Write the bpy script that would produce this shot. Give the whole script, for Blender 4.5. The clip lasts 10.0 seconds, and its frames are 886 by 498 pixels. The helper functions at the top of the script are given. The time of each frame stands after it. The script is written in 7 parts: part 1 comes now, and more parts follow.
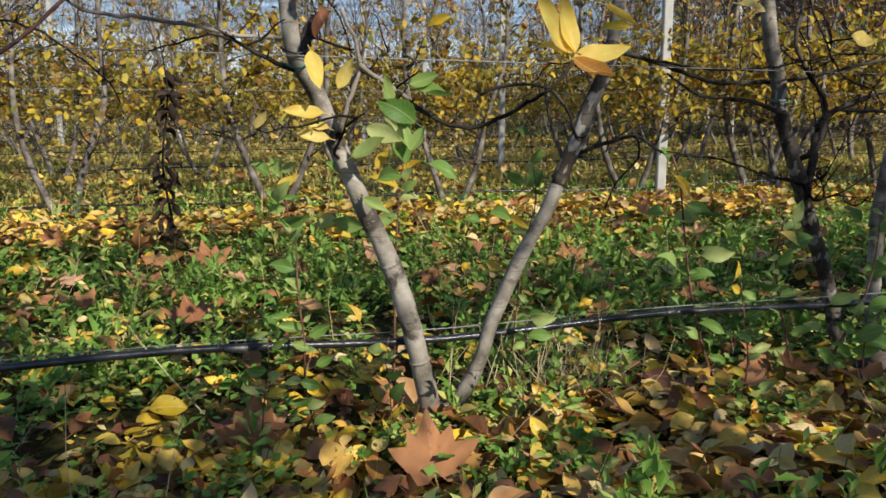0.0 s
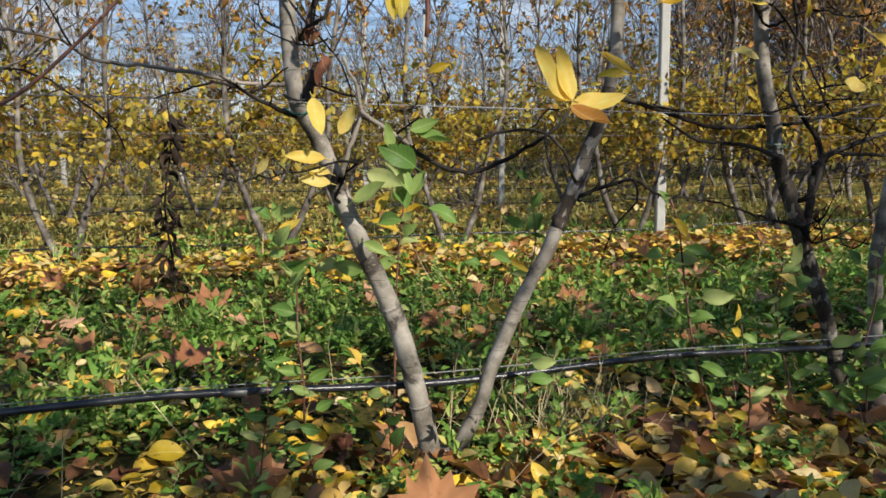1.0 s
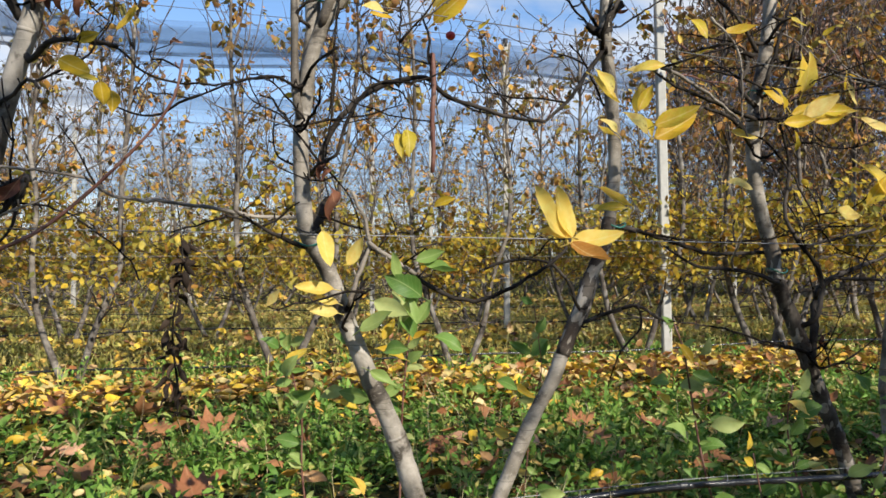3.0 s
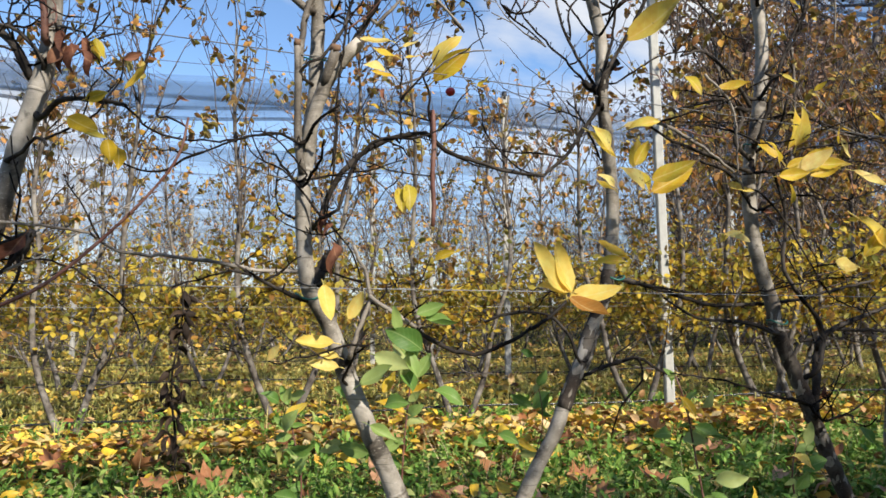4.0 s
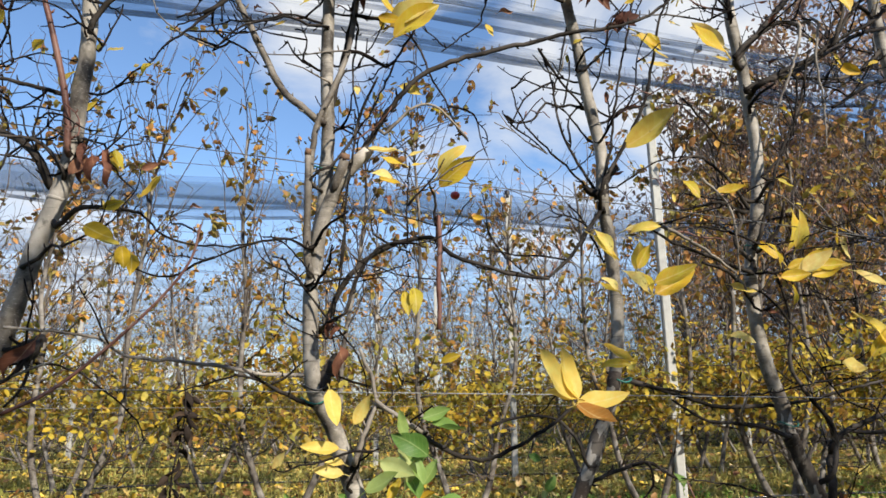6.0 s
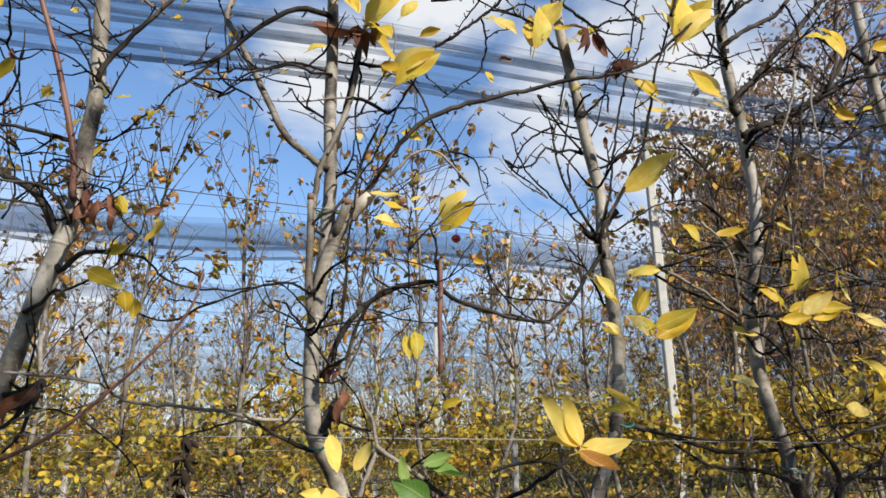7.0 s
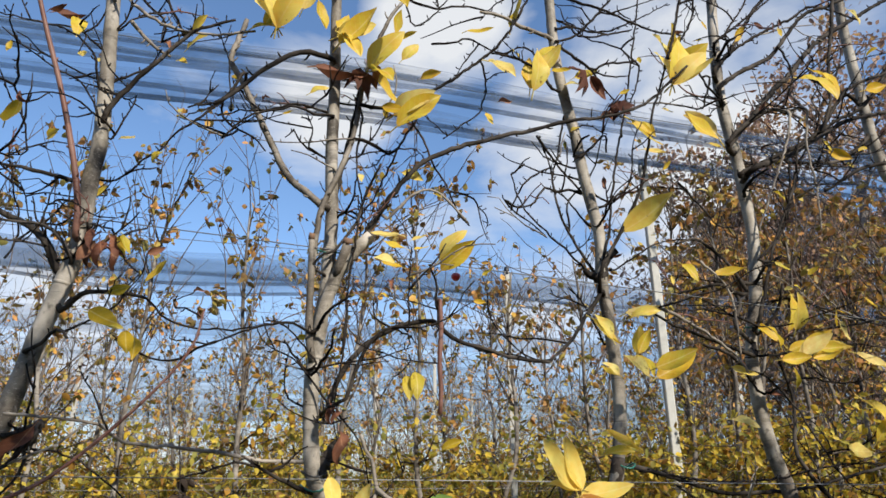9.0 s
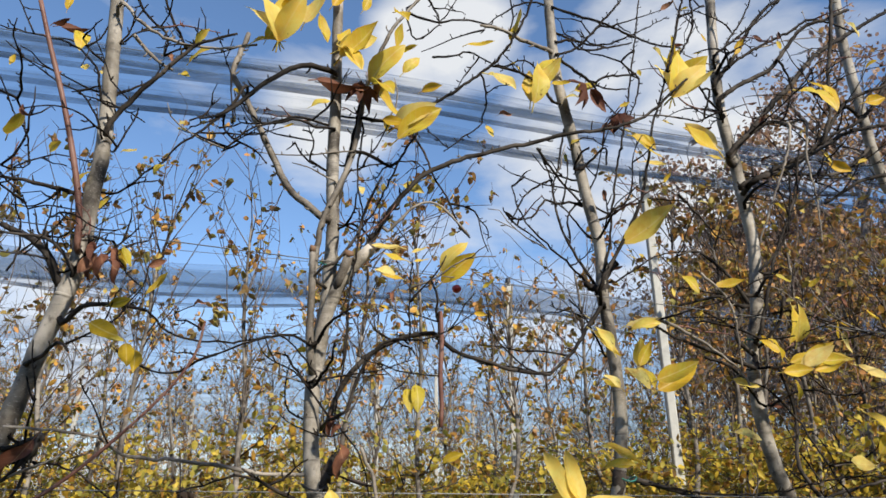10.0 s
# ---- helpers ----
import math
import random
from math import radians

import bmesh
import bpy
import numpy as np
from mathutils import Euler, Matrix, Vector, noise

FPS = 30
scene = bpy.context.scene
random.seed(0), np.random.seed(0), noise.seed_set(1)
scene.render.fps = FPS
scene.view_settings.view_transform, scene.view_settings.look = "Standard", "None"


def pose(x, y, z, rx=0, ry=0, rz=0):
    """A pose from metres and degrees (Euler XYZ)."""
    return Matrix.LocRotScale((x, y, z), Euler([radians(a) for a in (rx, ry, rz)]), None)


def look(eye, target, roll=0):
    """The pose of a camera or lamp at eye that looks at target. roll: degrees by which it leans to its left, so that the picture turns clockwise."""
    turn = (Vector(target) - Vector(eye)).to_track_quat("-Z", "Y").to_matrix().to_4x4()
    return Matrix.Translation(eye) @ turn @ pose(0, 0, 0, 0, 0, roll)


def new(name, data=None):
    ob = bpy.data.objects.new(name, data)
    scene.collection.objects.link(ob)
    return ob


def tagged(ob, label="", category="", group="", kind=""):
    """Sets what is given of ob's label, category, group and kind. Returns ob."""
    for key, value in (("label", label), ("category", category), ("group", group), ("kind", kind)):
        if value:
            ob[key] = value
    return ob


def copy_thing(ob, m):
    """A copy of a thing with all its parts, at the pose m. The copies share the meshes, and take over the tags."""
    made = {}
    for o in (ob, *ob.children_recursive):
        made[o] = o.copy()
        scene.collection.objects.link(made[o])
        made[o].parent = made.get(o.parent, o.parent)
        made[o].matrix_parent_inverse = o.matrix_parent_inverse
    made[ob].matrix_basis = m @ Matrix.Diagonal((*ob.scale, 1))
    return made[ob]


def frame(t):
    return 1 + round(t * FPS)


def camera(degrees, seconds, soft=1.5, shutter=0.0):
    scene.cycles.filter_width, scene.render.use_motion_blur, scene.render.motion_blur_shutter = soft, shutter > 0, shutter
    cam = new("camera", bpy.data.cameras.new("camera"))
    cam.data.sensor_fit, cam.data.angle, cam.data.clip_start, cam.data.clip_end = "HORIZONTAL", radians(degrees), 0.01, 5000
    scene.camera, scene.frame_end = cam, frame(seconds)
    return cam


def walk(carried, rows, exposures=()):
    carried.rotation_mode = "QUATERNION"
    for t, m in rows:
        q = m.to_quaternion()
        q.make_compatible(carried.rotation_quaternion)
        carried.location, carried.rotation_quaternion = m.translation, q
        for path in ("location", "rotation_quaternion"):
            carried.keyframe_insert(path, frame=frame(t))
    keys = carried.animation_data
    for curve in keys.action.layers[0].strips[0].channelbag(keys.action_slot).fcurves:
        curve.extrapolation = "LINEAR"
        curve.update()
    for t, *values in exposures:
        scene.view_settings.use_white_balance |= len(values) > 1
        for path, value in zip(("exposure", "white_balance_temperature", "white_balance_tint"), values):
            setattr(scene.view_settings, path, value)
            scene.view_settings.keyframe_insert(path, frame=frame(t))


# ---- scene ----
# camera and walk: a hand-held tilt from the ground up into the crowns
cam = camera(62.13, 10.0, soft=1.6)
PATH = [
    (0.0, pose(0.000, 0.000, 0.780, 79.15, 0.00, -0.01)),
    (0.5, pose(0.001, -0.002, 0.783, 80.19, 0.03, -0.00)),
    (1.0, pose(0.001, -0.006, 0.787, 82.33, 0.07, 0.02)),
    (1.5, pose(0.002, -0.010, 0.793, 84.60, 0.09, 0.09)),
    (2.0, pose(0.003, -0.015, 0.800, 87.06, 0.07, 0.31)),
    (2.5, pose(0.002, -0.023, 0.807, 89.36, 0.16, 0.42)),
    (4.0, pose(0.003, -0.044, 0.822, 95.28, 0.37, 0.53)),
    (4.5, pose(0.002, -0.050, 0.825, 97.16, 0.37, 0.62)),
    (5.0, pose(0.001, -0.059, 0.831, 99.17, 0.49, 0.73)),
    (5.5, pose(-0.000, -0.063, 0.834, 100.94, 0.53, 0.84)),
    (7.0, pose(-0.002, -0.077, 0.844, 105.82, 0.50, 0.91)),
    (7.5, pose(-0.004, -0.083, 0.848, 106.85, 0.48, 0.85)),
    (8.0, pose(-0.004, -0.084, 0.850, 107.66, 0.48, 0.84)),
    (8.5, pose(-0.005, -0.088, 0.851, 108.16, 0.46, 0.81)),
    (9.0, pose(-0.005, -0.089, 0.853, 108.52, 0.46, 0.81)),
    (9.5, pose(-0.004, -0.091, 0.854, 108.88, 0.39, 0.83)),
    (10.0, pose(-0.003, -0.092, 0.855, 109.39, 0.44, 0.92)),
]
walk(cam, PATH, exposures=((0.0, 0.44), (1.0, 0.48), (2.5, 0.60), (4.0, 0.74), (5.5, 0.72), (8.0, 0.64), (10.0, 0.60)))

# ---- light: autumn sun from behind the camera and to its right, blue sky with loose cloud ----
SUN_TO = Vector((0.60, -0.78, 0.68)).normalized()
SUN_STRENGTH = 5.0
SKY_STRENGTH = 0.080
sun = new("sun", bpy.data.lights.new("sun", "SUN"))
sun.data.energy, sun.data.angle, sun.data.color = SUN_STRENGTH, radians(0.55), (1.0, 0.93, 0.80)
sun.matrix_world = look(SUN_TO * 60, (0, 0, 0))

world = bpy.data.worlds.new("sky")
scene.world = world
world.use_nodes = True
wt = world.node_tree
wt.nodes.clear()


def node(tree, kind, inputs=None):
    n = tree.nodes.new(kind)
    for key, value in (inputs or {}).items():
        if isinstance(value, bpy.types.NodeSocket):
            tree.links.new(value, n.inputs[key])
        else:
            n.inputs[key].default_value = value
    return n


def ramp(tree, fac, *stops, mode="LINEAR"):
    n = tree.nodes.new("ShaderNodeValToRGB")
    n.color_ramp.interpolation = mode
    while len(n.color_ramp.elements) < len(stops):
        n.color_ramp.elements.new(0.5)
    for e, (p, c) in zip(n.color_ramp.elements, stops):
        e.position = p
        e.color = (*c, 1) if len(c) == 3 else c
    tree.links.new(fac, n.inputs["Fac"])
    return n.outputs["Color"]


def mix_rgb(t, fac, a, b, blend="MIX"):
    n = t.nodes.new("ShaderNodeMix")
    n.data_type, n.blend_type = "RGBA", blend
    for i, v in ((0, fac), (6, a), (7, b)):
        if isinstance(v, bpy.types.NodeSocket):
            t.links.new(v, n.inputs[i])
        else:
            n.inputs[i].default_value = (*v, 1) if isinstance(v, tuple) and len(v) == 3 else v
    return n.outputs[2]


sky = node(wt, "ShaderNodeTexSky")
sky.sky_type, sky.sun_disc = "NISHITA", False
sky.sun_elevation = math.asin(SUN_TO.z)
sky.sun_rotation = math.atan2(SUN_TO.x, SUN_TO.y)
sky.altitude, sky.air_density, sky.dust_density, sky.ozone_density = 300, 0.9, 0.1, 2.4
coord = node(wt, "ShaderNodeTexCoord")
stretch = node(wt, "ShaderNodeMapping", {"Vector": coord.outputs["Generated"], "Scale": (1.0, 1.0, 2.1), "Location": (0.35, 0.1, 0.62)})
cloud = node(wt, "ShaderNodeTexNoise", {"Vector": stretch.outputs["Vector"], "Scale": 2.3, "Detail": 7.0, "Roughness": 0.55, "Distortion": 0.3})
bank = cloud.outputs["Fac"]
for toward, wide, gain in (((-0.011, 0.804, 0.595), 0.9935, 0.26), ((-0.057, 0.831, 0.554), 0.996, 0.16), ((0.247, 0.801, 0.545), 0.992, 0.17), ((0.122, 0.893, 0.434), 0.994, 0.17), ((-0.177, 0.856, 0.486), 0.9935, 0.25), ((-0.341, 0.815, 0.470), 0.996, 0.18), ((0.433, 0.768, 0.472), 0.985, 0.2), ((-0.511, 0.837, 0.197), 0.99, 0.22), ((0.134, 0.970, 0.204), 0.994, 0.14), ((0.325, 0.864, 0.385), 0.99, 0.14), ((0.33, 0.774, 0.54), 0.993, 0.10), ((0.065, 0.83, 0.555), 0.996, 0.16)):
    near = node(wt, "ShaderNodeVectorMath", {0: coord.outputs["Generated"], 1: Vector(toward).normalized()})
    near.operation = "DOT_PRODUCT"
    lump = node(wt, "ShaderNodeMapRange", {"Value": near.outputs["Value"], "From Min": wide, "From Max": 1.0, "To Min": 0.0, "To Max": gain})
    total = node(wt, "ShaderNodeMath", {0: bank, 1: lump.outputs["Result"]})
    bank = total.outputs["Value"]
cover = ramp(wt, bank, (0.55, (0, 0, 0)), (0.75, (1, 1, 1)))
deep = node(wt, "ShaderNodeHueSaturation", {"Saturation": 1.06, "Value": 1.64, "Color": sky.outputs["Color"]})
height_ = node(wt, "ShaderNodeSeparateXYZ", {"Vector": coord.outputs["Generated"]})
low_haze = node(wt, "ShaderNodeMapRange", {"Value": height_.outputs["Z"], "From Min": 0.0, "From Max": 0.32, "To Min": 0.75, "To Max": 0.0})
hazy = mix_rgb(wt, low_haze.outputs["Result"], deep.outputs["Color"], (3.5, 3.6, 3.95))
clouded = mix_rgb(wt, cover, hazy, (6.6, 6.8, 7.1))
back = node(wt, "ShaderNodeBackground", {"Color": clouded, "Strength": SKY_STRENGTH})
node(wt, "ShaderNodeOutputWorld", {"Surface": back.outputs["Background"]})


# ---- materials ----
def material(name):
    m = bpy.data.materials.new(name)
    m.use_nodes = True
    m.node_tree.nodes.clear()
    return m, m.node_tree


def noise_tex(t, scale, detail=4, rough=0.55, vector=None, distortion=0.0):
    n = node(t, "ShaderNodeTexNoise", {"Scale": scale, "Detail": detail, "Roughness": rough, "Distortion": distortion})
    if vector is not None:
        t.links.new(vector, n.inputs["Vector"])
    return n.outputs["Fac"]


def object_coords(t, scale=(1, 1, 1)):
    c = node(t, "ShaderNodeTexCoord")
    return node(t, "ShaderNodeMapping", {"Vector": c.outputs["Object"], "Scale": scale}).outputs["Vector"]


def finish(t, shader):
    node(t, "ShaderNodeOutputMaterial", {"Surface": shader})


def bark_material(name, dark, mid, light, ring=26.0, rough=0.8, gloss=0.12, patchy=0.75):
    """Smooth fruit-tree bark: grey skin with brown patches that also paint in branch shadows, thin dark rings, pale
    specks.
    """
    m, t = material(name)
    v = object_coords(t)
    blotch = noise_tex(t, 9.0, 5, 0.6, v)
    col = ramp(t, blotch, (0.30, dark), (0.46, mid), (0.68, light))
    # dark patches: brown bark, and branch shadows painted into the colour
    brown_and_shadow = noise_tex(t, 1.0, 4, 0.6, object_coords(t, (9, 9, 7.5)), 0.6)
    col = mix_rgb(t, ramp(t, brown_and_shadow, (0.56, (0, 0, 0)), (0.63, (patchy, patchy, patchy))), col, tuple(c * 0.7 for c in dark))
    rings = noise_tex(t, 1.0, 3, 0.6, object_coords(t, (5, 5, ring * 4.5)))
    col = mix_rgb(t, ramp(t, rings, (0.31, (0.55, 0.55, 0.55)), (0.37, (0, 0, 0))), col, tuple(c * 0.6 for c in dark))
    specks = noise_tex(t, 130.0, 2, 0.5, object_coords(t, (1, 1, 2.4)))
    col = mix_rgb(t, ramp(t, specks, (0.62, (0, 0, 0)), (0.70, (0.45, 0.45, 0.45))), col, light)
    col = mix_rgb(t, ramp(t, noise_tex(t, 34.0, 3, 0.6, v), (0.62, (0, 0, 0)), (0.72, (0.6, 0.6, 0.6))), col, tuple(c * 0.55 for c in dark))
    bump = node(t, "ShaderNodeBump", {"Height": noise_tex(t, 70.0, 5, 0.65, object_coords(t, (1, 1, 1.8))), "Strength": 0.45, "Distance": 0.003})
    b = node(t, "ShaderNodeBsdfPrincipled", {"Base Color": col, "Roughness": rough, "Normal": bump.outputs["Normal"], "Specular IOR Level": gloss})
    finish(t, b.outputs["BSDF"])
    return m


def math_node(t, kind, a, b=0.0):
    n = t.nodes.new("ShaderNodeMath")
    n.operation = kind
    for i, v in enumerate((a, b)):
        if isinstance(v, bpy.types.NodeSocket):
            t.links.new(v, n.inputs[i])
        else:
            n.inputs[i].default_value = v
    return n.outputs["Value"]


def leaf_material(name, stops, island=True, through_it=0.45, rough=0.5, spots=(0.16, 0.07, 0.02), spot=0.66, gloss=0.25, patchy=0.45, patch=None, vein=(0.80, 0.70, 0.34)):
    """A thin leaf: colour differs leaf by leaf, brown spots and margins, light passes through."""
    m, t = material(name)
    if island:
        rnd = node(t, "ShaderNodeNewGeometry").outputs["Random Per Island"]
    else:
        rnd = node(t, "ShaderNodeObjectInfo").outputs["Random"]
    stops = [(p, tuple(0.82 * c for c in colour)) for p, colour in stops]
    col = ramp(t, rnd, *stops)
    v = object_coords(t)
    if not island:
        # midrib and side veins, in the leaf's own measure: one long, x across
        at = node(t, "ShaderNodeSeparateXYZ", {"Vector": v})
        off = math_node(t, "ABSOLUTE", at.outputs["X"])
        slant = math_node(t, "SUBTRACT", at.outputs["Y"], math_node(t, "MULTIPLY", off, 0.9))
        comb = math_node(t, "SINE", math_node(t, "MULTIPLY", slant, 52.0))
        side_vein = ramp(t, comb, (0.84, (0, 0, 0)), (1.0, (0.13, 0.13, 0.13)))
        rib = ramp(t, off, (0.006, (0.42, 0.42, 0.42)), (0.018, (0, 0, 0)))
        col = mix_rgb(t, side_vein, col, vein, "MIX")
        col = mix_rgb(t, rib, col, vein, "MIX")
    col = mix_rgb(t, ramp(t, noise_tex(t, 30.0 if island else 3.0, 4, 0.65, v), (0.34, (patchy, patchy, patchy)), (0.62, (0, 0, 0))), col, patch or tuple(0.62 * c for c in stops[len(stops) // 2][1]))
    col = mix_rgb(t, ramp(t, noise_tex(t, 60.0 if island else 4.2, 4, 0.6, v), (spot, (0, 0, 0)), (spot + 0.07, (0.85, 0.85, 0.85))), col, spots)
    relief = noise_tex(t, 90.0 if island else 7.0, 3, 0.6, v)
    bump = node(t, "ShaderNodeBump", {"Height": relief, "Strength": 0.12, "Distance": 0.002 if island else 0.006})
    b = node(t, "ShaderNodeBsdfPrincipled", {"Base Color": col, "Roughness": rough, "Normal": bump.outputs["Normal"], "Specular IOR Level": gloss})
    tr = node(t, "ShaderNodeBsdfTranslucent", {"Color": col})
    mx = node(t, "ShaderNodeMixShader", {0: through_it, 1: b.outputs["BSDF"], 2: tr.outputs["BSDF"]})
    finish(t, mx.outputs["Shader"])
    return m


def plain_material(name, colour, rough=0.5, metal=0.0, vary=0.25, scale=20.0, bump_by=0.2, spec=0.5):
    m, t = material(name)
    v = object_coords(t)
    col = mix_rgb(t, noise_tex(t, scale, 5, 0.6, v), tuple(c * (1 - vary) for c in colour), tuple(min(1, c * (1 + vary)) for c in colour))
    bump = node(t, "ShaderNodeBump", {"Height": noise_tex(t, scale * 5, 4, 0.6, v), "Strength": bump_by, "Distance": 0.003})
    b = node(t, "ShaderNodeBsdfPrincipled", {"Base Color": col, "Roughness": rough, "Metallic": metal, "Normal": bump.outputs["Normal"], "Specular IOR Level": spec})
    finish(t, b.outputs["BSDF"])
    return m


BARK = bark_material("apple_bark", (0.048, 0.038, 0.030), (0.185, 0.163, 0.134), (0.40, 0.365, 0.32), 26.0, 0.6, 0.25, 0.85)
BARK_GREY = bark_material("grey_twig_bark", (0.07, 0.055, 0.045), (0.17, 0.145, 0.12), (0.32, 0.28, 0.235), 50, 0.6, 0.3)
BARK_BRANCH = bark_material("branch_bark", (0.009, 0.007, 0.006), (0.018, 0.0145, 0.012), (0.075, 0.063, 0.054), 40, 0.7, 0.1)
# dark bark colour that paints shade onto two stems
BARK_SHADE = bark_material("old_bark", (0.018, 0.013, 0.011), (0.045, 0.036, 0.030), (0.15, 0.13, 0.11), 20, 0.8, 0.1)
BARK_LIMB = bark_material("limb_bark", (0.035, 0.027, 0.022), (0.10, 0.084, 0.068), (0.27, 0.24, 0.205), 34, 0.6, 0.2)
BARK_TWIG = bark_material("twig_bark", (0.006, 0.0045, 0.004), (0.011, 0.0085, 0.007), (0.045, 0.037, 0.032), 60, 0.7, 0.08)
BARK_SHOOT = bark_material("young_shoot_bark", (0.06, 0.024, 0.018), (0.12, 0.05, 0.036), (0.20, 0.11, 0.085), 60, 0.5, 0.3)
BARK_FAR = bark_material("row_bark", (0.04, 0.032, 0.027), (0.11, 0.094, 0.080), (0.27, 0.245, 0.215), 12)
BARK_FAR_TWIG = bark_material("row_twig_bark", (0.03, 0.023, 0.020), (0.075, 0.059, 0.051), (0.18, 0.15, 0.132), 12)
BARK_BIG = bark_material("broad_tree_bark", (0.07, 0.06, 0.056), (0.15, 0.135, 0.125), (0.25, 0.225, 0.21), 3)

LEAF = {
    "Y": leaf_material("yellow_leaf", ((0.0, (0.76, 0.50, 0.03)), (0.25, (0.62, 0.52, 0.05)), (0.5, (0.84, 0.64, 0.07)), (0.75, (0.84, 0.70, 0.14)), (1.0, (0.90, 0.80, 0.34))), False, patch=(0.62, 0.24, 0.02), spot=0.63),
    "P": leaf_material("pale_lemon_leaf", ((0.0, (0.88, 0.70, 0.15)), (0.5, (0.92, 0.80, 0.29)), (1.0, (0.88, 0.74, 0.12))), False, patch=(0.80, 0.46, 0.06), spot=0.68, patchy=0.6),
    "D": leaf_material("deep_yellow_leaf", ((0.0, (0.66, 0.42, 0.02)), (0.5, (0.70, 0.48, 0.03)), (1.0, (0.60, 0.48, 0.05))), False, patch=(0.36, 0.26, 0.02), spot=0.62),
    "K": leaf_material("dark_maple_leaf", ((0.0, (0.06, 0.018, 0.012)), (1.0, (0.11, 0.04, 0.022))), False, 0.2, 0.75, vein=(0.14, 0.06, 0.03)),
    "O": leaf_material("orange_brown_leaf", ((0.0, (0.50, 0.22, 0.05)), (0.5, (0.60, 0.30, 0.06)), (1.0, (0.55, 0.35, 0.08))), False),
    "B": leaf_material("dry_brown_leaf", ((0.0, (0.12, 0.045, 0.028)), (0.5, (0.22, 0.085, 0.048)), (1.0, (0.34, 0.17, 0.095))), False, 0.2, 0.7, vein=(0.40, 0.22, 0.12)),
    "G": leaf_material("green_leaf", ((0.0, (0.10, 0.22, 0.04)), (0.35, (0.20, 0.36, 0.07)), (0.7, (0.36, 0.48, 0.14)), (1.0, (0.58, 0.62, 0.24))), False, 0.42, 0.5, gloss=0.28, vein=(0.42, 0.52, 0.20), patchy=0.3, spot=0.70),
    "M": leaf_material("maple_leaf", ((0.0, (0.33, 0.13, 0.06)), (0.5, (0.45, 0.21, 0.09)), (1.0, (0.74, 0.42, 0.26))), False, 0.15, 0.75, vein=(0.40, 0.22, 0.12)),
}
LITTER = leaf_material("fallen_leaf", ((0.0, (0.86, 0.56, 0.04)), (0.20, (0.90, 0.66, 0.11)), (0.34, (0.80, 0.44, 0.06)), (0.45, (0.72, 0.60, 0.26)), (0.58, (0.72, 0.50, 0.12)), (0.66, (0.34, 0.13, 0.05)), (0.77, (0.09, 0.038, 0.02)), (0.86, (0.32, 0.14, 0.05)), (0.93, (0.56, 0.33, 0.15)), (1.0, (0.80, 0.66, 0.34))), True, 0.15, 0.42, (0.06, 0.025, 0.012), 0.63, 0.3, 0.42, (0.26, 0.12, 0.03))
ROW_LEAF = leaf_material("row_leaf", ((0.0, (0.88, 0.58, 0.05)), (0.22, (0.86, 0.64, 0.09)), (0.40, (0.64, 0.52, 0.10)), (0.54, (0.40, 0.37, 0.08)), (0.66, (0.20, 0.21, 0.05)), (0.76, (0.74, 0.46, 0.06)), (0.88, (0.50, 0.24, 0.05)), (1.0, (0.22, 0.12, 0.06))), True, 0.5)
TOP_LEAF = leaf_material("shoot_tip_leaf", ((0.0, (0.76, 0.42, 0.07)), (0.2, (0.66, 0.30, 0.12)), (0.38, (0.20, 0.14, 0.07)), (0.55, (0.64, 0.48, 0.11)), (0.7, (0.26, 0.24, 0.07)), (0.85, (0.14, 0.09, 0.055)), (1.0, (0.70, 0.30, 0.12))), True, 0.35)
BROAD_LEAF = leaf_material("broad_tree_leaf", ((0.0, (0.30, 0.21, 0.185)), (0.5, (0.42, 0.29, 0.25)), (0.72, (0.52, 0.33, 0.19)), (0.86, (0.66, 0.38, 0.12)), (1.0, (0.27, 0.19, 0.17))), True, 0.4, 0.6)
WEED = leaf_material("weed_leaf", ((0.0, (0.08, 0.19, 0.025)), (0.45, (0.17, 0.34, 0.05)), (0.72, (0.30, 0.46, 0.09)), (0.90, (0.52, 0.58, 0.18)), (1.0, (0.68, 0.56, 0.16))), True, 0.3, 0.6, (0.25, 0.22, 0.06), 0.74)
GRASS = leaf_material("grass_blade", ((0.0, (0.05, 0.12, 0.018)), (0.5, (0.09, 0.19, 0.03)), (0.8, (0.18, 0.24, 0.05)), (1.0, (0.42, 0.34, 0.14))), True, 0.35)
WEED_DRY = leaf_material("yellowing_weed_leaf", ((0.0, (0.26, 0.29, 0.06)), (0.4, (0.44, 0.43, 0.10)), (0.7, (0.70, 0.58, 0.16)), (1.0, (0.86, 0.62, 0.18))), True, 0.35, 0.6)
GRASS_DRY = leaf_material("yellowing_grass_blade", ((0.0, (0.28, 0.31, 0.07)), (0.5, (0.56, 0.51, 0.15)), (1.0, (0.80, 0.66, 0.26))), True, 0.35)
STRAW = plain_material("dry_straw", (0.46, 0.38, 0.22), 0.7)
HOSE = plain_material("black_polythene", (0.016, 0.017, 0.020), 0.24, 0.0, 0.35, 60, 0.3)
WIRE = plain_material("galvanised_wire", (0.24, 0.24, 0.245), 0.55, 0.7, 0.2, 80)
WIRE_DARK = plain_material("weathered_wire", (0.10, 0.10, 0.10), 0.5, 0.6, 0.2, 80)
CONCRETE = plain_material("pale_concrete", (0.38, 0.37, 0.34), 0.85, 0.0, 0.35, 14, 0.5)
TIE_GREEN = plain_material("green_tie", (0.015, 0.13, 0.10), 0.45)
TIE_BLACK = plain_material("black_tie", (0.02, 0.02, 0.022), 0.4)
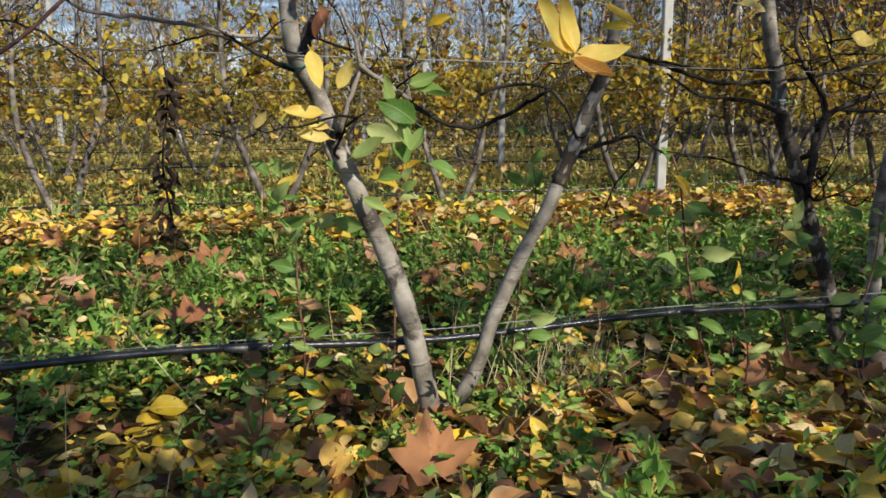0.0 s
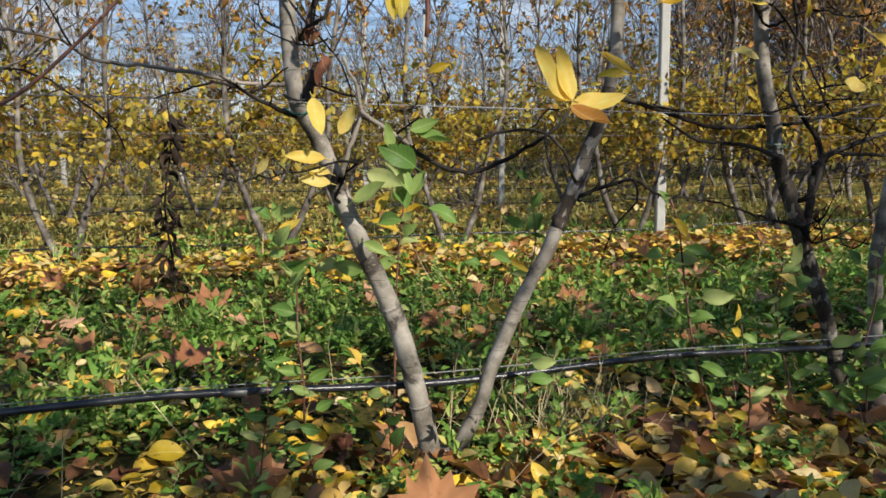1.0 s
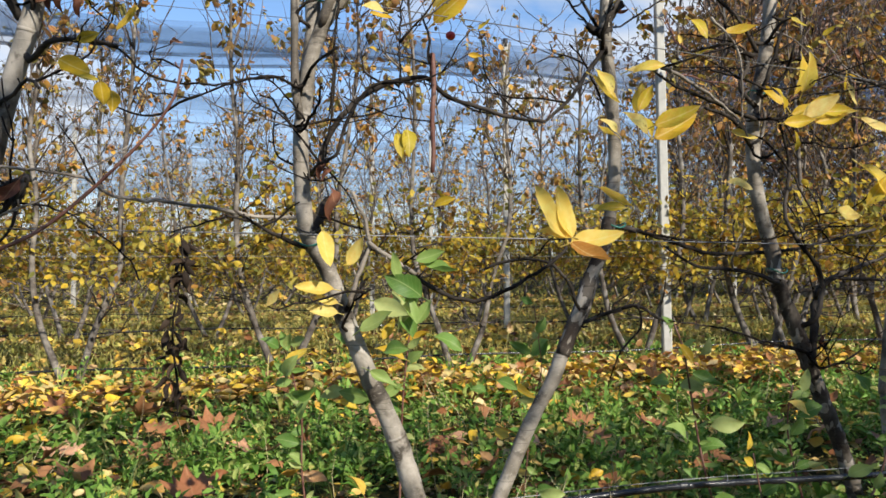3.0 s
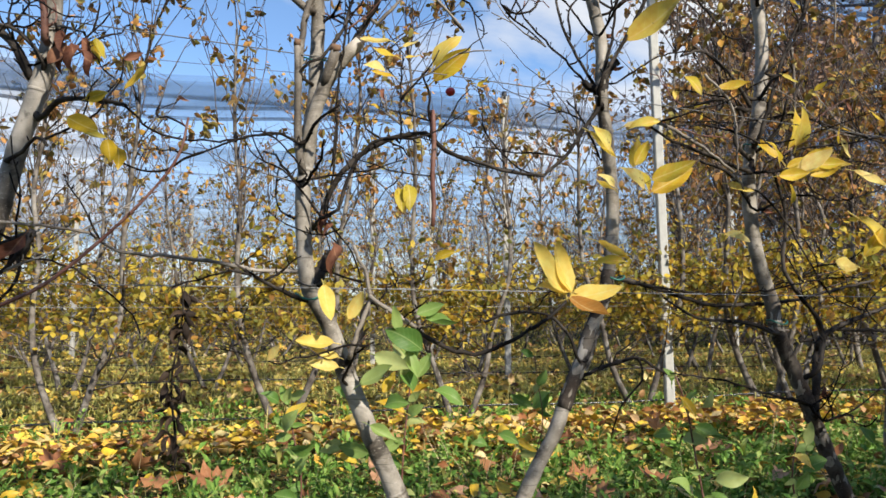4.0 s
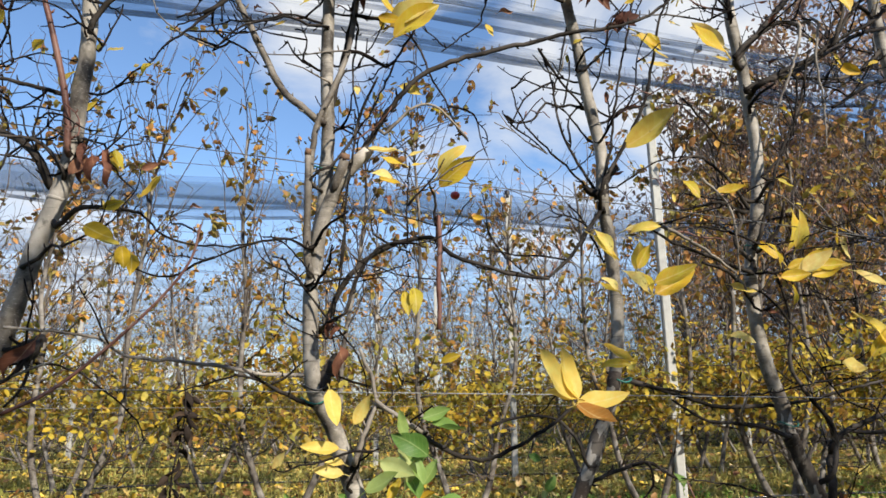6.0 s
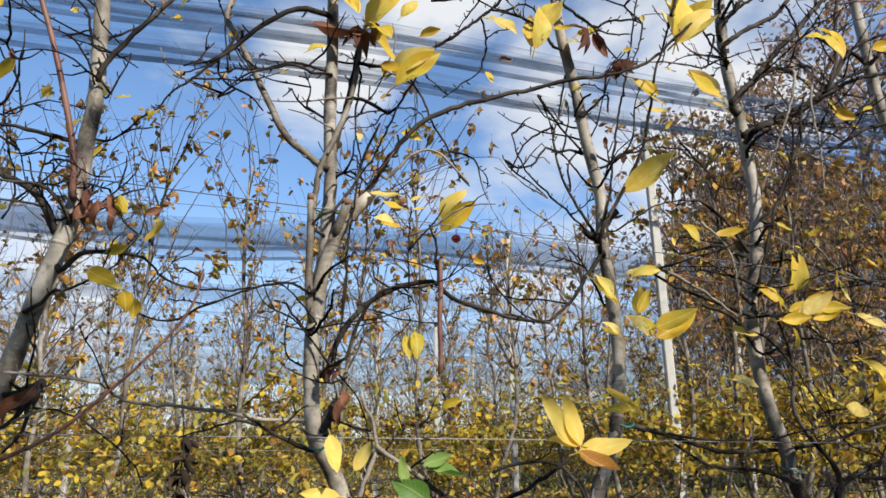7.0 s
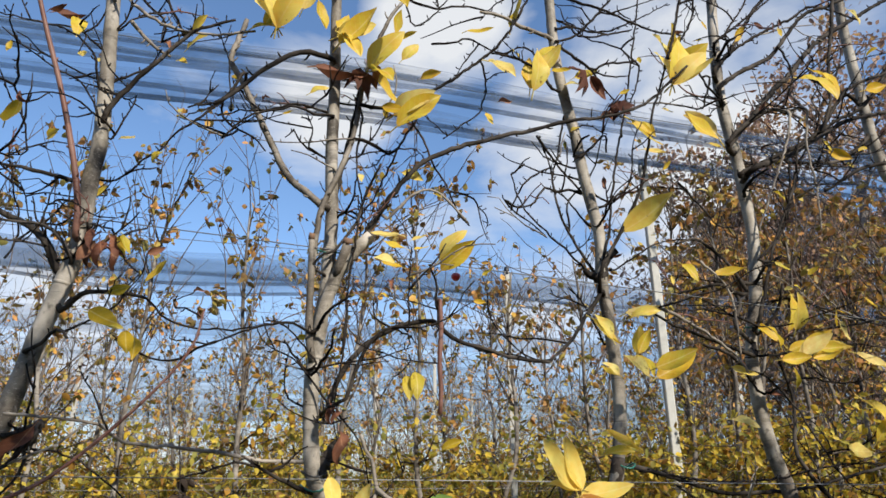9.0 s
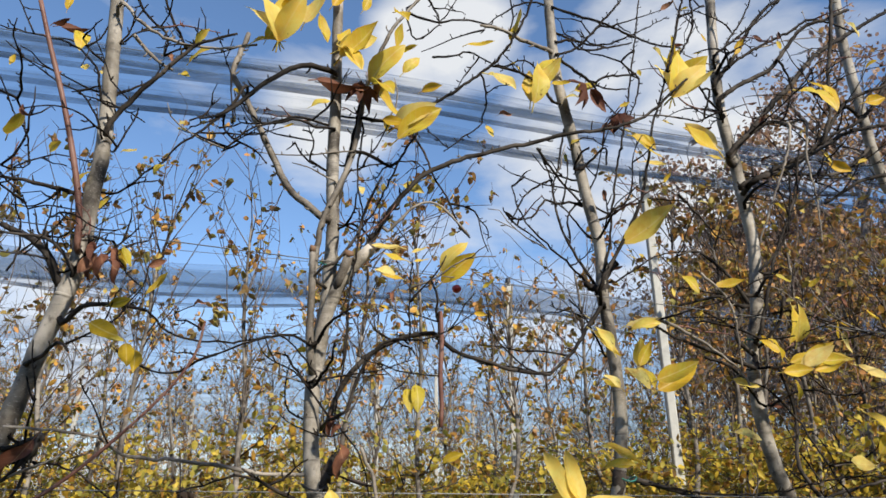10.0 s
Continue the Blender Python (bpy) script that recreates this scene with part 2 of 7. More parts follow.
APPLE = plain_material("red_apple_skin", (0.42, 0.03, 0.03), 0.3, 0.0, 0.5, 50)
CUT = plain_material("cut_wood", (0.15, 0.085, 0.05), 0.8, 0.0, 0.4, 60)


def soil_material():
    m, t = material("orchard_soil")
    v = object_coords(t)
    a = ramp(t, noise_tex(t, 2.2, 6, 0.6, v), (0.35, (0.022, 0.017, 0.009)), (0.5, (0.050, 0.050, 0.018)), (0.62, (0.10, 0.085, 0.03)))
    b = ramp(t, noise_tex(t, 28.0, 6, 0.7, v), (0.38, (0.012, 0.009, 0.006)), (0.5, (0.05, 0.055, 0.016)), (0.60, (0.16, 0.11, 0.028)), (0.72, (0.11, 0.055, 0.02)))
    col = mix_rgb(t, 0.55, a, b)
    bump = node(t, "ShaderNodeBump", {"Height": noise_tex(t, 45.0, 6, 0.7, v), "Strength": 0.9, "Distance": 0.03})
    s = node(t, "ShaderNodeBsdfPrincipled", {"Base Color": col, "Roughness": 0.95, "Normal": bump.outputs["Normal"], "Specular IOR Level": 0.08})
    finish(t, s.outputs["BSDF"])
    return m


def net_material(name="hail_net", low=0.07, high=0.40, fine=(0.22, 5.0, 15.0), thread=(0.10, 0.15, 0.24)):
    """Gathered hail net: fine blue-grey mesh, mostly see-through, denser where its folds overlap."""
    m, t = material(name)
    n = noise_tex(t, 1.0, 4, 0.6, object_coords(t, fine), 0.3)
    dens = ramp(t, n, (0.38, (low, low, low)), (0.64, (high, high, high)))
    d = node(t, "ShaderNodeBsdfDiffuse", {"Color": (*thread, 1)})
    tl = node(t, "ShaderNodeBsdfTranslucent", {"Color": (*thread, 1)})
    cloth = node(t, "ShaderNodeMixShader", {0: 0.5, 1: d.outputs["BSDF"], 2: tl.outputs["BSDF"]})
    clear = node(t, "ShaderNodeBsdfTransparent")
    finish(t, node(t, "ShaderNodeMixShader", {0: dens, 1: clear.outputs["BSDF"], 2: cloth.outputs["Shader"]}).outputs["Shader"])
    return m


SOIL = soil_material()
NET = net_material("hail_net", 0.06, 0.34)
NET_THICK = net_material("thick_hail_net", 0.24, 0.44, (0.15, 2.0, 6.0), (0.14, 0.22, 0.36))
NET_FAR = net_material("far_hail_net", 0.10, 0.34, (0.10, 0.8, 3.0))
NET_HEM = net_material("hail_net_hem", 0.25, 0.6)

# ---- building helpers ----
rng = np.random.default_rng(7)
ROW_SLOPE = 0.30                      # the rows run right and away
ROW_AT = (1.72, 5.60, 9.20, 12.80, 16.40, 20.0, 23.6, 27.2, 30.8, 34.4, 38.0, 41.6)


def row_point(x, z, d=0.0, at=1.72, slope=ROW_SLOPE):
    return Vector((x, at + slope * x + d, z))


def ground_z(x, y):
    return 0.018 * math.sin(x * 2.1 + y * 0.7) + 0.015 * math.sin(y * 2.9 - x * 1.3)


class Build:
    """Collects vertices and faces of one mesh."""

    def __init__(self):
        self.v, self.f, self.n = [], [], 0

    def add(self, v, f):
        v = np.asarray(v, dtype=np.float64).reshape(-1, 3)
        self.v.append(v)
        self.f.extend([tuple(i + self.n for i in q) for q in f])
        self.n += len(v)

    def mesh(self, name, mat, smooth=True):
        me = bpy.data.meshes.new(name)
        me.from_pydata(np.concatenate(self.v).tolist() if self.v else [], [], self.f)
        me.materials.append(mat)
        if smooth:
            me.polygons.foreach_set("use_smooth", [True] * len(me.polygons))
        me.update()
        return me


def part(name, build, mat, parent, label="", smooth=True):
    ob = new(name, build.mesh(name, mat, smooth) if isinstance(build, Build) else build)
    if parent is not None:
        ob.parent = parent
    return tagged(ob, label)


def thing(name, label, category, group="", kind="", at=(0, 0, 0)):
    ob = new(name)
    ob.location = at
    return tagged(ob, label, category, group, kind)


def smooth_path(points, step):
    """A rounded line through the points (Catmull-Rom)."""
    p = [Vector(q) for q in points]
    if len(p) == 2:
        p = [p[0], p[0].lerp(p[1], 0.5), p[1]]
    e = [p[0] * 2 - p[1]] + p + [p[-1] * 2 - p[-2]]
    out = []
    for i in range(1, len(e) - 2):
        a, b, c, d = e[i - 1], e[i], e[i + 1], e[i + 2]
        n = max(1, int((c - b).length / step))
        for k in range(n):
            u = k / n
            out.append(0.5 * ((2 * b) + (c - a) * u + (2 * a - 5 * b + 4 * c - d) * u * u + (3 * b - a - 3 * c + d) * u ** 3))
    out.append(p[-1])
    return out


def tube(build, pts, r0, r1, sides=7, wobble=0.0, power=1.0, cap=True, flare=0.0, jitter=0.0):
    """A tapered round limb along pts."""
    pts = [Vector(p) for p in pts]
    n = len(pts)
    if jitter:
        pts = [p + Vector(rng.normal(0, jitter, 3)) if 0 < i < n - 1 else p for i, p in enumerate(pts)]
    t0 = (pts[1] - pts[0]).normalized()
    side = t0.orthogonal().normalized()
    verts, faces = [], []
    for i, p in enumerate(pts):
        t = (pts[min(i + 1, n - 1)] - pts[max(i - 1, 0)]).normalized()
        side = (side - t * side.dot(t)).normalized()
        up = t.cross(side)
        u = i / (n - 1)
        r = r0 + (r1 - r0) * u ** power
        if flare:
            r *= 1 + flare * max(0, 1 - i / 3) ** 2
        if wobble:
            r *= 1 + wobble * float(rng.normal()) * 0.5
        for k in range(sides):
            a = 2 * math.pi * k / sides
            w = 1 + (0.5 * wobble * float(rng.normal()) if wobble else 0)
            verts.append(p + (side * math.cos(a) + up * math.sin(a)) * r * w)
    for i in range(n - 1):
        for k in range(sides):
            a, b = i * sides + k, i * sides + (k + 1) % sides
            faces.append((a, b, b + sides, a + sides))
    if cap:
        faces.append(tuple(range((n - 1) * sides, n * sides)))
        faces.append(tuple(range(sides - 1, -1, -1)))
    build.add([tuple(v) for v in verts], faces)


def leaf_shape(width=0.30, fold=0.25, curl=0.2, rows=6, petiole=0.22, twist=0.0, teeth=0.0):
    """One leaf, 1 long along +y from its petiole: folded along the midrib, wavy margin, pointed tip."""
    v, f = [], []
    across = (-1, -0.55, 0, 0.55, 1) if rows >= 8 else (-1, 0, 1)
    c = len(across)
    for i in range(rows + 1):
        u = i / rows
        w = width * 1.06 * (math.sin(math.pi * min(1, (u * 0.98 + 0.02) ** 0.82)) ** 0.85) * (1 + teeth * (-1) ** i) + 0.002
        z = curl * (u - 0.5) ** 2 - curl * 0.25
        a = twist * (u - 0.3)
        for sx in across:
            wave = 0.05 * sx * sx * math.sin(7.0 * u + 2.2 * sx + 9 * fold) if c == 5 else 0.0
            x, zz = sx * w, z + (abs(sx) ** 1.3 * w * fold) + wave * min(1, 4 * u * (1 - u))
            v.append((x * math.cos(a) - zz * math.sin(a), u, x * math.sin(a) + zz * math.cos(a)))
    mid = c // 2
    for i in range(rows):
        for k in range(c - 1):
            a = i * c + k
            f.append((a, a + 1, a + c + 1, a + c))
    if petiole:
        n = len(v)
        g = 0.014
        z0 = v[mid][2]
        v += [(-g, 0.02, z0), (g, 0.02, z0), (g, -petiole, z0 - 0.06), (-g, -petiole, z0 - 0.06), (0, 0.02, z0 + 2 * g), (0, -petiole, z0 - 0.06 + 2 * g)]
        f += [(n, n + 1, n + 2, n + 3), (n + 1, n + 4, n + 5, n + 2), (n + 4, n, n + 3, n + 5)]
    return np.array(v), f


SHAPES = [leaf_shape(0.20, 0.30, 0.30, 8, twist=0.4), leaf_shape(0.22, 0.28, -0.45, 8, twist=-0.5), leaf_shape(0.20, 0.6, 0.4, 8, twist=0.6), leaf_shape(0.21, 0.5, -0.3, 8, twist=-0.3)]
CURLED = [leaf_shape(0.20, 1.1, 0.9, twist=1.1), leaf_shape(0.16, 1.4, -0.8, twist=-1.4)]
GREEN_SHAPES = [leaf_shape(0.22, 0.55, 0.35, 8, 0.3, 0.5), leaf_shape(0.25, 0.40, -0.5, 8, 0.3, -0.6), leaf_shape(0.20, 0.85, 0.5, 8, 0.3, 0.9), leaf_shape(0.26, 0.45, -0.7, 8, 0.3, 0.6)]
LEAF_MESH = {}
for kind_, mat_ in LEAF.items():
    made_ = []
    for shape_ in (CURLED if kind_ in "BK" else GREEN_SHAPES if kind_ == "G" else SHAPES):
        b_ = Build()
        b_.add(*shape_)
        made_.append(b_.mesh("leaf", mat_))
    LEAF_MESH[kind_] = made_

# ---- the ground: one sheet to the horizon, uneven near the trees ----
def make_ground():
    xs = np.concatenate([np.linspace(-900, -40, 10)[:-1], np.linspace(-40, -6, 18)[:-1], np.linspace(-6, 7, 90), np.linspace(7, 45, 20)[1:], np.linspace(45, 900, 10)[1:]])
    ys = np.concatenate([np.linspace(-900, -30, 8)[:-1], np.linspace(-30, -2, 14)[:-1], np.linspace(-2, 10, 90), np.linspace(10, 60, 26)[1:], np.linspace(60, 1500, 10)[1:]])
    v = []
    for y in ys:
        for x in xs:
            z = ground_z(x, y)
            if abs(x) < 7 and -2 < y < 10:
                z += 0.03 * noise.noise(Vector((x * 2.5, y * 2.5, 0))) + 0.015 * noise.noise(Vector((x * 9, y * 9, 3)))
            v.append((x, y, z))
    nx = len(xs)
    f = [(j * nx + i, j * nx + i + 1, (j + 1) * nx + i + 1, (j + 1) * nx + i) for j in range(len(ys) - 1) for i in range(nx - 1)]
    b = Build()
    b.add(v, f)
    return tagged(part("ground", b, SOIL, None), "orchard soil under weeds and fallen leaves", "ground", kind="structure")


make_ground()


def scatter_many(build, shape, places, sizes, yaw, pitch, roll):
    """Adds one copy of a small shape for every place, turned and sized."""
    sv, sf = shape
    cy, sy, cp, sp, cr, sr = np.cos(yaw), np.sin(yaw), np.cos(pitch), np.sin(pitch), np.cos(roll), np.sin(roll)
    one, zero = np.ones_like(yaw), np.zeros_like(yaw)
    rz = np.stack([np.stack([cy, -sy, zero], -1), np.stack([sy, cy, zero], -1), np.stack([zero, zero, one], -1)], 1)
    rx = np.stack([np.stack([one, zero, zero], -1), np.stack([zero, cp, -sp], -1), np.stack([zero, sp, cp], -1)], 1)
    ry = np.stack([np.stack([cr, zero, sr], -1), np.stack([zero, one, zero], -1), np.stack([-sr, zero, cr], -1)], 1)
    m = rz @ rx @ ry
    pts = np.einsum("nij,kj->nki", m, sv) * sizes[:, None, None] + places[:, None, :]
    k = len(sv)
    base = build.n
    build.v.append(pts.reshape(-1, 3))
    for i in range(len(places)):
        o = base + i * k
        build.f.extend([tuple(o + q for q in face) for face in sf])
    build.n += k * len(places)


SMALL_LEAF = leaf_shape(0.30, 0.30, 0.25, rows=3, petiole=0)
ROUND_LEAF = leaf_shape(0.36, 0.22, 0.25, rows=3, petiole=0)
WEED_ROUND = leaf_shape(0.40, 0.25, 0.25, rows=2, petiole=0)
WEED_NARROW = leaf_shape(0.20, 0.40, -0.35, rows=2, petiole=0)
WEED_LONG = leaf_shape(0.13, 0.35, -0.9, rows=4, petiole=0)
FAR_LEAF = (np.array([(0, 0, 0), (0.28, 0.45, 0.08), (0, 1, 0.03), (-0.28, 0.45, 0.08), (0, 0.45, 0)]), [(0, 1, 2, 4), (0, 4, 2, 3)])
STALK = (np.array([(-0.005, 0, 0), (0.005, 0, 0), (-0.004, 0.06, 0.5), (0.004, 0.06, 0.5), (-0.003, 0.22, 0.86), (0.003, 0.22, 0.86), (0, 0.50, 1.02)]), [(0, 1, 3, 2), (2, 3, 5, 4), (4, 5, 6)])
FALLEN = [leaf_shape(0.29, 0.25, 0.5, rows=5, petiole=0.2, twist=0.5), leaf_shape(0.33, 0.45, -0.3, rows=5, petiole=0.2, twist=-0.5), leaf_shape(0.25, 0.8, 0.6, rows=5, petiole=0.2, twist=0.9)]
BLADE = (np.array([(-0.02, 0, 0), (0.02, 0, 0), (-0.016, 0.10, 0.45), (0.016, 0.10, 0.45), (-0.010, 0.32, 0.80), (0.010, 0.32, 0.80), (0, 0.62, 0.94)]), [(0, 1, 3, 2), (2, 3, 5, 4), (4, 5, 6)])


def spots(n, x0, x1, y0, y1, rows_density=None, power=1.0):
    """Random places; the depth follows the rows, so that strips along them can be thinned or filled."""
    x = rng.uniform(x0, x1, n)
    y = y0 + (y1 - y0) * rng.random(n) ** power + ROW_SLOPE * x
    if rows_density is not None:
        keep = rng.random(n) < rows_density(x, y)
        x, y = x[keep], y[keep]
    clear = x * x + (y + 0.05) ** 2 > 0.16          # trodden spot
    return x[clear], y[clear]


def heights(x, y):
    z = 0.018 * np.sin(x * 2.1 + y * 0.7) + 0.015 * np.sin(y * 2.9 - x * 1.3)
    return z


def strip_distance(x, y):
    """Distance from the nearest tree row."""
    c = y - ROW_SLOPE * x
    return np.min([np.abs(c - a) for a in ROW_AT[:6]], axis=0)


def patches(x, y, f, seed):
    return np.array([noise.noise(Vector((a * f, b * f, seed))) for a, b in zip(x, y)])


def drift(x, y, at, wide):
    """1 on a line along the rows, falling to 0 beside it: where leaves have drifted together."""
    return np.exp(-((y - ROW_SLOPE * x - at) / wide) ** 2)


def weed_density(x, y):
    s = strip_distance(x, y)
    d = 0.30 + 0.45 * np.clip((s - 0.35) / 0.5, 0, 1) + 1.3 * patches(x, y, 2.3, 4.0)
    return np.clip(d * (1 - 0.8 * drift(x, y, 4.75, 0.40)) * (1 - 0.66 * drift(x, y, 1.40, 0.50)), 0.03, 1)


def litter_density(x, y):
    s = strip_distance(x, y)
    return np.clip(0.95 - 0.55 * np.clip((s - 0.45) / 0.5, 0, 1) + 0.7 * patches(x, y, 1.1, 9.0) + 0.5 * drift(x, y, 4.75, 0.45), 0.16, 1)


def weed_patch(b, stems, n, box, per, leaf, tall, reach, shape, tilt):
    """Low plants of one kind: short stems, each with its leaves spread round it, wider at the foot."""
    x, y = spots(n, *box, rows_density=weed_density)
    h = np.abs(rng.normal(tall, 0.35 * tall, len(x))) + 0.015
    lean = rng.normal(0, 0.25, (len(x), 2))
    which = np.repeat(np.arange(len(x)), per)
    u = rng.random(len(which)) ** 0.8
    grown = np.repeat(rng.uniform(0.7, 1.3, len(x)), per)
    spread = reach * np.sqrt(rng.random(len(which))) * (1.1 - 0.6 * u) * grown
    ang = rng.uniform(0, 2 * math.pi, len(which))
    px = x[which] + np.cos(ang) * spread + lean[which, 0] * h[which] * u
    py = y[which] + np.sin(ang) * spread + lean[which, 1] * h[which] * u
    pz = heights(px, py) + 0.006 + h[which] * u
    size = leaf * grown * rng.uniform(0.65, 1.35, len(which))
    scatter_many(b, shape, np.stack([px, py, pz], 1), size, ang - math.pi / 2 + rng.normal(0, 0.5, len(which)), rng.normal(tilt, 0.45, len(which)), rng.normal(0, 0.5, len(which)))
    if stems is not None:
        scatter_many(stems, STALK, np.stack([x, y, heights(x, y)], 1), h * 1.05, rng.uniform(0, 6.28, len(x)), rng.normal(0, 0.1, len(x)), rng.normal(0, 0.1, len(x)))


def make_weeds():
    b = Build()
    stems = Build()
    near, middle, behind, mid_far, far = (-3.2, 3.6, 0.75, 3.3), (-4.6, 5.2, 3.2, 6.4), (-7, 9, -5.0, 0.72), (-9, 12, 6.2, 16), (-16, 22, 16, 40)
    # round-leaved mats, upright sprigs with narrow leaves, flat rosettes of long leaves
    weed_patch(b, stems, 2300, near, 22, 0.024, 0.055, 0.050, WEED_ROUND, 0.15)
    weed_patch(b, stems, 700, (-1.5, 1.7, 0.75, 2.1), 20, 0.020, 0.045, 0.045, WEED_ROUND, 0.15)
    weed_patch(b, stems, 1700, near, 15, 0.036, 0.125, 0.022, WEED_NARROW, 0.55)
    weed_patch(b, None, 380, (-3.2, 3.6, 2.1, 3.4), 9, 0.070, 0.020, 0.012, WEED_LONG, 0.45)
    weed_patch(b, stems, 2300, middle, 16, 0.032, 0.060, 0.060, WEED_ROUND, 0.2)
    weed_patch(b, stems, 1500, middle, 12, 0.045, 0.125, 0.030, WEED_NARROW, 0.55)
    weed_patch(b, None, 420, middle, 9, 0.10, 0.020, 0.015, WEED_LONG, 0.45)
    weed_patch(b, None, 1800, behind, 9, 0.050, 0.09, 0.05, WEED_NARROW, 0.4)
    dry = Build()
    weed_patch(dry, None, 8000, mid_far, 8, 0.055, 0.05, 0.07, FAR_LEAF, 0.5)
    weed_patch(dry, None, 3500, far, 5, 0.10, 0.10, 0.10, WEED_NARROW, 0.5)
    # bright round-leaved sprigs among the fallen leaves
    n = 30
    x = rng.uniform(-1.2, 1.35, n)
    y = 1.72 + ROW_SLOPE * x + rng.uniform(-0.85, 0.1, n)
    x, y = np.append(x, (-0.42, -0.36, 0.24, 0.27, -0.15)), np.append(y, (1.42, 1.36, 1.40, 1.44, 1.62))
    which = np.repeat(np.arange(len(x)), 34)
    ang = rng.uniform(0, 2 * math.pi, len(which))
    far_ = 0.055 * np.sqrt(rng.random(len(which)))
    px, py = x[which] + np.cos(ang) * far_, y[which] + np.sin(ang) * far_
    pz = heights(px, py) + 0.035 + 0.06 * rng.random(len(which)) * (1.2 - far_ / 0.055)
    scatter_many(b, ROUND_LEAF, np.stack([px, py, pz], 1), rng.uniform(0.012, 0.028, len(which)), ang - math.pi / 2, rng.normal(0.1, 0.35, len(which)), rng.normal(0, 0.35, len(which)))
    ob = part("weeds", b, WEED, None)
    tagged(ob, "low bright green leafy weeds between the tree rows", "weeds", kind="stuff")
    part("weed_stems", stems, GRASS, ob)
    tagged(part("pale_weeds", dry, WEED_DRY, None), "yellowing low weeds between the rows behind", "weeds", kind="stuff")


def make_grass():
    b = Build()
    pale = Build()
    for build, n, box, size in ((b, 9000, (-4.5, 5.0, 0.8, 6.2), 0.12), (b, 6000, (-7, 9, -5.0, 0.8), 0.13), (pale, 34000, (-8, 10, 5.0, 15), 0.15), (pale, 6000, (-16, 22, 16, 40), 0.28)):
        x, y = spots(n, *box, rows_density=weed_density)
        scatter_many(build, BLADE, np.stack([x, y, heights(x, y) - 0.005], 1), size * rng.uniform(0.5, 1.6, len(x)), rng.uniform(0, 6.28, len(x)), rng.normal(0.0, 0.3, len(x)), rng.normal(0, 0.2, len(x)))
    tagged(part("grass", b, GRASS, None), "thin green and yellowing grass blades among the weeds", "grass", kind="stuff")
    tagged(part("pale_grass", pale, GRASS_DRY, None), "yellowing autumn grass between the rows behind", "grass", kind="stuff")
    b = Build()
    x, y = spots(260, -2.2, 2.6, 0.95, 4.0)
    scatter_many(b, STALK, np.stack([x, y, heights(x, y)], 1), rng.uniform(0.12, 0.36, len(x)), rng.uniform(0, 6.28, len(x)), rng.normal(0.1, 0.5, len(x)), rng.normal(0, 0.45, len(x)))
    x = rng.normal(0.30, 0.09, 130)
    y = 1.72 + ROW_SLOPE * x + rng.normal(0.04, 0.06, len(x))
    scatter_many(b, STALK, np.stack([x, y, heights(x, y)], 1), rng.uniform(0.10, 0.30, len(x)), rng.uniform(0, 6.28, len(x)), rng.normal(0.1, 0.5, len(x)), rng.normal(0, 0.45, len(x)))
    tagged(part("dry_grass", b, STRAW, None), "straw-coloured dry grass stalks round the trunk", "dry grass", kind="stuff")


make_weeds()
make_grass()


FALLEN_MESH = {}
for kind_ in "YDOB":
    FALLEN_MESH[kind_] = []
    for shape_ in (leaf_shape(0.28, 0.30, 0.45, 8, 0.22, 0.4), leaf_shape(0.32, 0.35, -0.40, 8, 0.22, -0.4), leaf_shape(0.24, 0.70, 0.55, 8, 0.22, 0.8)):
        b_ = Build()
        b_.add(*shape_)
        FALLEN_MESH[kind_].append(b_.mesh("leaf", LEAF[kind_]))


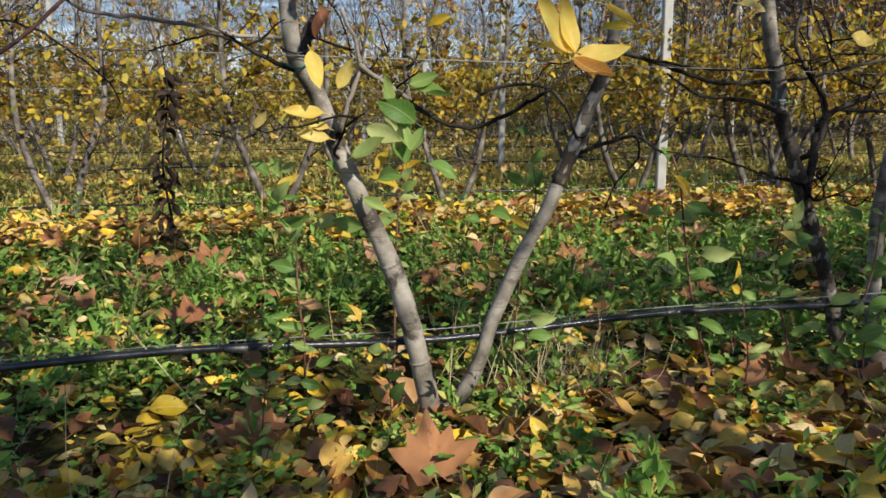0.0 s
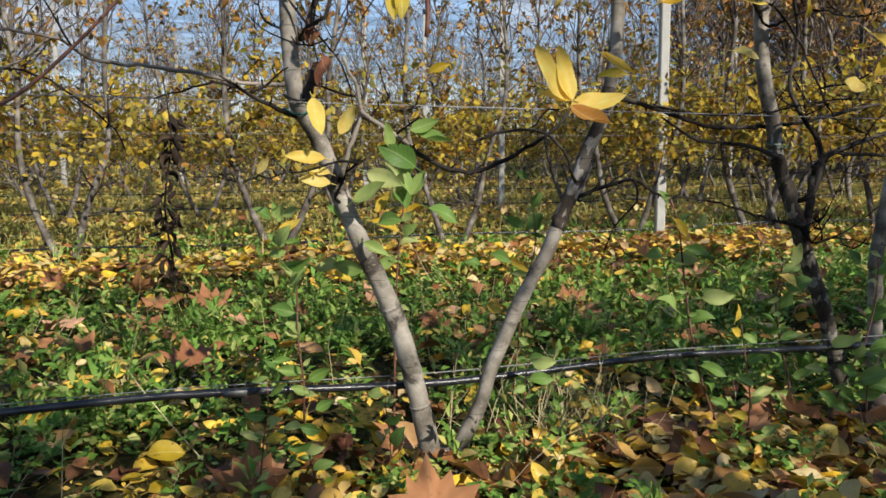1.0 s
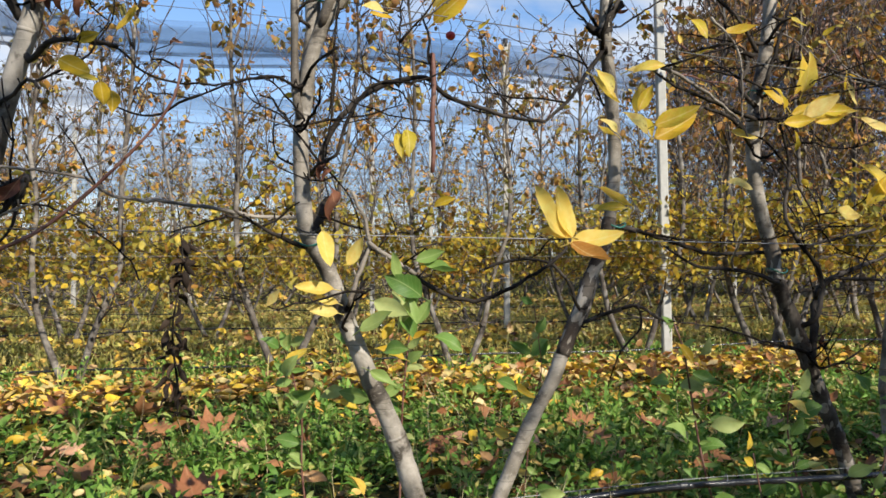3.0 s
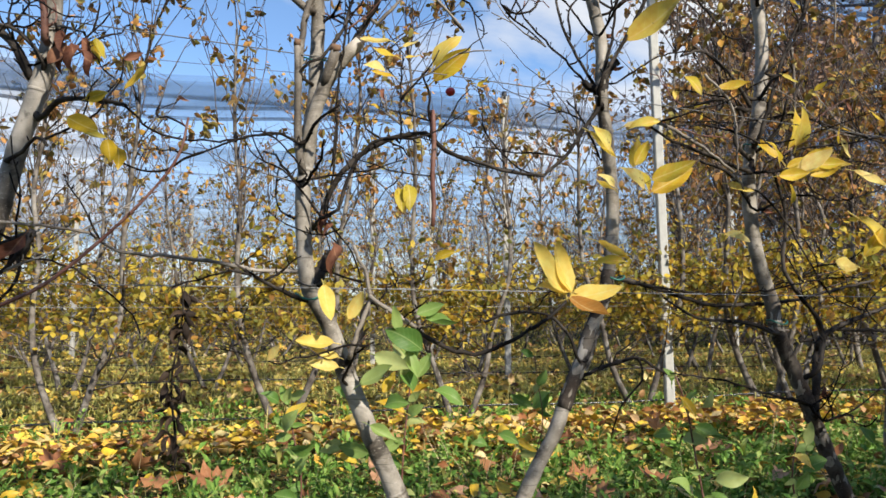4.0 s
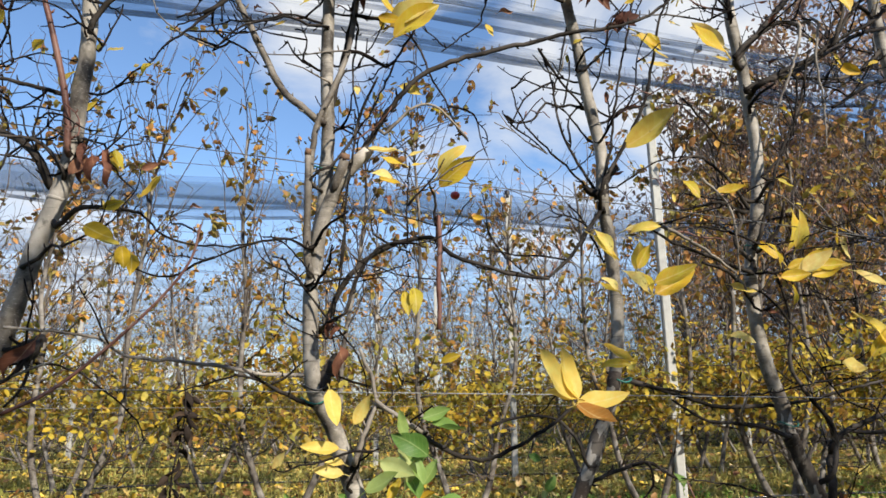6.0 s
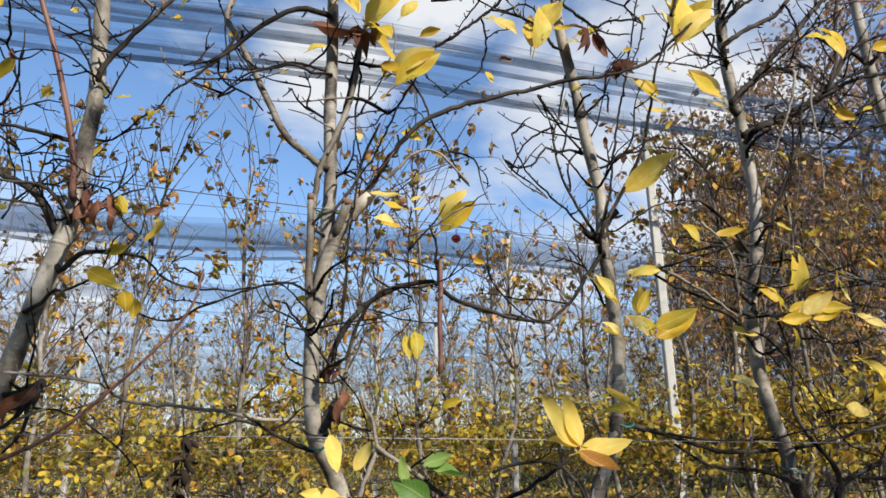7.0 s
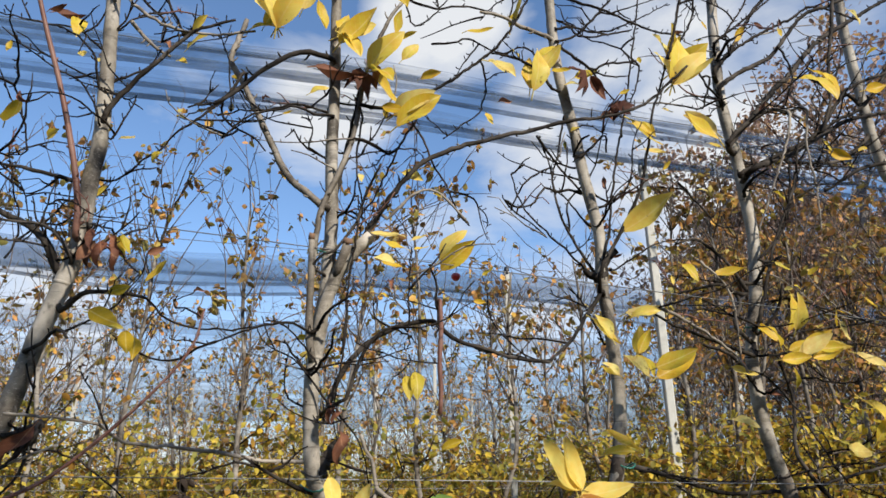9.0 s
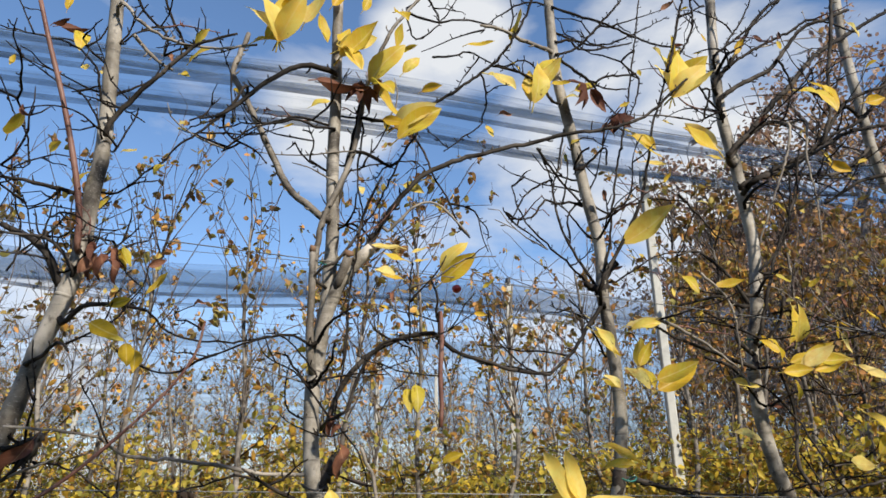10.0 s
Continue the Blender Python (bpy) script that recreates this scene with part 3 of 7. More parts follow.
def make_litter():
    far = Build()
    for n, box, size, tumble in ((4200, (-1.6, 2.0, 0.72, 1.75), 0.070, 0.7), (4200, (-4.5, 5.0, 0.9, 3.2), 0.078, 0.7), (3000, (-4.5, 5.0, 3.0, 6.4), 0.085, 0.8), (6000, (-7, 9, -5.0, 0.72), 0.085, 0.8), (6000, (-5, 6.5, 4.2, 6.3), 0.080, 0.8), (5200, (-5, 6.5, 4.25, 5.2), 0.079, 0.6), (19000, (-9, 12, 6.0, 16), 0.10, 0.7), (6000, (-16, 22, 16, 40), 0.18, 1.0)):
        x, y = spots(n, *box, rows_density=litter_density)
        z = heights(x, y) + 0.012 + 0.03 * rng.random(len(x)) + 0.09 * rng.random(len(x)) ** 2 * (strip_distance(x, y) > 0.55)
        if size == 0.079:
            z = z + 0.05 * rng.random(len(x)) + 0.02
        pick = rng.integers(0, 3, len(x))
        for k in range(3):
            q = pick == k
            scatter_many(far, FALLEN[k], np.stack([x[q], y[q], z[q]], 1), size * rng.uniform(0.45, 1.2, q.sum()), rng.uniform(0, 6.28, q.sum()), rng.normal(0.1, 0.5 * tumble, q.sum()), rng.normal(0, 0.65 * tumble, q.sum()))
    x, y = spots(16000, -2.6, 3.0, 0.72, 4.6)
    scatter_many(far, FAR_LEAF, np.stack([x, y, heights(x, y) + 0.006 + 0.012 * rng.random(len(x))], 1), rng.uniform(0.012, 0.038, len(x)), rng.uniform(0, 6.28, len(x)), rng.normal(0, 0.4, len(x)), rng.normal(0, 0.5, len(x)))
    litter = tagged(part("leaf_litter", far, LITTER, None), "fallen yellow, orange and brown leaves covering the ground", "leaf litter", kind="stuff")
    # the larger loose leaves round the foot of the forked tree, each one by itself
    kinds = ["Y", "Y", "D", "D", "O", "O", "B", "B", "B"]
    for i in range(300):
        x = float(rng.uniform(-1.15, 1.25))
        y = float(1.72 + ROW_SLOPE * x + rng.uniform(-0.85, 0.25))
        if abs(x) < 0.10 and 1.55 < y < 1.80:
            continue
        kind = kinds[int(rng.integers(0, len(kinds)))]
        me = FALLEN_MESH[kind][int(rng.integers(0, len(FALLEN_MESH[kind])))]
        ob = part("leaf", me, None, litter)
        s = float(rng.uniform(0.055, 0.092))
        ob.matrix_basis = pose(x, y, ground_z(x, y) + float(rng.uniform(0.02, 0.05)), float(rng.normal(4, 17)), float(rng.normal(0, 22)), float(rng.uniform(0, 360))) @ Matrix.Diagonal((s, s, s, 1))


make_litter()


def maple_shape(droop):
    """A five-lobed maple leaf, 1 across, slightly cupped, with its stalk."""
    tips = [(-90, 0.12), (-66, 0.30), (-44, 0.40), (-38, 0.45), (-24, 0.33), (-8, 0.38), (4, 0.50), (12, 0.58), (22, 0.46), (34, 0.36), (46, 0.42), (56, 0.50), (66, 0.38), (76, 0.46), (84, 0.54), (90, 0.64)]
    ring = [(math.radians(a), r) for a, r in tips] + [(math.radians(180 - a), r) for a, r in reversed(tips[1:-1])]
    v = [(0, 0, 0)]
    for a, r in ring:
        x, y = r * math.cos(a), r * math.sin(a)
        v.append((x, y, droop * (x * x + y * y) + 0.05 * math.sin(3 * a)))
    n = len(ring)
    f = [(0, 1 + i, 1 + (i + 1) % n) for i in range(n)]
    k = len(v)
    v += [(-0.012, -0.08, 0.0), (0.012, -0.08, 0.0), (0.012, -0.55, 0.08), (-0.012, -0.55, 0.08)]
    f.append((k, k + 1, k + 2, k + 3))
    return np.array(v), f


MAPLE = []
for droop_ in (0.5, -0.6, 0.9):
    b_ = Build()
    b_.add(*maple_shape(droop_))
    MAPLE.append(b_.mesh("maple_leaf", LEAF["M"]))
LEAF_MESH["K"] = []
for droop_ in (1.3, -1.5):
    b_ = Build()
    b_.add(*maple_shape(droop_))
    LEAF_MESH["K"].append(b_.mesh("leaf", LEAF["K"]))


def maple_leaf(x, y, size, turn, tip=10.0, lean=0.0, z=0.075):
    ob = new("maple_leaf", MAPLE[int(rng.integers(0, 3))])
    ob.matrix_basis = pose(x, y, ground_z(x, y) + z, tip, lean, turn) @ Matrix.Diagonal((size, size, size, 1))
    tagged(ob, "large dry reddish-brown maple leaf lying on the ground", "leaf", "fallen maple leaves")


# ---- trees of the near row ----
def apple_tree(label, x, at=1.72):
    return thing("apple_tree", label, "tree", "apple trees", at=row_point(x, 0, 0, at))


VT = apple_tree("forked young apple tree with smooth grey bark and sparse yellow leaves", -0.01)
LT = apple_tree("apple tree with pale grey leaning stem and few leaves", -1.10)
RT = apple_tree("apple tree with leaning grey stem and tangled dark branches", 1.30)
FT = apple_tree("slim apple tree with pale stem at the row's far part", 1.52)
GROWN = {VT.name: [], LT.name: [], RT.name: [], FT.name: []}


def local(tree, pts):
    return [row_point(x, z, d) - Vector(tree.location) for x, z, d in pts]


def rooted(tree, pts):
    """Lengthens a limb's line into the limb of the same tree that it springs from, where one lies close by."""
    best = None
    for k, end in ((0, pts[0]), (1, pts[-1])):
        for path, r0, r1 in GROWN[tree.name]:
            for q in path[::2]:
                gap = math.hypot(q.x - end.x, q.z - end.z)
                if gap < 0.06 and abs(q.y - end.y) < 0.16:
                    cost = (end - q).length + 0.05 * k
                    if best is None or cost < best[0]:
                        best = (cost, k, q)
    if best is None or (best[2] - pts[-best[1]]).length < 0.004:
        return pts
    return [best[2]] + pts if best[1] == 0 else pts + [best[2]]


def knots(build, path, r0, r1, every, size):
    """Short spurs and buds standing off a limb."""
    n = len(path)
    k = 2
    while k < n - 1:
        p = path[k]
        t = (path[k + 1] - path[k - 1]).normalized()
        off = t.cross(Vector(rng.normal(0, 1, 3))).normalized()
        way = (off + t * 0.5 + Vector((0, 0, 0.35))).normalized()
        r = r0 + (r1 - r0) * k / n
        length = size * float(rng.uniform(0.5, 1.6))
        mid = p + way * (r + length * 0.5) + Vector(rng.normal(0, length * 0.12, 3))
        tube(build, [p, mid, mid + (way + Vector((0, 0, 0.5))).normalized() * length * 0.5], max(0.0016, min(r * 0.45, 0.004)), 0.0016, 5, 0.25)
        k += max(1, int(float(rng.uniform(0.5, 1.6)) * every))


def stem(tree, r0, r1, *pts):
    path = smooth_path(local(tree, pts), 0.025)
    b = Build()
    tube(b, path, r0, r1, 14, 0.05, 1.0, flare=0.35 if pts[0][1] < 0.1 else 0.0)
    for k in range(6, len(path) - 4, 9):       # raised rings and old pruning scars
        if rng.random() < 0.35:
            u = k / len(path)
            r = r0 + (r1 - r0) * u
            tube(b, [path[k] - (path[k + 1] - path[k]) * 0.12, path[k], path[k] + (path[k + 1] - path[k]) * 0.12], r * 1.02, r * 1.05, 14, 0.02)
    part("stem", b, BARK, tree)
    GROWN[tree.name].append((path, r0, r1))


def stub(tree, r0, r1, *pts):
    """A pruned stump."""
    path = smooth_path(local(tree, pts), 0.02)
    b = Build()
    tube(b, path, r0, r1, 12, 0.07)
    part("stump", b, BARK_LIMB, tree, "pruned grey-brown side stump")


def branch(tree, r0, r1, *pts):
    path = smooth_path(rooted(tree, local(tree, pts)), 0.02)
    b = Build()
    tube(b, path, r0, r1, 9, 0.08, 1.0, jitter=0.0012)
    knots(b, path, r0, r1, 2, 0.014)
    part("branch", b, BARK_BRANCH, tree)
    GROWN[tree.name].append((path, r0, r1))


def limb(tree, r0, r1, *pts):
    """A stout side limb with mottled grey-brown bark, lighter than the twigs."""
    path = smooth_path(rooted(tree, local(tree, pts)), 0.02)
    b = Build()
    tube(b, path, r0, r1, 10, 0.08, 1.0, jitter=0.0008)
    knots(b, path, r0, r1, 2, 0.014)
    part("branch", b, BARK_LIMB, tree, "mottled grey-brown side limb")
    GROWN[tree.name].append((path, r0, r1))


def twig(tree, r0, r1, *pts):
    path = smooth_path(rooted(tree, local(tree, pts)), 0.016)
    b = Build()
    tube(b, path, r0, r1, 6, 0.10, 1.0, jitter=0.0014)
    knots(b, path, r0, r1, 2, 0.010)
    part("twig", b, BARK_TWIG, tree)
    GROWN[tree.name].append((path, r0, r1))


def shoot(tree, r0, r1, *pts):
    """A straight young red-brown shoot."""
    path = smooth_path(rooted(tree, local(tree, pts)), 0.02)
    b = Build()
    tube(b, path, r0, r1, 8, 0.05)
    knots(b, path, r0, r1, 4, 0.008)
    part("shoot", b, BARK_SHOOT, tree, "straight red-brown young shoot")
    GROWN[tree.name].append((path, r0, r1))


def grey_twig(tree, r0, r1, *pts):
    path = smooth_path(rooted(tree, local(tree, pts)), 0.016)
    b = Build()
    tube(b, path, r0, r1, 6, 0.10, 1.0, jitter=0.0014)
    knots(b, path, r0, r1, 2, 0.010)
    part("twig", b, BARK_GREY, tree, "pale grey twig")
    GROWN[tree.name].append((path, r0, r1))


def burl(tree, r0, r1, *pts):
    """A dark swollen knot where limbs meet."""
    path = smooth_path(local(tree, pts), 0.006)
    b = Build()
    n = len(path)
    for i in range(2):
        line = [p + Vector(rng.normal(0, r0 * 0.08, 3)) for p in path]
        tube(b, line, r0 * (0.8 - 0.15 * i), r1 * (0.7 - 0.1 * i), 10, 0.12)
    part("knot", b, BARK_BRANCH, tree, "dark swollen knot in the wood")


def shade_sleeve(tree, r0, r1, *pts):
    """A dark, rough sleeve round a stem; its colour stands in for shade falling there."""
    path = smooth_path(local(tree, pts), 0.018)
    b = Build()
    tube(b, path, r0 + 0.0016, r1 + 0.0016, 14, 0.10, jitter=0.0006)
    part("old_bark", b, BARK_SHADE, tree, "dark sleeve standing in for shade on the stem")


def leaves(tree, kind, d, *items, facing=None):
    """Leaves by place (along the row, height), the way the tip points seen from the front, and length."""
    for x, z, way, length in items:
        me = LEAF_MESH[kind][int(rng.integers(0, len(LEAF_MESH[kind])))]
        ob = part("leaf", me, None, tree)
        a = radians(way)
        tip = Vector((math.cos(a), float(rng.normal(-0.25, 0.3)), math.sin(a))).normalized()
        face = Vector((float(rng.normal(0.3, 0.40)), -0.75, float(rng.normal(0.45, 0.40))))
        if facing:
            face = Vector(facing) + 0.22 * face
        face = (face - tip * face.dot(tip)).normalized()
        side = tip.cross(face)
        m = Matrix((side, tip, face)).transposed().to_4x4()
        p = row_point(x, z, d) - Vector(tree.location)
        ob.matrix_basis = Matrix.Translation(p) @ m @ Matrix.Diagonal((length, length, length, 1))


# VT
stem(VT, 0.0265, 0.0150, (-0.022, -0.002, 0.00), (-0.037, 0.086, 0.00), (-0.062, 0.205, 0.00), (-0.083, 0.292, 0.00), (-0.111, 0.390, 0.00), (-0.146, 0.480, 0.00), (-0.179, 0.554, 0.00), (-0.208, 0.630, 0.00), (-0.231, 0.686, 0.00), (-0.250, 0.743, 0.00), (-0.275, 0.812, 0.00), (-0.314, 0.884, 0.00), (-0.326, 0.961, 0.00), (-0.331, 1.052, 0.00), (-0.331, 1.131, 0.00), (-0.322, 1.190, 0.00), (-0.314, 1.261, -0.01), (-0.298, 1.320, -0.01), (-0.279, 1.366, -0.02), (-0.254, 1.403, -0.03), (-0.228, 1.438, -0.03), (-0.202, 1.463, -0.04))
stem(VT, 0.0175, 0.0140, (-0.322, 1.240, 0.00), (-0.313, 1.301, 0.01), (-0.308, 1.357, 0.01), (-0.308, 1.401, 0.01), (-0.305, 1.465, 0.01), (-0.304, 1.531, 0.01), (-0.309, 1.625, 0.01), (-0.310, 1.704, 0.00), (-0.309, 1.868, 0.00), (-0.312, 2.023, 0.00), (-0.315, 2.209, 0.00))
stem(VT, 0.0186, 0.0151, (0.003, -0.006, 0.02), (0.040, 0.053, 0.02), (0.092, 0.153, 0.02), (0.117, 0.239, 0.02), (0.145, 0.303, 0.02), (0.178, 0.380, 0.02), (0.220, 0.464, 0.02), (0.260, 0.531, 0.02), (0.283, 0.589, 0.02), (0.306, 0.644, 0.02), (0.333, 0.707, 0.02), (0.360, 0.782, 0.02), (0.402, 0.873, 0.02), (0.421, 0.975, 0.02), (0.432, 1.095, 0.02), (0.427, 1.215, 0.02), (0.418, 1.322, 0.02), (0.408, 1.406, 0.02), (0.413, 1.539, 0.02), (0.394, 1.640, 0.02), (0.375, 1.744, 0.02), (0.358, 1.869, 0.02), (0.338, 1.960, 0.02), (0.320, 2.073, 0.02), (0.311, 2.212, 0.02), (0.308, 2.358, 0.02))
burl(VT, 0.0185, 0.0175, (-0.222, 1.446, -0.03), (-0.208, 1.458, -0.035), (-0.196, 1.470, -0.04))
stub(VT, 0.0130, 0.0125, (-0.285, 1.355, -0.02), (-0.264, 1.408, -0.04), (-0.255, 1.433, -0.05))
branch(VT, 0.0075, 0.0036, (-0.211, 1.479, -0.03), (-0.191, 1.503, -0.04), (-0.181, 1.522, -0.04), (-0.156, 1.566, -0.05), (-0.086, 1.657, -0.06), (0.001, 1.709, -0.07), (0.106, 1.750, -0.08), (0.232, 1.797, -0.08), (0.313, 1.826, -0.09), (0.447, 1.859, -0.10), (0.553, 1.912, -0.10), (0.629, 1.982, -0.11), (0.699, 2.050, -0.12))
stub(VT, 0.0100, 0.0078, (-0.330, 1.150, -0.01), (-0.338, 1.200, -0.02), (-0.341, 1.256, -0.02), (-0.341, 1.291, -0.02), (-0.339, 1.344, -0.03), (-0.340, 1.399, -0.03), (-0.342, 1.445, -0.03))
branch(VT, 0.0042, 0.0030, (-0.333, 1.377, -0.04), (-0.314, 1.405, -0.04), (-0.286, 1.413, -0.05), (-0.264, 1.442, -0.05), (-0.239, 1.488, -0.05), (-0.226, 1.534, -0.05), (-0.203, 1.588, -0.06), (-0.180, 1.650, -0.06))
twig(VT, 0.0030, 0.0022, (-0.230, 1.492, -0.06), (-0.239, 1.422, -0.06), (-0.248, 1.341, -0.06), (-0.251, 1.264, -0.06), (-0.261, 1.160, -0.06))
twig(VT, 0.0042, 0.0020, (-0.288, 1.522, 0.00), (-0.254, 1.528, -0.01), (-0.223, 1.511, -0.02), (-0.201, 1.486, -0.03))
limb(VT, 0.0080, 0.0046, (-0.338, 1.379, -0.02), (-0.334, 1.456, -0.02), (-0.322, 1.542, -0.02), (-0.288, 1.628, -0.02), (-0.257, 1.728, -0.02), (-0.239, 1.847, -0.02), (-0.227, 1.936, -0.02), (-0.170, 2.110, -0.02), (-0.092, 2.241, -0.02))
branch(VT, 0.0074, 0.0042, (-0.307, 1.033, 0.05), (-0.286, 1.099, 0.04), (-0.249, 1.167, 0.03), (-0.202, 1.212, 0.02), (-0.142, 1.245, 0.01), (-0.054, 1.264, -0.01), (-0.006, 1.220, -0.02), (0.077, 1.194, -0.03), (0.153, 1.172, -0.04), (0.238, 1.165, -0.05))
branch(VT, 0.0047, 0.0033, (-0.271, 1.041, -0.10), (-0.242, 1.060, -0.10), (-0.213, 1.144, -0.10), (-0.171, 1.208, -0.10), (-0.121, 1.227, -0.10))
branch(VT, 0.0070, 0.0036, (0.403, 1.374, 0.00), (0.344, 1.289, -0.02), (0.293, 1.219, -0.03), (0.238, 1.167, -0.05))
branch(VT, 0.0067, 0.0038, (-0.216, 0.740, -0.05), (-0.198, 0.806, -0.05), (-0.176, 0.859, -0.06), (-0.102, 0.818, -0.06), (-0.054, 0.780, -0.07), (-0.005, 0.751, -0.07), (0.058, 0.737, -0.08), (0.122, 0.755, -0.08), (0.186, 0.788, -0.09), (0.238, 0.820, -0.09), (0.276, 0.855, -0.10), (0.291, 0.880, -0.10))
branch(VT, 0.0045, 0.0032, (0.306, 0.724, -0.08), (0.293, 0.763, -0.08), (0.267, 0.801, -0.08), (0.233, 0.826, -0.08), (0.186, 0.832, -0.08), (0.121, 0.825, -0.08), (0.083, 0.809, -0.08))
grey_twig(VT, 0.0061, 0.0042, (-0.218, 0.732, -0.07), (-0.208, 0.776, -0.07), (-0.186, 0.825, -0.07), (-0.174, 0.867, -0.07), (-0.182, 0.914, -0.07), (-0.198, 0.949, -0.07), (-0.211, 0.983, -0.07))
grey_twig(VT, 0.0060, 0.0056, (-0.173, 0.866, -0.08), (-0.138, 0.840, -0.08), (-0.102, 0.819, -0.08), (-0.072, 0.799, -0.08))
branch(VT, 0.0067, 0.0023, (-0.316, 0.856, 0.00), (-0.348, 0.873, -0.03), (-0.381, 0.890, -0.05), (-0.416, 0.913, -0.08), (-0.444, 0.935, -0.10))
twig(VT, 0.0038, 0.0018, (-0.409, 0.911, -0.10), (-0.455, 0.920, -0.10), (-0.495, 0.910, -0.10), (-0.535, 0.897, -0.10), (-0.563, 0.886, -0.10))
grey_twig(VT, 0.0049, 0.0027, (-0.346, 0.927, 0.00), (-0.437, 0.930, -0.02), (-0.501, 0.943, -0.04), (-0.584, 0.951, -0.06), (-0.678, 0.962, -0.07), (-0.718, 0.996, -0.09), (-0.769, 1.002, -0.11), (-0.818, 1.006, -0.13), (-0.854, 1.006, -0.15))
twig(VT, 0.0038, 0.0015, (-0.336, 1.212, -0.05), (-0.367, 1.230, -0.05), (-0.431, 1.222, -0.05), (-0.477, 1.204, -0.05), (-0.544, 1.175, -0.05), (-0.621, 1.182, -0.05))
twig(VT, 0.0049, 0.0022, (-0.343, 1.127, -0.02), (-0.372, 1.165, -0.02), (-0.390, 1.190, -0.02), (-0.414, 1.195, -0.02))
limb(VT, 0.0098, 0.0066, (-0.312, 1.535, 0.00), (-0.330, 1.547, 0.00), (-0.373, 1.585, 0.01), (-0.412, 1.620, 0.03), (-0.453, 1.690, 0.04), (-0.495, 1.781, 0.04), (-0.526, 1.841, 0.05), (-0.554, 1.902, 0.05), (-0.585, 1.953, 0.06), (-0.580, 2.030, 0.08), (-0.568, 2.118, 0.10))
branch(VT, 0.0080, 0.0048, (-0.312, 1.957, -0.02), (-0.363, 1.944, -0.06), (-0.411, 1.920, -0.07), (-0.461, 1.875, -0.07), (-0.498, 1.824, -0.08), (-0.529, 1.779, -0.09), (-0.564, 1.740, -0.10))
twig(VT, 0.0056, 0.0040, (-0.269, 1.721, -0.02), (-0.233, 1.728, -0.03), (-0.197, 1.708, -0.04), (-0.161, 1.688, -0.05), (-0.138, 1.699, -0.06))
branch(VT, 0.0061, 0.0033, (-0.305, 1.550, 0.02), (-0.288, 1.646, 0.02), (-0.258, 1.833, 0.02), (-0.245, 1.904, 0.02), (-0.224, 1.944, 0.02))
branch(VT, 0.0057, 0.0029, (0.392, 1.417, -0.05), (0.437, 1.493, -0.05), (0.484, 1.574, -0.05), (0.536, 1.679, -0.05), (0.565, 1.788, -0.05), (0.595, 1.922, -0.05), (0.636, 2.028, -0.05), (0.657, 2.097, -0.05))
twig(VT, 0.0039, 0.0023, (0.407, 1.433, 0.00), (0.437, 1.551, 0.00), (0.476, 1.765, 0.00), (0.519, 1.938, 0.00), (0.563, 2.143, 0.00), (0.613, 2.408, 0.00))
branch(VT, 0.0047, 0.0021, (0.399, 1.440, 0.05), (0.361, 1.495, 0.05), (0.317, 1.575, 0.05), (0.296, 1.642, 0.05), (0.286, 1.746, 0.05), (0.264, 1.816, 0.05))
twig(VT, 0.0041, 0.0021, (0.395, 1.432, 0.08), (0.333, 1.502, 0.08), (0.254, 1.571, 0.08), (0.199, 1.635, 0.08), (0.170, 1.728, 0.08))
twig(VT, 0.0034, 0.0021, (0.333, 1.560, 0.05), (0.329, 1.637, 0.05), (0.376, 1.700, 0.05), (0.406, 1.743, 0.05))
twig(VT, 0.0036, 0.0021, (0.293, 1.770, 0.10), (0.249, 1.747, 0.10), (0.204, 1.705, 0.10), (0.167, 1.622, 0.10))
branch(VT, 0.0069, 0.0034, (0.332, 0.653, 0.10), (0.382, 0.672, 0.12), (0.458, 0.693, 0.14), (0.529, 0.703, 0.16), (0.596, 0.670, 0.18), (0.667, 0.636, 0.20))
twig(VT, 0.0038, 0.0019, (0.512, 0.706, 0.10), (0.523, 0.649, 0.10), (0.477, 0.605, 0.10), (0.454, 0.568, 0.10), (0.432, 0.515, 0.10))
twig(VT, 0.0036, 0.0015, (0.457, 1.483, 0.15), (0.522, 1.514, 0.15), (0.621, 1.577, 0.15), (0.729, 1.605, 0.15), (0.814, 1.585, 0.15), (0.852, 1.513, 0.15))
branch(VT, 0.0070, 0.0047, (0.449, 0.929, 0.15), (0.528, 0.917, 0.17), (0.655, 0.883, 0.19), (0.770, 0.854, 0.21), (0.871, 0.851, 0.22), (0.975, 0.857, 0.24), (1.103, 0.868, 0.26), (1.276, 0.905, 0.28), (1.432, 0.935, 0.30))
twig(VT, 0.0037, 0.0018, (0.409, 1.240, 0.05), (0.362, 1.339, 0.05), (0.316, 1.393, 0.05))
twig(VT, 0.0031, 0.0012, (0.248, 1.197, 0.10), (0.157, 1.207, 0.10), (0.070, 1.216, 0.10), (-0.002, 1.247, 0.10), (-0.064, 1.277, 0.10), (-0.153, 1.278, 0.10))
twig(VT, 0.0027, 0.0016, (-0.314, 1.140, -0.05), (-0.353, 1.190, -0.05), (-0.391, 1.228, -0.05), (-0.428, 1.232, -0.05))
twig(VT, 0.0038, 0.0018, (-0.307, 1.802, 0.00), (-0.349, 1.812, 0.00), (-0.405, 1.820, 0.00), (-0.471, 1.793, 0.00), (-0.537, 1.783, 0.00), (-0.587, 1.760, 0.00))
twig(VT, 0.0032, 0.0012, (-0.236, 1.813, 0.00), (-0.247, 1.665, 0.00), (-0.229, 1.511, 0.00), (-0.277, 1.288, 0.00))
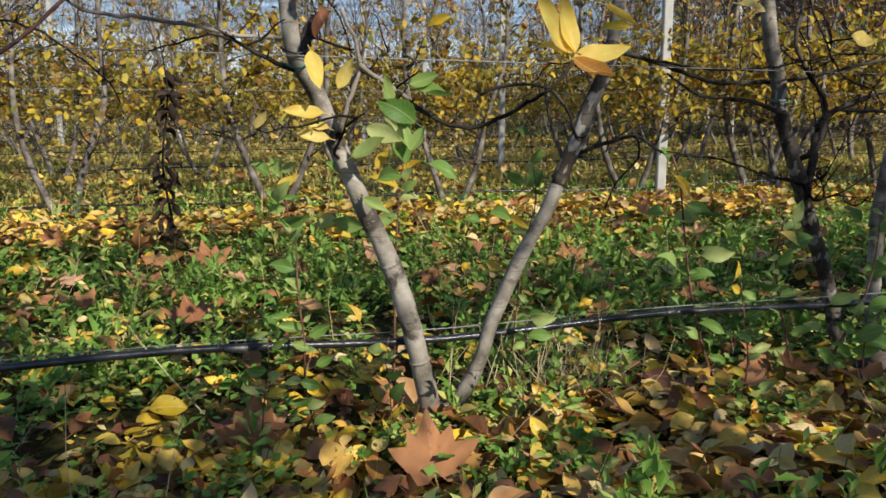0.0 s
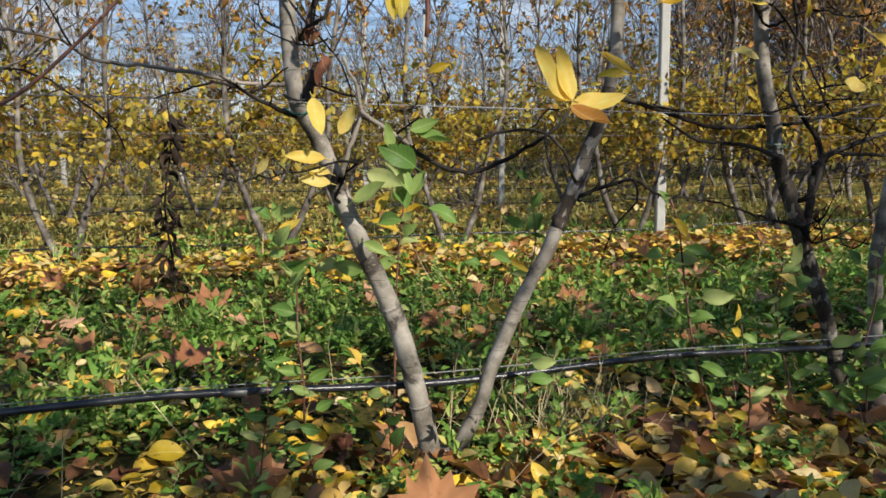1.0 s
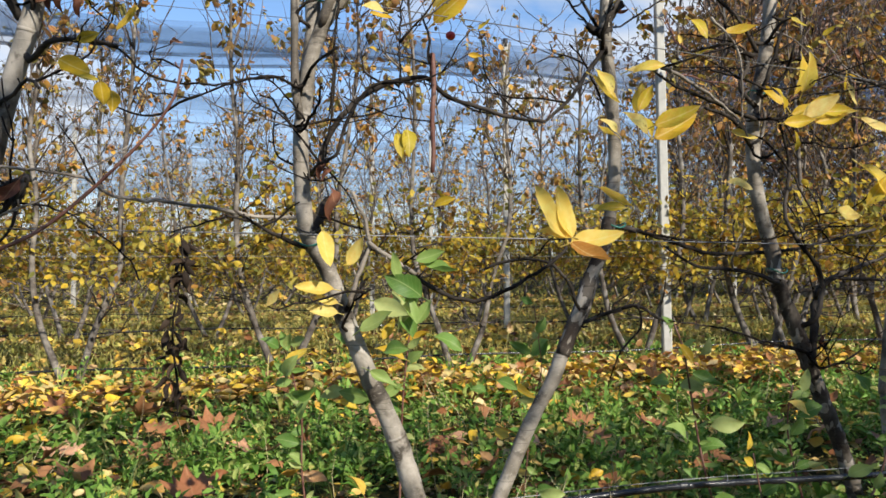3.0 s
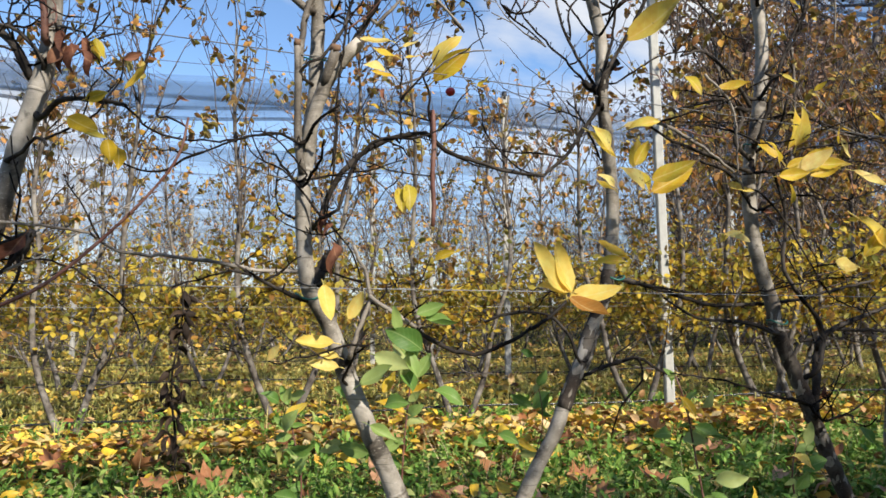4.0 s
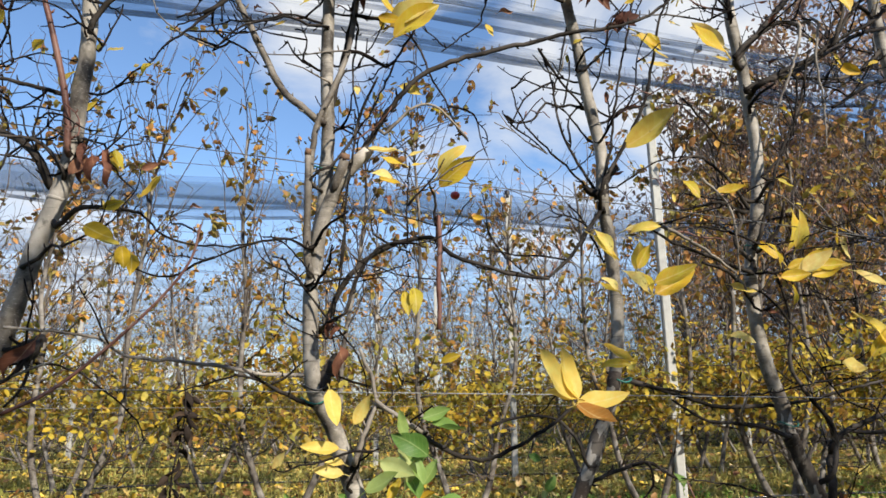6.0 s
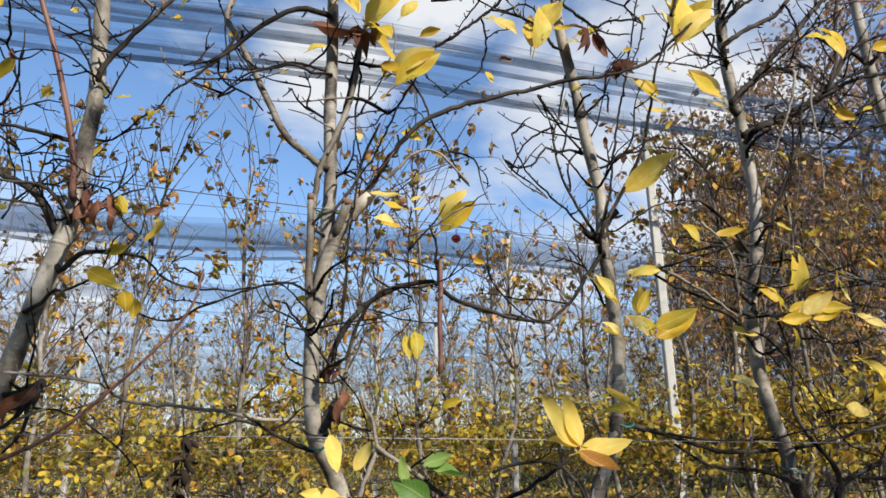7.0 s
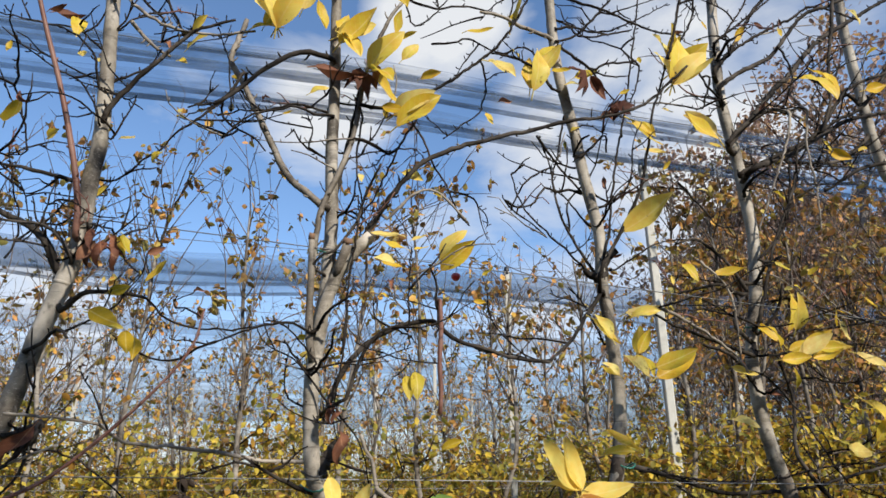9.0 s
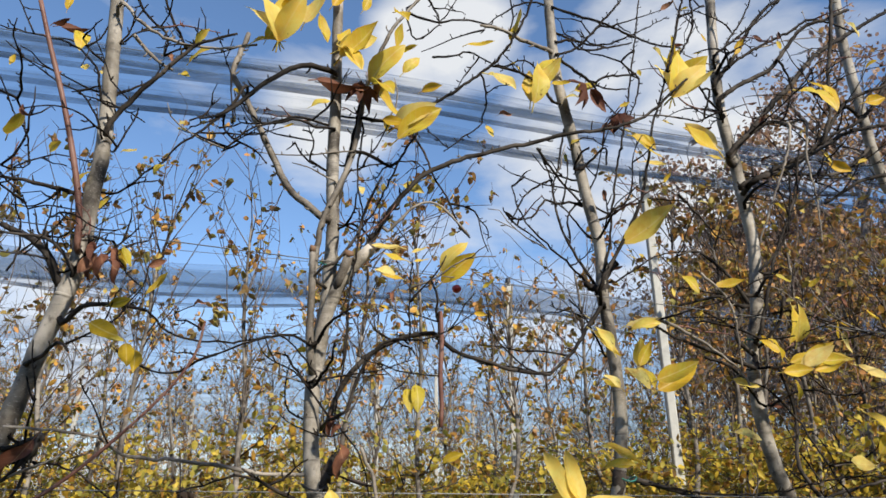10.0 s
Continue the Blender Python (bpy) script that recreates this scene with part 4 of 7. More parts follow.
twig(VT, 0.0030, 0.0018, (-0.305, 1.534, 0.00), (-0.271, 1.530, 0.00), (-0.243, 1.517, 0.00))
shoot(VT, 0.0062, 0.0052, (-0.034, 1.300, -0.07), (-0.031, 1.230, -0.07), (-0.035, 1.148, -0.07), (-0.032, 1.082, -0.07), (-0.035, 1.030, -0.07))
twig(VT, 0.0041, 0.0024, (-0.038, 1.278, -0.07), (-0.042, 1.328, -0.07), (-0.047, 1.370, -0.07), (-0.058, 1.391, -0.07))
twig(VT, 0.0028, 0.0017, (-0.107, 1.213, -0.10), (-0.104, 1.315, -0.10), (-0.100, 1.421, -0.10))
twig(VT, 0.0032, 0.0013, (-0.306, 1.840, 0.00), (-0.241, 1.841, 0.00), (-0.167, 1.844, 0.00), (-0.122, 1.842, 0.00))
twig(VT, 0.0038, 0.0015, (0.303, 2.359, 0.05), (0.238, 2.356, 0.05), (0.145, 2.284, 0.05), (0.091, 2.211, 0.05))
twig(VT, 0.0038, 0.0016, (0.334, 2.259, 0.05), (0.454, 2.240, 0.05), (0.554, 2.280, 0.05), (0.727, 2.403, 0.05))
twig(VT, 0.0028, 0.0014, (0.354, 1.858, 0.00), (0.398, 1.873, 0.00), (0.458, 1.854, 0.00))
twig(VT, 0.0035, 0.0011, (-0.260, 1.308, 0.02), (-0.269, 1.154, 0.02), (-0.285, 1.047, 0.02), (-0.269, 0.944, 0.02))
twig(VT, 0.0027, 0.0011, (-0.261, 1.027, -0.05), (-0.210, 0.953, -0.05), (-0.190, 0.867, -0.05))
twig(VT, 0.0050, 0.0024, (-0.534, 1.896, 0.00), (-0.556, 1.842, 0.00), (-0.592, 1.796, 0.00), (-0.637, 1.784, 0.00), (-0.655, 1.772, 0.00))
twig(VT, 0.0037, 0.0017, (-0.574, 1.807, 0.00), (-0.633, 1.742, 0.00), (-0.679, 1.693, 0.00), (-0.705, 1.647, 0.00), (-0.736, 1.622, 0.00))
twig(VT, 0.0037, 0.0019, (-0.594, 1.808, 0.05), (-0.585, 1.776, 0.05), (-0.549, 1.753, 0.05), (-0.514, 1.737, 0.05), (-0.481, 1.700, 0.05))
twig(VT, 0.0031, 0.0013, (-0.587, 1.722, 0.05), (-0.563, 1.754, 0.05), (-0.537, 1.775, 0.05), (-0.511, 1.798, 0.05))
twig(VT, 0.0044, 0.0018, (-0.309, 1.790, -0.02), (-0.351, 1.790, -0.02), (-0.393, 1.804, -0.02), (-0.447, 1.786, -0.02), (-0.486, 1.773, -0.02), (-0.524, 1.742, -0.02), (-0.559, 1.696, -0.02))
twig(VT, 0.0037, 0.0019, (-0.328, 1.680, 0.00), (-0.366, 1.698, 0.00), (-0.389, 1.717, 0.00), (-0.405, 1.747, 0.00))
twig(VT, 0.0031, 0.0013, (-0.366, 1.699, 0.00), (-0.359, 1.757, 0.00), (-0.376, 1.801, 0.00))
twig(VT, 0.0031, 0.0019, (-0.289, 1.637, 0.00), (-0.265, 1.680, 0.00), (-0.216, 1.707, 0.00), (-0.165, 1.717, 0.00))
twig(VT, 0.0051, 0.0037, (-0.237, 1.825, -0.03), (-0.150, 1.828, -0.03), (-0.090, 1.865, -0.03), (0.002, 1.941, -0.03), (0.083, 2.019, -0.03), (0.143, 2.086, -0.03), (0.206, 2.196, -0.03), (0.256, 2.328, -0.03))
twig(VT, 0.0032, 0.0019, (-0.098, 1.787, -0.03), (-0.068, 1.732, -0.03), (-0.053, 1.684, -0.03), (-0.016, 1.624, -0.03), (0.012, 1.555, -0.03), (0.044, 1.516, -0.03))
twig(VT, 0.0039, 0.0018, (-0.090, 1.813, -0.03), (-0.127, 1.741, -0.03), (-0.162, 1.655, -0.03), (-0.195, 1.572, -0.03), (-0.229, 1.515, -0.03), (-0.264, 1.452, -0.03))
twig(VT, 0.0042, 0.0022, (-0.127, 2.232, 0.03), (-0.045, 2.210, 0.03), (0.022, 2.233, 0.03), (0.091, 2.237, 0.03), (0.168, 2.222, 0.03))
twig(VT, 0.0036, 0.0021, (-0.075, 2.304, 0.03), (-0.048, 2.259, 0.03), (-0.032, 2.216, 0.03))
twig(VT, 0.0028, 0.0015, (-0.102, 2.139, 0.03), (-0.037, 2.201, 0.03), (-0.003, 2.258, 0.03), (0.024, 2.321, 0.03))
twig(VT, 0.0034, 0.0014, (-0.053, 2.067, 0.00), (0.004, 2.081, 0.00), (0.053, 2.106, 0.00), (0.119, 2.079, 0.00), (0.200, 2.067, 0.00))
twig(VT, 0.0028, 0.0014, (0.069, 2.070, 0.00), (0.044, 2.032, 0.00), (0.010, 1.961, 0.00))
grey_twig(VT, 0.0042, 0.0029, (-0.161, 1.510, -0.05), (-0.105, 1.574, -0.05), (-0.060, 1.597, -0.05), (-0.012, 1.573, -0.05), (0.041, 1.514, -0.05))
twig(VT, 0.0028, 0.0020, (0.100, 1.976, 0.00), (0.090, 1.910, 0.00), (0.072, 1.862, 0.00), (-0.023, 1.773, 0.00))
twig(VT, 0.0052, 0.0031, (0.321, 2.314, 0.00), (0.412, 2.301, 0.00), (0.495, 2.286, 0.00), (0.578, 2.260, 0.00), (0.654, 2.243, 0.00), (0.743, 2.247, 0.00))
twig(VT, 0.0044, 0.0031, (0.320, 2.145, 0.00), (0.385, 2.182, 0.00), (0.467, 2.280, 0.00), (0.549, 2.394, 0.00))
twig(VT, 0.0044, 0.0023, (0.323, 2.190, 0.00), (0.369, 2.205, 0.00), (0.394, 2.177, 0.00), (0.488, 2.201, 0.00), (0.572, 2.236, 0.00))
twig(VT, 0.0049, 0.0028, (0.298, 1.980, 0.00), (0.261, 2.031, 0.00), (0.219, 2.053, 0.00), (0.169, 2.069, 0.00), (0.119, 2.068, 0.00))
twig(VT, 0.0035, 0.0021, (0.261, 2.031, 0.00), (0.239, 2.101, 0.00), (0.196, 2.101, 0.00), (0.161, 2.071, 0.00))
grey_twig(VT, 0.0068, 0.0042, (0.291, 2.158, 0.00), (0.251, 2.166, 0.00), (0.208, 2.178, 0.00), (0.140, 2.205, 0.00), (0.089, 2.204, 0.00))
twig(VT, 0.0050, 0.0029, (0.314, 2.108, -0.03), (0.356, 2.087, -0.03), (0.415, 2.048, -0.03), (0.461, 2.070, -0.03), (0.565, 2.104, -0.03))
twig(VT, 0.0036, 0.0021, (0.420, 2.039, -0.03), (0.462, 1.979, -0.03), (0.506, 1.935, -0.03))
twig(VT, 0.0029, 0.0022, (0.423, 2.036, -0.03), (0.476, 2.033, -0.03), (0.528, 2.042, -0.03))
twig(VT, 0.0051, 0.0039, (0.651, 2.076, -0.05), (0.687, 2.183, -0.05), (0.721, 2.305, -0.05), (0.755, 2.421, -0.05))
twig(VT, 0.0036, 0.0020, (0.332, 1.908, 0.03), (0.312, 1.813, 0.03), (0.285, 1.702, 0.03), (0.294, 1.658, 0.03))
twig(VT, 0.0042, 0.0028, (0.246, 1.836, 0.03), (0.277, 1.790, 0.03), (0.308, 1.740, 0.03), (0.355, 1.692, 0.03), (0.380, 1.657, 0.03))
twig(VT, 0.0042, 0.0029, (0.405, 1.627, 0.05), (0.442, 1.649, 0.05), (0.489, 1.684, 0.05), (0.572, 1.711, 0.05))
twig(VT, 0.0042, 0.0027, (0.375, 1.677, 0.05), (0.333, 1.684, 0.05), (0.298, 1.673, 0.05), (0.265, 1.682, 0.05), (0.221, 1.625, 0.05), (0.155, 1.613, 0.05))
twig(VT, 0.0034, 0.0020, (0.143, 1.634, 0.05), (0.179, 1.595, 0.05), (0.218, 1.574, 0.05), (0.262, 1.533, 0.05))
twig(VT, 0.0041, 0.0028, (0.373, 1.770, 0.00), (0.411, 1.811, 0.00), (0.452, 1.850, 0.00), (0.449, 1.794, 0.00))
twig(VT, 0.0034, 0.0021, (0.385, 1.582, 0.05), (0.323, 1.662, 0.05), (0.281, 1.672, 0.05))
twig(VT, 0.0038, 0.0022, (0.545, 2.194, 0.05), (0.598, 2.140, 0.05), (0.581, 2.065, 0.05), (0.555, 2.001, 0.05))
burl(VT, 0.0233, 0.0159, (0.408, 1.407, 0.02), (0.411, 1.440, 0.02), (0.424, 1.470, 0.02), (0.457, 1.501, 0.02))
burl(VT, 0.0154, 0.0107, (0.395, 1.408, 0.00), (0.371, 1.418, 0.00), (0.356, 1.430, 0.00))
burl(VT, 0.0214, 0.0126, (-0.303, 0.893, 0.00), (-0.293, 0.931, 0.00), (-0.270, 0.969, 0.00))
branch(VT, 0.0050, 0.0027, (-0.321, 1.223, -0.03), (-0.297, 1.249, -0.07), (-0.274, 1.262, -0.10), (-0.232, 1.281, -0.14))
twig(VT, 0.0044, 0.0021, (-0.327, 1.117, -0.03), (-0.299, 1.138, -0.07), (-0.275, 1.169, -0.11), (-0.262, 1.200, -0.15))
twig(VT, 0.0037, 0.0020, (-0.238, 0.679, -0.03), (-0.218, 0.719, -0.06), (-0.195, 0.750, -0.10), (-0.160, 0.769, -0.13))
twig(VT, 0.0046, 0.0025, (0.404, 1.554, -0.03), (0.417, 1.577, -0.08), (0.432, 1.596, -0.13))
twig(VT, 0.0048, 0.0026, (0.344, 1.756, -0.02), (0.362, 1.787, -0.07), (0.373, 1.777, -0.12))
# shadow band across the right fork stem, put in as a dark sleeve
shade_sleeve(VT, 0.0172, 0.0158, (0.285, 0.592, 0.02), (0.306, 0.644, 0.02), (0.333, 0.707, 0.02), (0.360, 0.782, 0.02), (0.402, 0.873, 0.02), (0.415, 0.940, 0.02))
# LT
shoot(LT, 0.0043, 0.0024, (-0.868, 0.845, -0.10), (-0.787, 0.891, -0.10), (-0.694, 0.979, -0.10), (-0.607, 1.080, -0.10), (-0.557, 1.161, -0.10), (-0.541, 1.241, -0.10))
stem(LT, 0.0263, 0.0161, (-1.100, -0.030, 0.00), (-1.070, 0.250, 0.00), (-1.020, 0.580, 0.00), (-0.961, 0.874, 0.00), (-0.932, 1.001, 0.00), (-0.911, 1.090, 0.00), (-0.894, 1.176, 0.00), (-0.871, 1.266, 0.00), (-0.855, 1.335, 0.00), (-0.844, 1.400, 0.00), (-0.841, 1.478, 0.00), (-0.839, 1.571, 0.00), (-0.833, 1.630, 0.00), (-0.836, 1.751, 0.00), (-0.843, 1.892, 0.00), (-0.850, 2.024, 0.00), (-0.860, 2.162, 0.00))
branch(LT, 0.0114, 0.0062, (-0.878, 1.333, 0.00), (-0.898, 1.382, 0.00), (-0.926, 1.418, 0.00), (-0.964, 1.439, 0.00), (-1.007, 1.460, 0.00))
shoot(LT, 0.0081, 0.0053, (-0.834, 1.403, -0.04), (-0.832, 1.453, -0.05), (-0.841, 1.530, -0.06), (-0.860, 1.621, -0.07), (-0.878, 1.699, -0.08), (-0.899, 1.778, -0.09), (-0.918, 1.844, -0.10), (-0.936, 1.910, -0.11), (-0.953, 1.977, -0.12))
branch(LT, 0.0074, 0.0030, (-0.825, 1.708, -0.02), (-0.774, 1.784, -0.04), (-0.719, 1.843, -0.06), (-0.662, 1.904, -0.08), (-0.609, 1.941, -0.10), (-0.528, 1.967, -0.12))
branch(LT, 0.0058, 0.0026, (-0.840, 1.353, -0.03), (-0.872, 1.403, -0.03), (-0.903, 1.427, -0.03), (-0.946, 1.429, -0.03), (-0.989, 1.431, -0.03))
branch(LT, 0.0061, 0.0033, (-0.855, 1.547, 0.00), (-0.902, 1.556, 0.00), (-0.960, 1.568, 0.00), (-1.027, 1.573, 0.00))
branch(LT, 0.0071, 0.0029, (-0.849, 1.239, -0.02), (-0.797, 1.267, -0.06), (-0.751, 1.268, -0.09), (-0.689, 1.260, -0.12), (-0.634, 1.243, -0.16))
twig(LT, 0.0033, 0.0017, (-0.716, 1.293, 0.05), (-0.668, 1.246, 0.05), (-0.609, 1.230, 0.05), (-0.525, 1.228, 0.05), (-0.439, 1.247, 0.05), (-0.376, 1.258, 0.05))
twig(LT, 0.0034, 0.0017, (-0.846, 1.570, 0.00), (-0.803, 1.553, 0.00), (-0.754, 1.588, 0.00), (-0.707, 1.602, 0.00))
twig(LT, 0.0034, 0.0017, (-0.828, 1.769, -0.05), (-0.852, 1.858, -0.05), (-0.907, 1.911, -0.05), (-0.991, 1.927, -0.05), (-1.062, 1.937, -0.05))
twig(LT, 0.0027, 0.0011, (-0.923, 1.436, 0.00), (-0.913, 1.520, 0.00), (-0.908, 1.563, 0.00))
twig(LT, 0.0027, 0.0011, (-0.783, 1.439, 0.00), (-0.773, 1.414, 0.00), (-0.746, 1.364, 0.00), (-0.716, 1.334, 0.00), (-0.737, 1.306, 0.00), (-0.746, 1.267, 0.00))
twig(LT, 0.0026, 0.0011, (-0.980, 1.351, 0.00), (-0.965, 1.392, 0.00), (-0.970, 1.458, 0.00), (-0.994, 1.538, 0.00), (-1.013, 1.621, 0.00))
branch(LT, 0.0058, 0.0024, (-0.912, 0.973, -0.02), (-0.883, 0.985, -0.02), (-0.870, 0.927, -0.02), (-0.887, 0.882, -0.02), (-0.905, 0.859, -0.02))
twig(LT, 0.0030, 0.0016, (-0.953, 0.946, 0.05), (-0.892, 0.953, 0.05), (-0.817, 0.936, 0.05), (-0.750, 0.887, 0.05), (-0.692, 0.832, 0.05), (-0.674, 0.789, 0.05))
twig(LT, 0.0036, 0.0018, (-0.855, 1.898, 0.00), (-0.888, 1.930, 0.00), (-0.921, 1.950, 0.00), (-0.965, 1.955, 0.00))
twig(LT, 0.0028, 0.0017, (-0.826, 1.690, -0.03), (-0.852, 1.754, -0.03), (-0.881, 1.791, -0.03), (-0.912, 1.806, -0.03), (-0.990, 1.854, -0.03), (-1.056, 1.909, -0.03))
grey_twig(LT, 0.0049, 0.0029, (-0.821, 2.052, -0.05), (-0.771, 2.003, -0.05), (-0.717, 1.972, -0.05), (-0.651, 1.957, -0.05), (-0.573, 1.965, -0.05), (-0.501, 1.989, -0.05))
twig(LT, 0.0045, 0.0032, (-0.697, 2.000, 0.05), (-0.721, 2.052, 0.05), (-0.753, 2.117, 0.05), (-0.776, 2.185, 0.05))
twig(LT, 0.0044, 0.0025, (-0.838, 2.156, 0.03), (-0.804, 2.091, 0.03), (-0.774, 2.062, 0.03), (-0.739, 2.020, 0.03), (-0.743, 1.964, 0.03))
twig(LT, 0.0030, 0.0019, (-0.840, 1.950, 0.00), (-0.819, 1.980, 0.00), (-0.790, 2.011, 0.00), (-0.746, 2.020, 0.00))
grey_twig(LT, 0.0058, 0.0036, (-0.799, 1.991, 0.03), (-0.781, 1.971, 0.03), (-0.755, 1.948, 0.03), (-0.719, 1.926, 0.03))
twig(LT, 0.0030, 0.0018, (-0.833, 1.826, 0.02), (-0.792, 1.857, 0.02), (-0.758, 1.887, 0.02), (-0.737, 1.938, 0.02))
twig(LT, 0.0029, 0.0018, (-0.811, 1.663, 0.00), (-0.791, 1.719, 0.00), (-0.779, 1.752, 0.00), (-0.771, 1.789, 0.00))
twig(LT, 0.0027, 0.0011, (-1.026, 1.590, -0.03), (-0.985, 1.540, -0.03), (-0.952, 1.502, -0.03), (-0.929, 1.424, -0.03))
twig(LT, 0.0034, 0.0017, (-1.063, 1.791, 0.00), (-1.026, 1.774, 0.00), (-0.997, 1.696, 0.00), (-0.976, 1.611, 0.00))
burl(LT, 0.0152, 0.0104, (-0.870, 0.985, 0.00), (-0.864, 1.002, 0.00), (-0.877, 0.951, 0.00))
branch(LT, 0.0068, 0.0038, (-0.839, 0.987, -0.05), (-0.863, 0.948, -0.05), (-0.887, 0.916, -0.05), (-0.913, 0.899, -0.05))
branch(LT, 0.0050, 0.0029, (-0.895, 1.144, -0.03), (-0.848, 1.156, -0.07), (-0.807, 1.179, -0.11), (-0.769, 1.155, -0.15))
twig(LT, 0.0042, 0.0025, (-0.837, 1.359, -0.03), (-0.812, 1.371, -0.06), (-0.791, 1.388, -0.09), (-0.779, 1.411, -0.12))
# RT
stem(RT, 0.0228, 0.0180, (1.310, -0.030, 0.20), (1.256, 0.146, 0.20), (1.212, 0.271, 0.20), (1.160, 0.392, 0.20), (1.104, 0.527, 0.20), (1.051, 0.652, 0.20), (0.999, 0.774, 0.20), (0.988, 0.852, 0.20), (0.952, 0.964, 0.20), (0.929, 1.085, 0.20), (0.924, 1.190, 0.20), (0.930, 1.279, 0.20), (0.964, 1.421, 0.20), (0.983, 1.536, 0.20), (0.994, 1.676, 0.20), (0.983, 1.817, 0.20), (0.974, 1.953, 0.20), (0.955, 2.070, 0.20), (0.946, 2.203, 0.20), (0.955, 2.416, 0.20), (0.973, 2.642, 0.20))
branch(RT, 0.0146, 0.0047, (1.104, 0.521, 0.18), (1.128, 0.613, 0.20), (1.160, 0.723, 0.23), (1.231, 0.774, 0.25), (1.349, 0.809, 0.28), (1.516, 0.856, 0.30))
branch(RT, 0.0073, 0.0046, (1.143, 0.729, 0.20), (1.198, 0.774, 0.20), (1.281, 0.772, 0.20), (1.383, 0.770, 0.20), (1.497, 0.765, 0.20))
branch(RT, 0.0086, 0.0036, (1.102, 0.651, 0.15), (1.135, 0.741, 0.15), (1.113, 0.815, 0.15), (1.011, 0.957, 0.15), (1.023, 1.118, 0.15), (0.984, 1.266, 0.15))
branch(RT, 0.0081, 0.0034, (0.945, 0.767, 0.10), (0.882, 0.795, 0.12), (0.801, 0.806, 0.14), (0.720, 0.813, 0.16), (0.663, 0.844, 0.18), (0.625, 0.875, 0.20))
twig(RT, 0.0042, 0.0019, (1.005, 0.574, 0.10), (0.891, 0.602, 0.10), (0.780, 0.636, 0.10), (0.691, 0.653, 0.10), (0.605, 0.665, 0.10))
twig(RT, 0.0049, 0.0020, (1.055, 0.556, 0.10), (1.005, 0.571, 0.10), (0.891, 0.594, 0.10))
twig(RT, 0.0049, 0.0021, (1.088, 0.514, 0.10), (1.156, 0.528, 0.10), (1.206, 0.521, 0.10))
branch(RT, 0.0080, 0.0036, (0.915, 1.283, 0.15), (0.861, 1.333, 0.15), (0.888, 1.423, 0.15), (0.833, 1.464, 0.15), (0.756, 1.449, 0.15), (0.680, 1.426, 0.15))
branch(RT, 0.0074, 0.0029, (0.919, 1.443, 0.15), (0.876, 1.521, 0.15), (0.804, 1.587, 0.15), (0.758, 1.609, 0.15), (0.690, 1.585, 0.15))
branch(RT, 0.0078, 0.0034, (0.889, 1.237, 0.10), (0.816, 1.259, 0.10), (0.726, 1.288, 0.10), (0.621, 1.324, 0.10), (0.570, 1.354, 0.10))
branch(RT, 0.0072, 0.0043, (0.887, 1.178, 0.15), (0.835, 1.244, 0.15), (0.743, 1.274, 0.15))
branch(RT, 0.0113, 0.0072, (0.929, 1.955, 0.15), (1.048, 2.092, 0.17), (1.175, 2.240, 0.20), (1.277, 2.344, 0.22), (1.422, 2.511, 0.25), (1.628, 2.674, 0.28), (1.876, 2.856, 0.30))
branch(RT, 0.0102, 0.0067, (0.987, 1.856, 0.10), (1.142, 1.940, 0.15), (1.303, 2.052, 0.20), (1.505, 2.188, 0.25), (1.735, 2.287, 0.30))
branch(RT, 0.0065, 0.0031, (0.928, 1.360, 0.10), (1.018, 1.598, 0.10), (1.118, 1.794, 0.10), (1.180, 1.995, 0.10))
twig(RT, 0.0043, 0.0023, (0.940, 1.387, 0.10), (1.021, 1.419, 0.10), (1.120, 1.408, 0.10), (1.240, 1.379, 0.10), (1.381, 1.352, 0.10))
twig(RT, 0.0045, 0.0024, (0.955, 1.543, 0.10), (1.039, 1.626, 0.10), (1.104, 1.749, 0.10), (1.179, 1.921, 0.10))
twig(RT, 0.0048, 0.0024, (0.899, 2.093, 0.10), (0.837, 2.170, 0.10), (0.831, 2.279, 0.10))
twig(RT, 0.0050, 0.0027, (0.908, 2.315, 0.10), (1.000, 2.402, 0.10), (1.133, 2.524, 0.10), (1.219, 2.617, 0.10))
twig(RT, 0.0043, 0.0021, (0.918, 1.326, 0.10), (0.837, 1.356, 0.10), (0.728, 1.367, 0.10), (0.617, 1.352, 0.10))
twig(RT, 0.0050, 0.0023, (0.898, 1.238, 0.10), (1.025, 1.252, 0.10), (1.168, 1.286, 0.10), (1.372, 1.287, 0.10))
twig(RT, 0.0043, 0.0023, (0.926, 1.132, 0.15), (1.062, 1.187, 0.15), (1.221, 1.175, 0.15), (1.373, 1.216, 0.15))
branch(RT, 0.0083, 0.0055, (0.911, 2.235, 0.15), (0.986, 2.328, 0.15), (1.077, 2.477, 0.15), (1.167, 2.594, 0.15), (1.282, 2.695, 0.15))
branch(RT, 0.0090, 0.0056, (0.909, 2.154, 0.12), (1.003, 2.232, 0.12), (1.128, 2.311, 0.12), (1.186, 2.380, 0.12), (1.307, 2.525, 0.12), (1.417, 2.585, 0.12), (1.532, 2.652, 0.12))
twig(RT, 0.0059, 0.0037, (0.919, 2.248, 0.15), (1.011, 2.345, 0.15), (1.115, 2.423, 0.15), (1.275, 2.528, 0.15), (1.387, 2.601, 0.15), (1.584, 2.576, 0.15))
branch(RT, 0.0095, 0.0058, (0.912, 1.948, 0.12), (0.968, 2.008, 0.12), (1.054, 2.074, 0.12), (1.114, 2.105, 0.12), (1.178, 2.092, 0.12))
